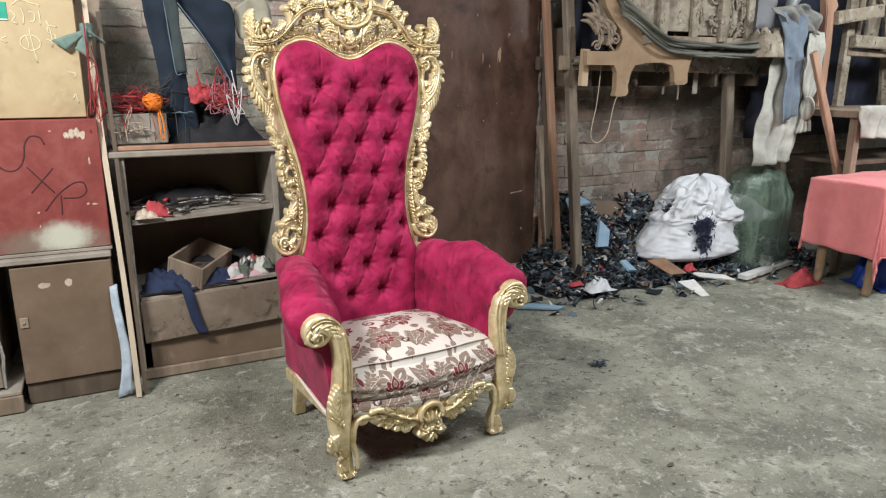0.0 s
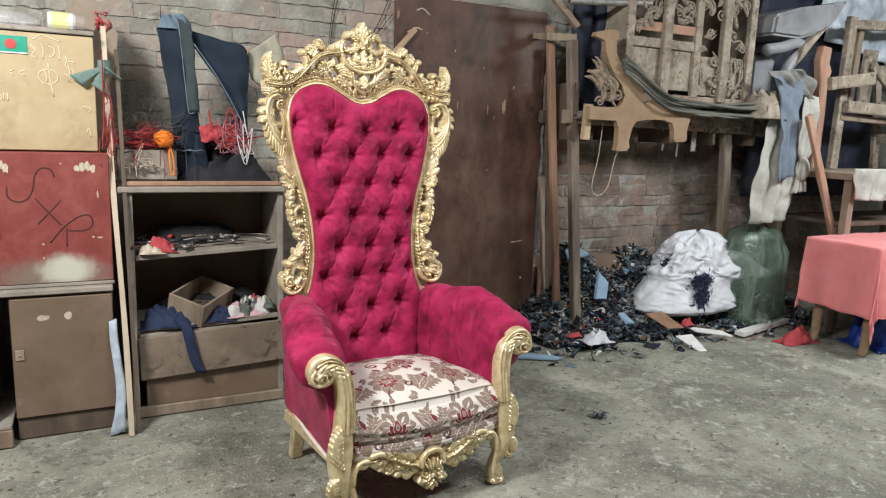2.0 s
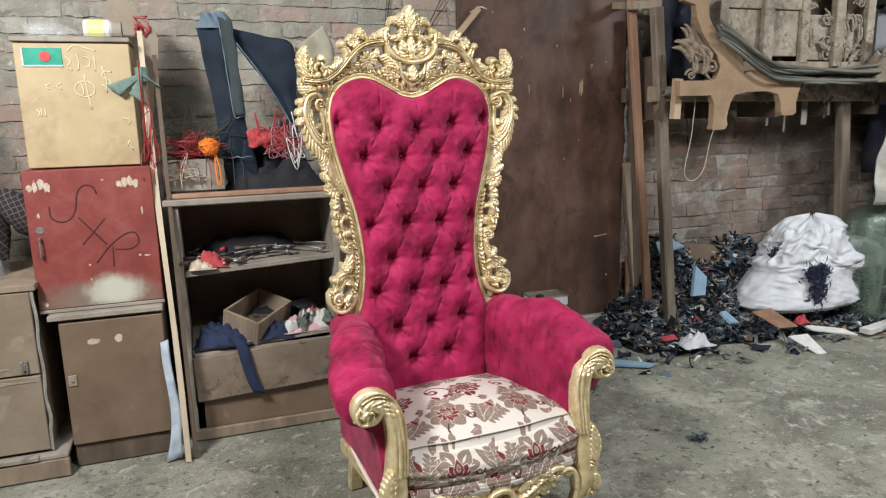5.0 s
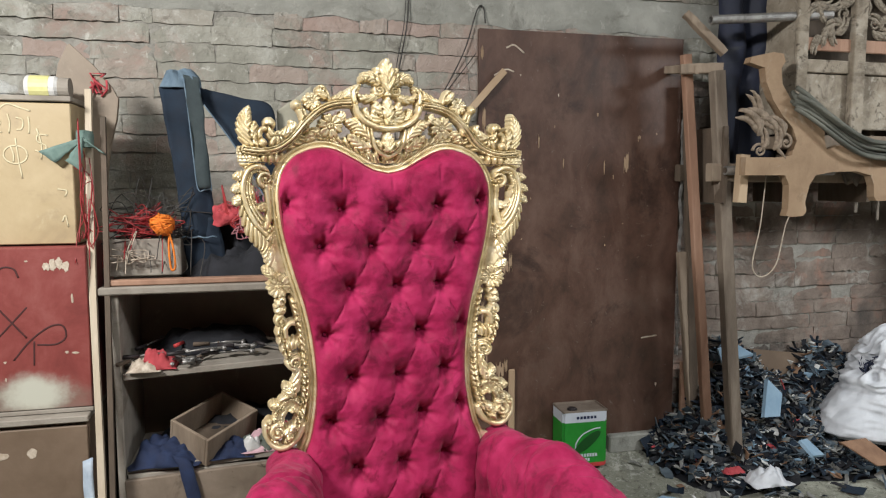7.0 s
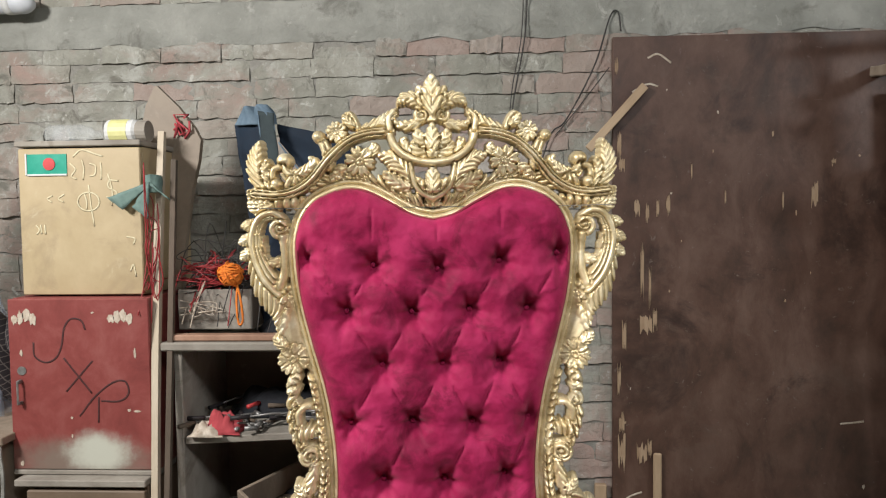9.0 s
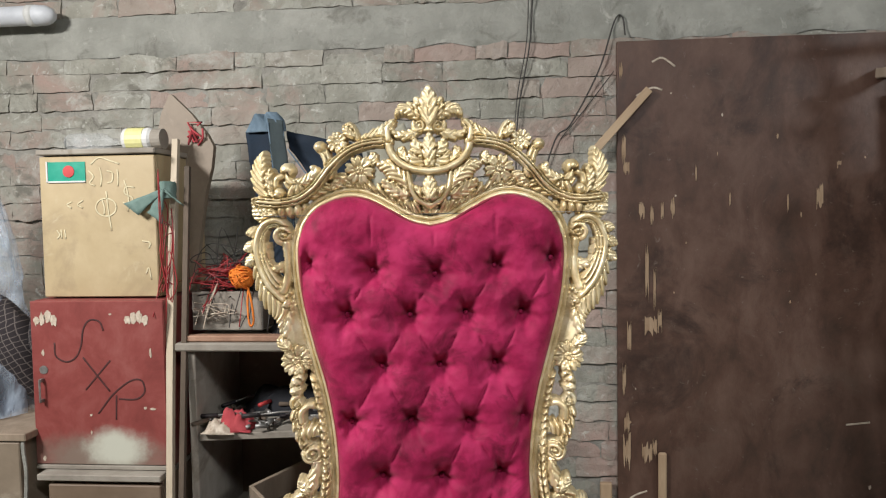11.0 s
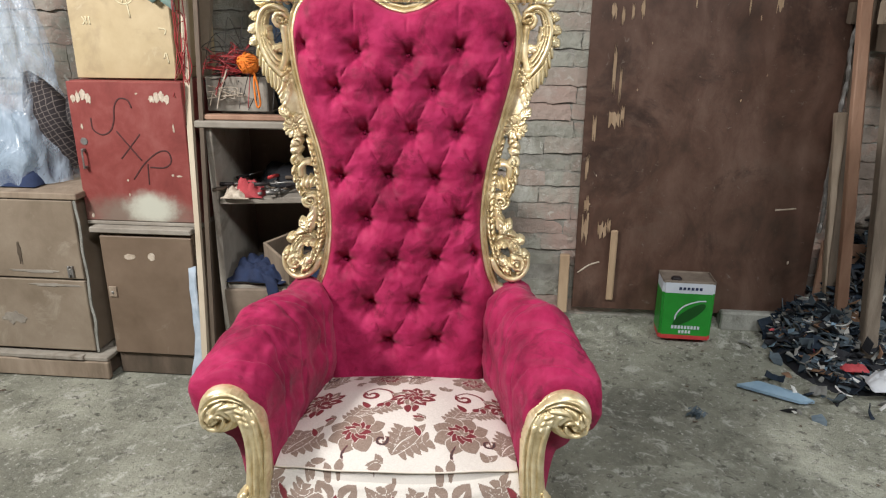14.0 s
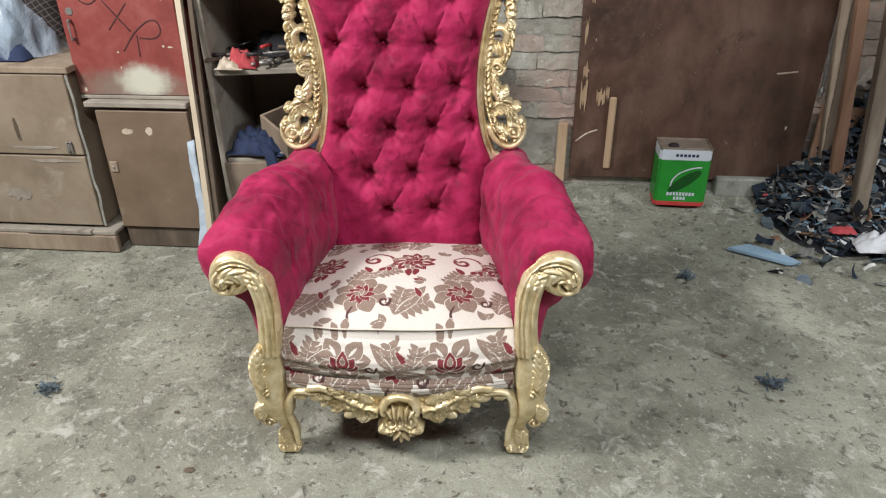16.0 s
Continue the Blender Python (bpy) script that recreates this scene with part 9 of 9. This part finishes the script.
def brick_mesh(seed, L=LONG - 0.004, H=COURSE - 0.005, D=0.05):
    bm = bmesh.new()
    nx, nz = 9, 3
    rng = random.Random(seed)
    front = []
    for i in range(nx + 1):
        col = []
        for j in range(nz + 1):
            x, z = (i / nx - 0.5) * L, (j / nz - 0.5) * H
            e = (i in (0, nx)) + (j in (0, nz))
            proud = -0.0035 - 0.0055 * (1 - j / nz) + 0.002 * (i in (0, nx)) + 0.003 * (j == nz)
            col.append(bm.verts.new((x + (rng.uniform(-0.004, 0.003) if i in (0, nx) else 0), proud + rng.uniform(-0.002, 0.002) - 0.004 * wob((x * 9, z * 9, seed), 2), z + (0.010 * wob((x * 14, seed, 0), 1.5) + rng.uniform(-0.003, 0.002) if j == 0 else rng.uniform(-0.002, 0.004) if j == nz else 0))))
        front.append(col)
    for i in range(nx):
        for j in range(nz):
            bm.faces.new((front[i][j], front[i + 1][j], front[i + 1][j + 1], front[i][j + 1]))
    rim = [front[i][0] for i in range(nx + 1)] + [front[nx][j] for j in range(1, nz + 1)] + [front[i][nz] for i in range(nx - 1, -1, -1)] + [front[0][j] for j in range(nz - 1, 0, -1)]
    back = [bm.verts.new((v.co.x, D * 0.4, v.co.z)) for v in rim]
    for k in range(len(rim)):
        bm.faces.new((rim[k], back[k], back[(k + 1) % len(rim)], rim[(k + 1) % len(rim)]))
    return mesh_of(bm, "brick", False, M_BRICK)


BRICKS = [brick_mesh(200 + k) for k in range(10)]
rests = {False: ([], []), True: ([], [])}
rng = random.Random(77)
count = 0
for r in range(-1, 40):
    z = 0.02 + COURSE * (r + 0.5)
    if 2.19 < z < 2.37:
        continue
    x = -1.9 + (0.5 * LONG if r % 2 else 0) + rng.uniform(-0.02, 0.02)
    while x < 6.3:
        half_brick = rng.random() < 0.14
        w = 0.5 if half_brick else 1.0
        cx = x + w * LONG / 2
        x += w * LONG
        me = rng.choice(BRICKS)
        m = Matrix.Translation((cx, WALL_Y + 0.006 + rng.uniform(-0.005, 0.005), z + rng.uniform(-0.003, 0.003))) @ pose(0, 0, 0, rng.uniform(-1.5, 1.0), rng.uniform(-0.8, 0.8), rng.uniform(-1.0, 1.0)) @ Matrix.Diagonal((w * rng.uniform(0.98, 1.02), rng.uniform(0.3, 1.4), rng.uniform(0.97, 1.06), 1))
        near = (-0.62 < cx < 1.90 and z > 1.10) or (1.40 < cx < 1.90 and z > 0.1)
        if near and count < 300:
            share("brick", me, wall, m)
            count += 1
        elif not (1.95 < cx < 2.78 and z < 2.1) and not (-0.2 < cx < 0.95 and z < 0.95):
            rest_v, rest_f = rests[cx > 2.8 and z < 2.0]
            b = len(rest_v)
            rest_v += [tuple(m @ v.co) for v in me.vertices]
            rest_f += [tuple(b + i for i in p.vertices) for p in me.polygons]
for red, label, mat in ((False, "rough grey mortar-smeared brick courses", M_BRICK), (True, "rough bare reddish brick courses", M_REDBRICK)):
    me = bpy.data.meshes.new("brickwork")
    me.from_pydata(rests[red][0], [], rests[red][1])
    me.materials.append(mat)
    ob = new("brickwork", me)
    ob.parent = wall
    tagged(ob, label, kind="stuff")
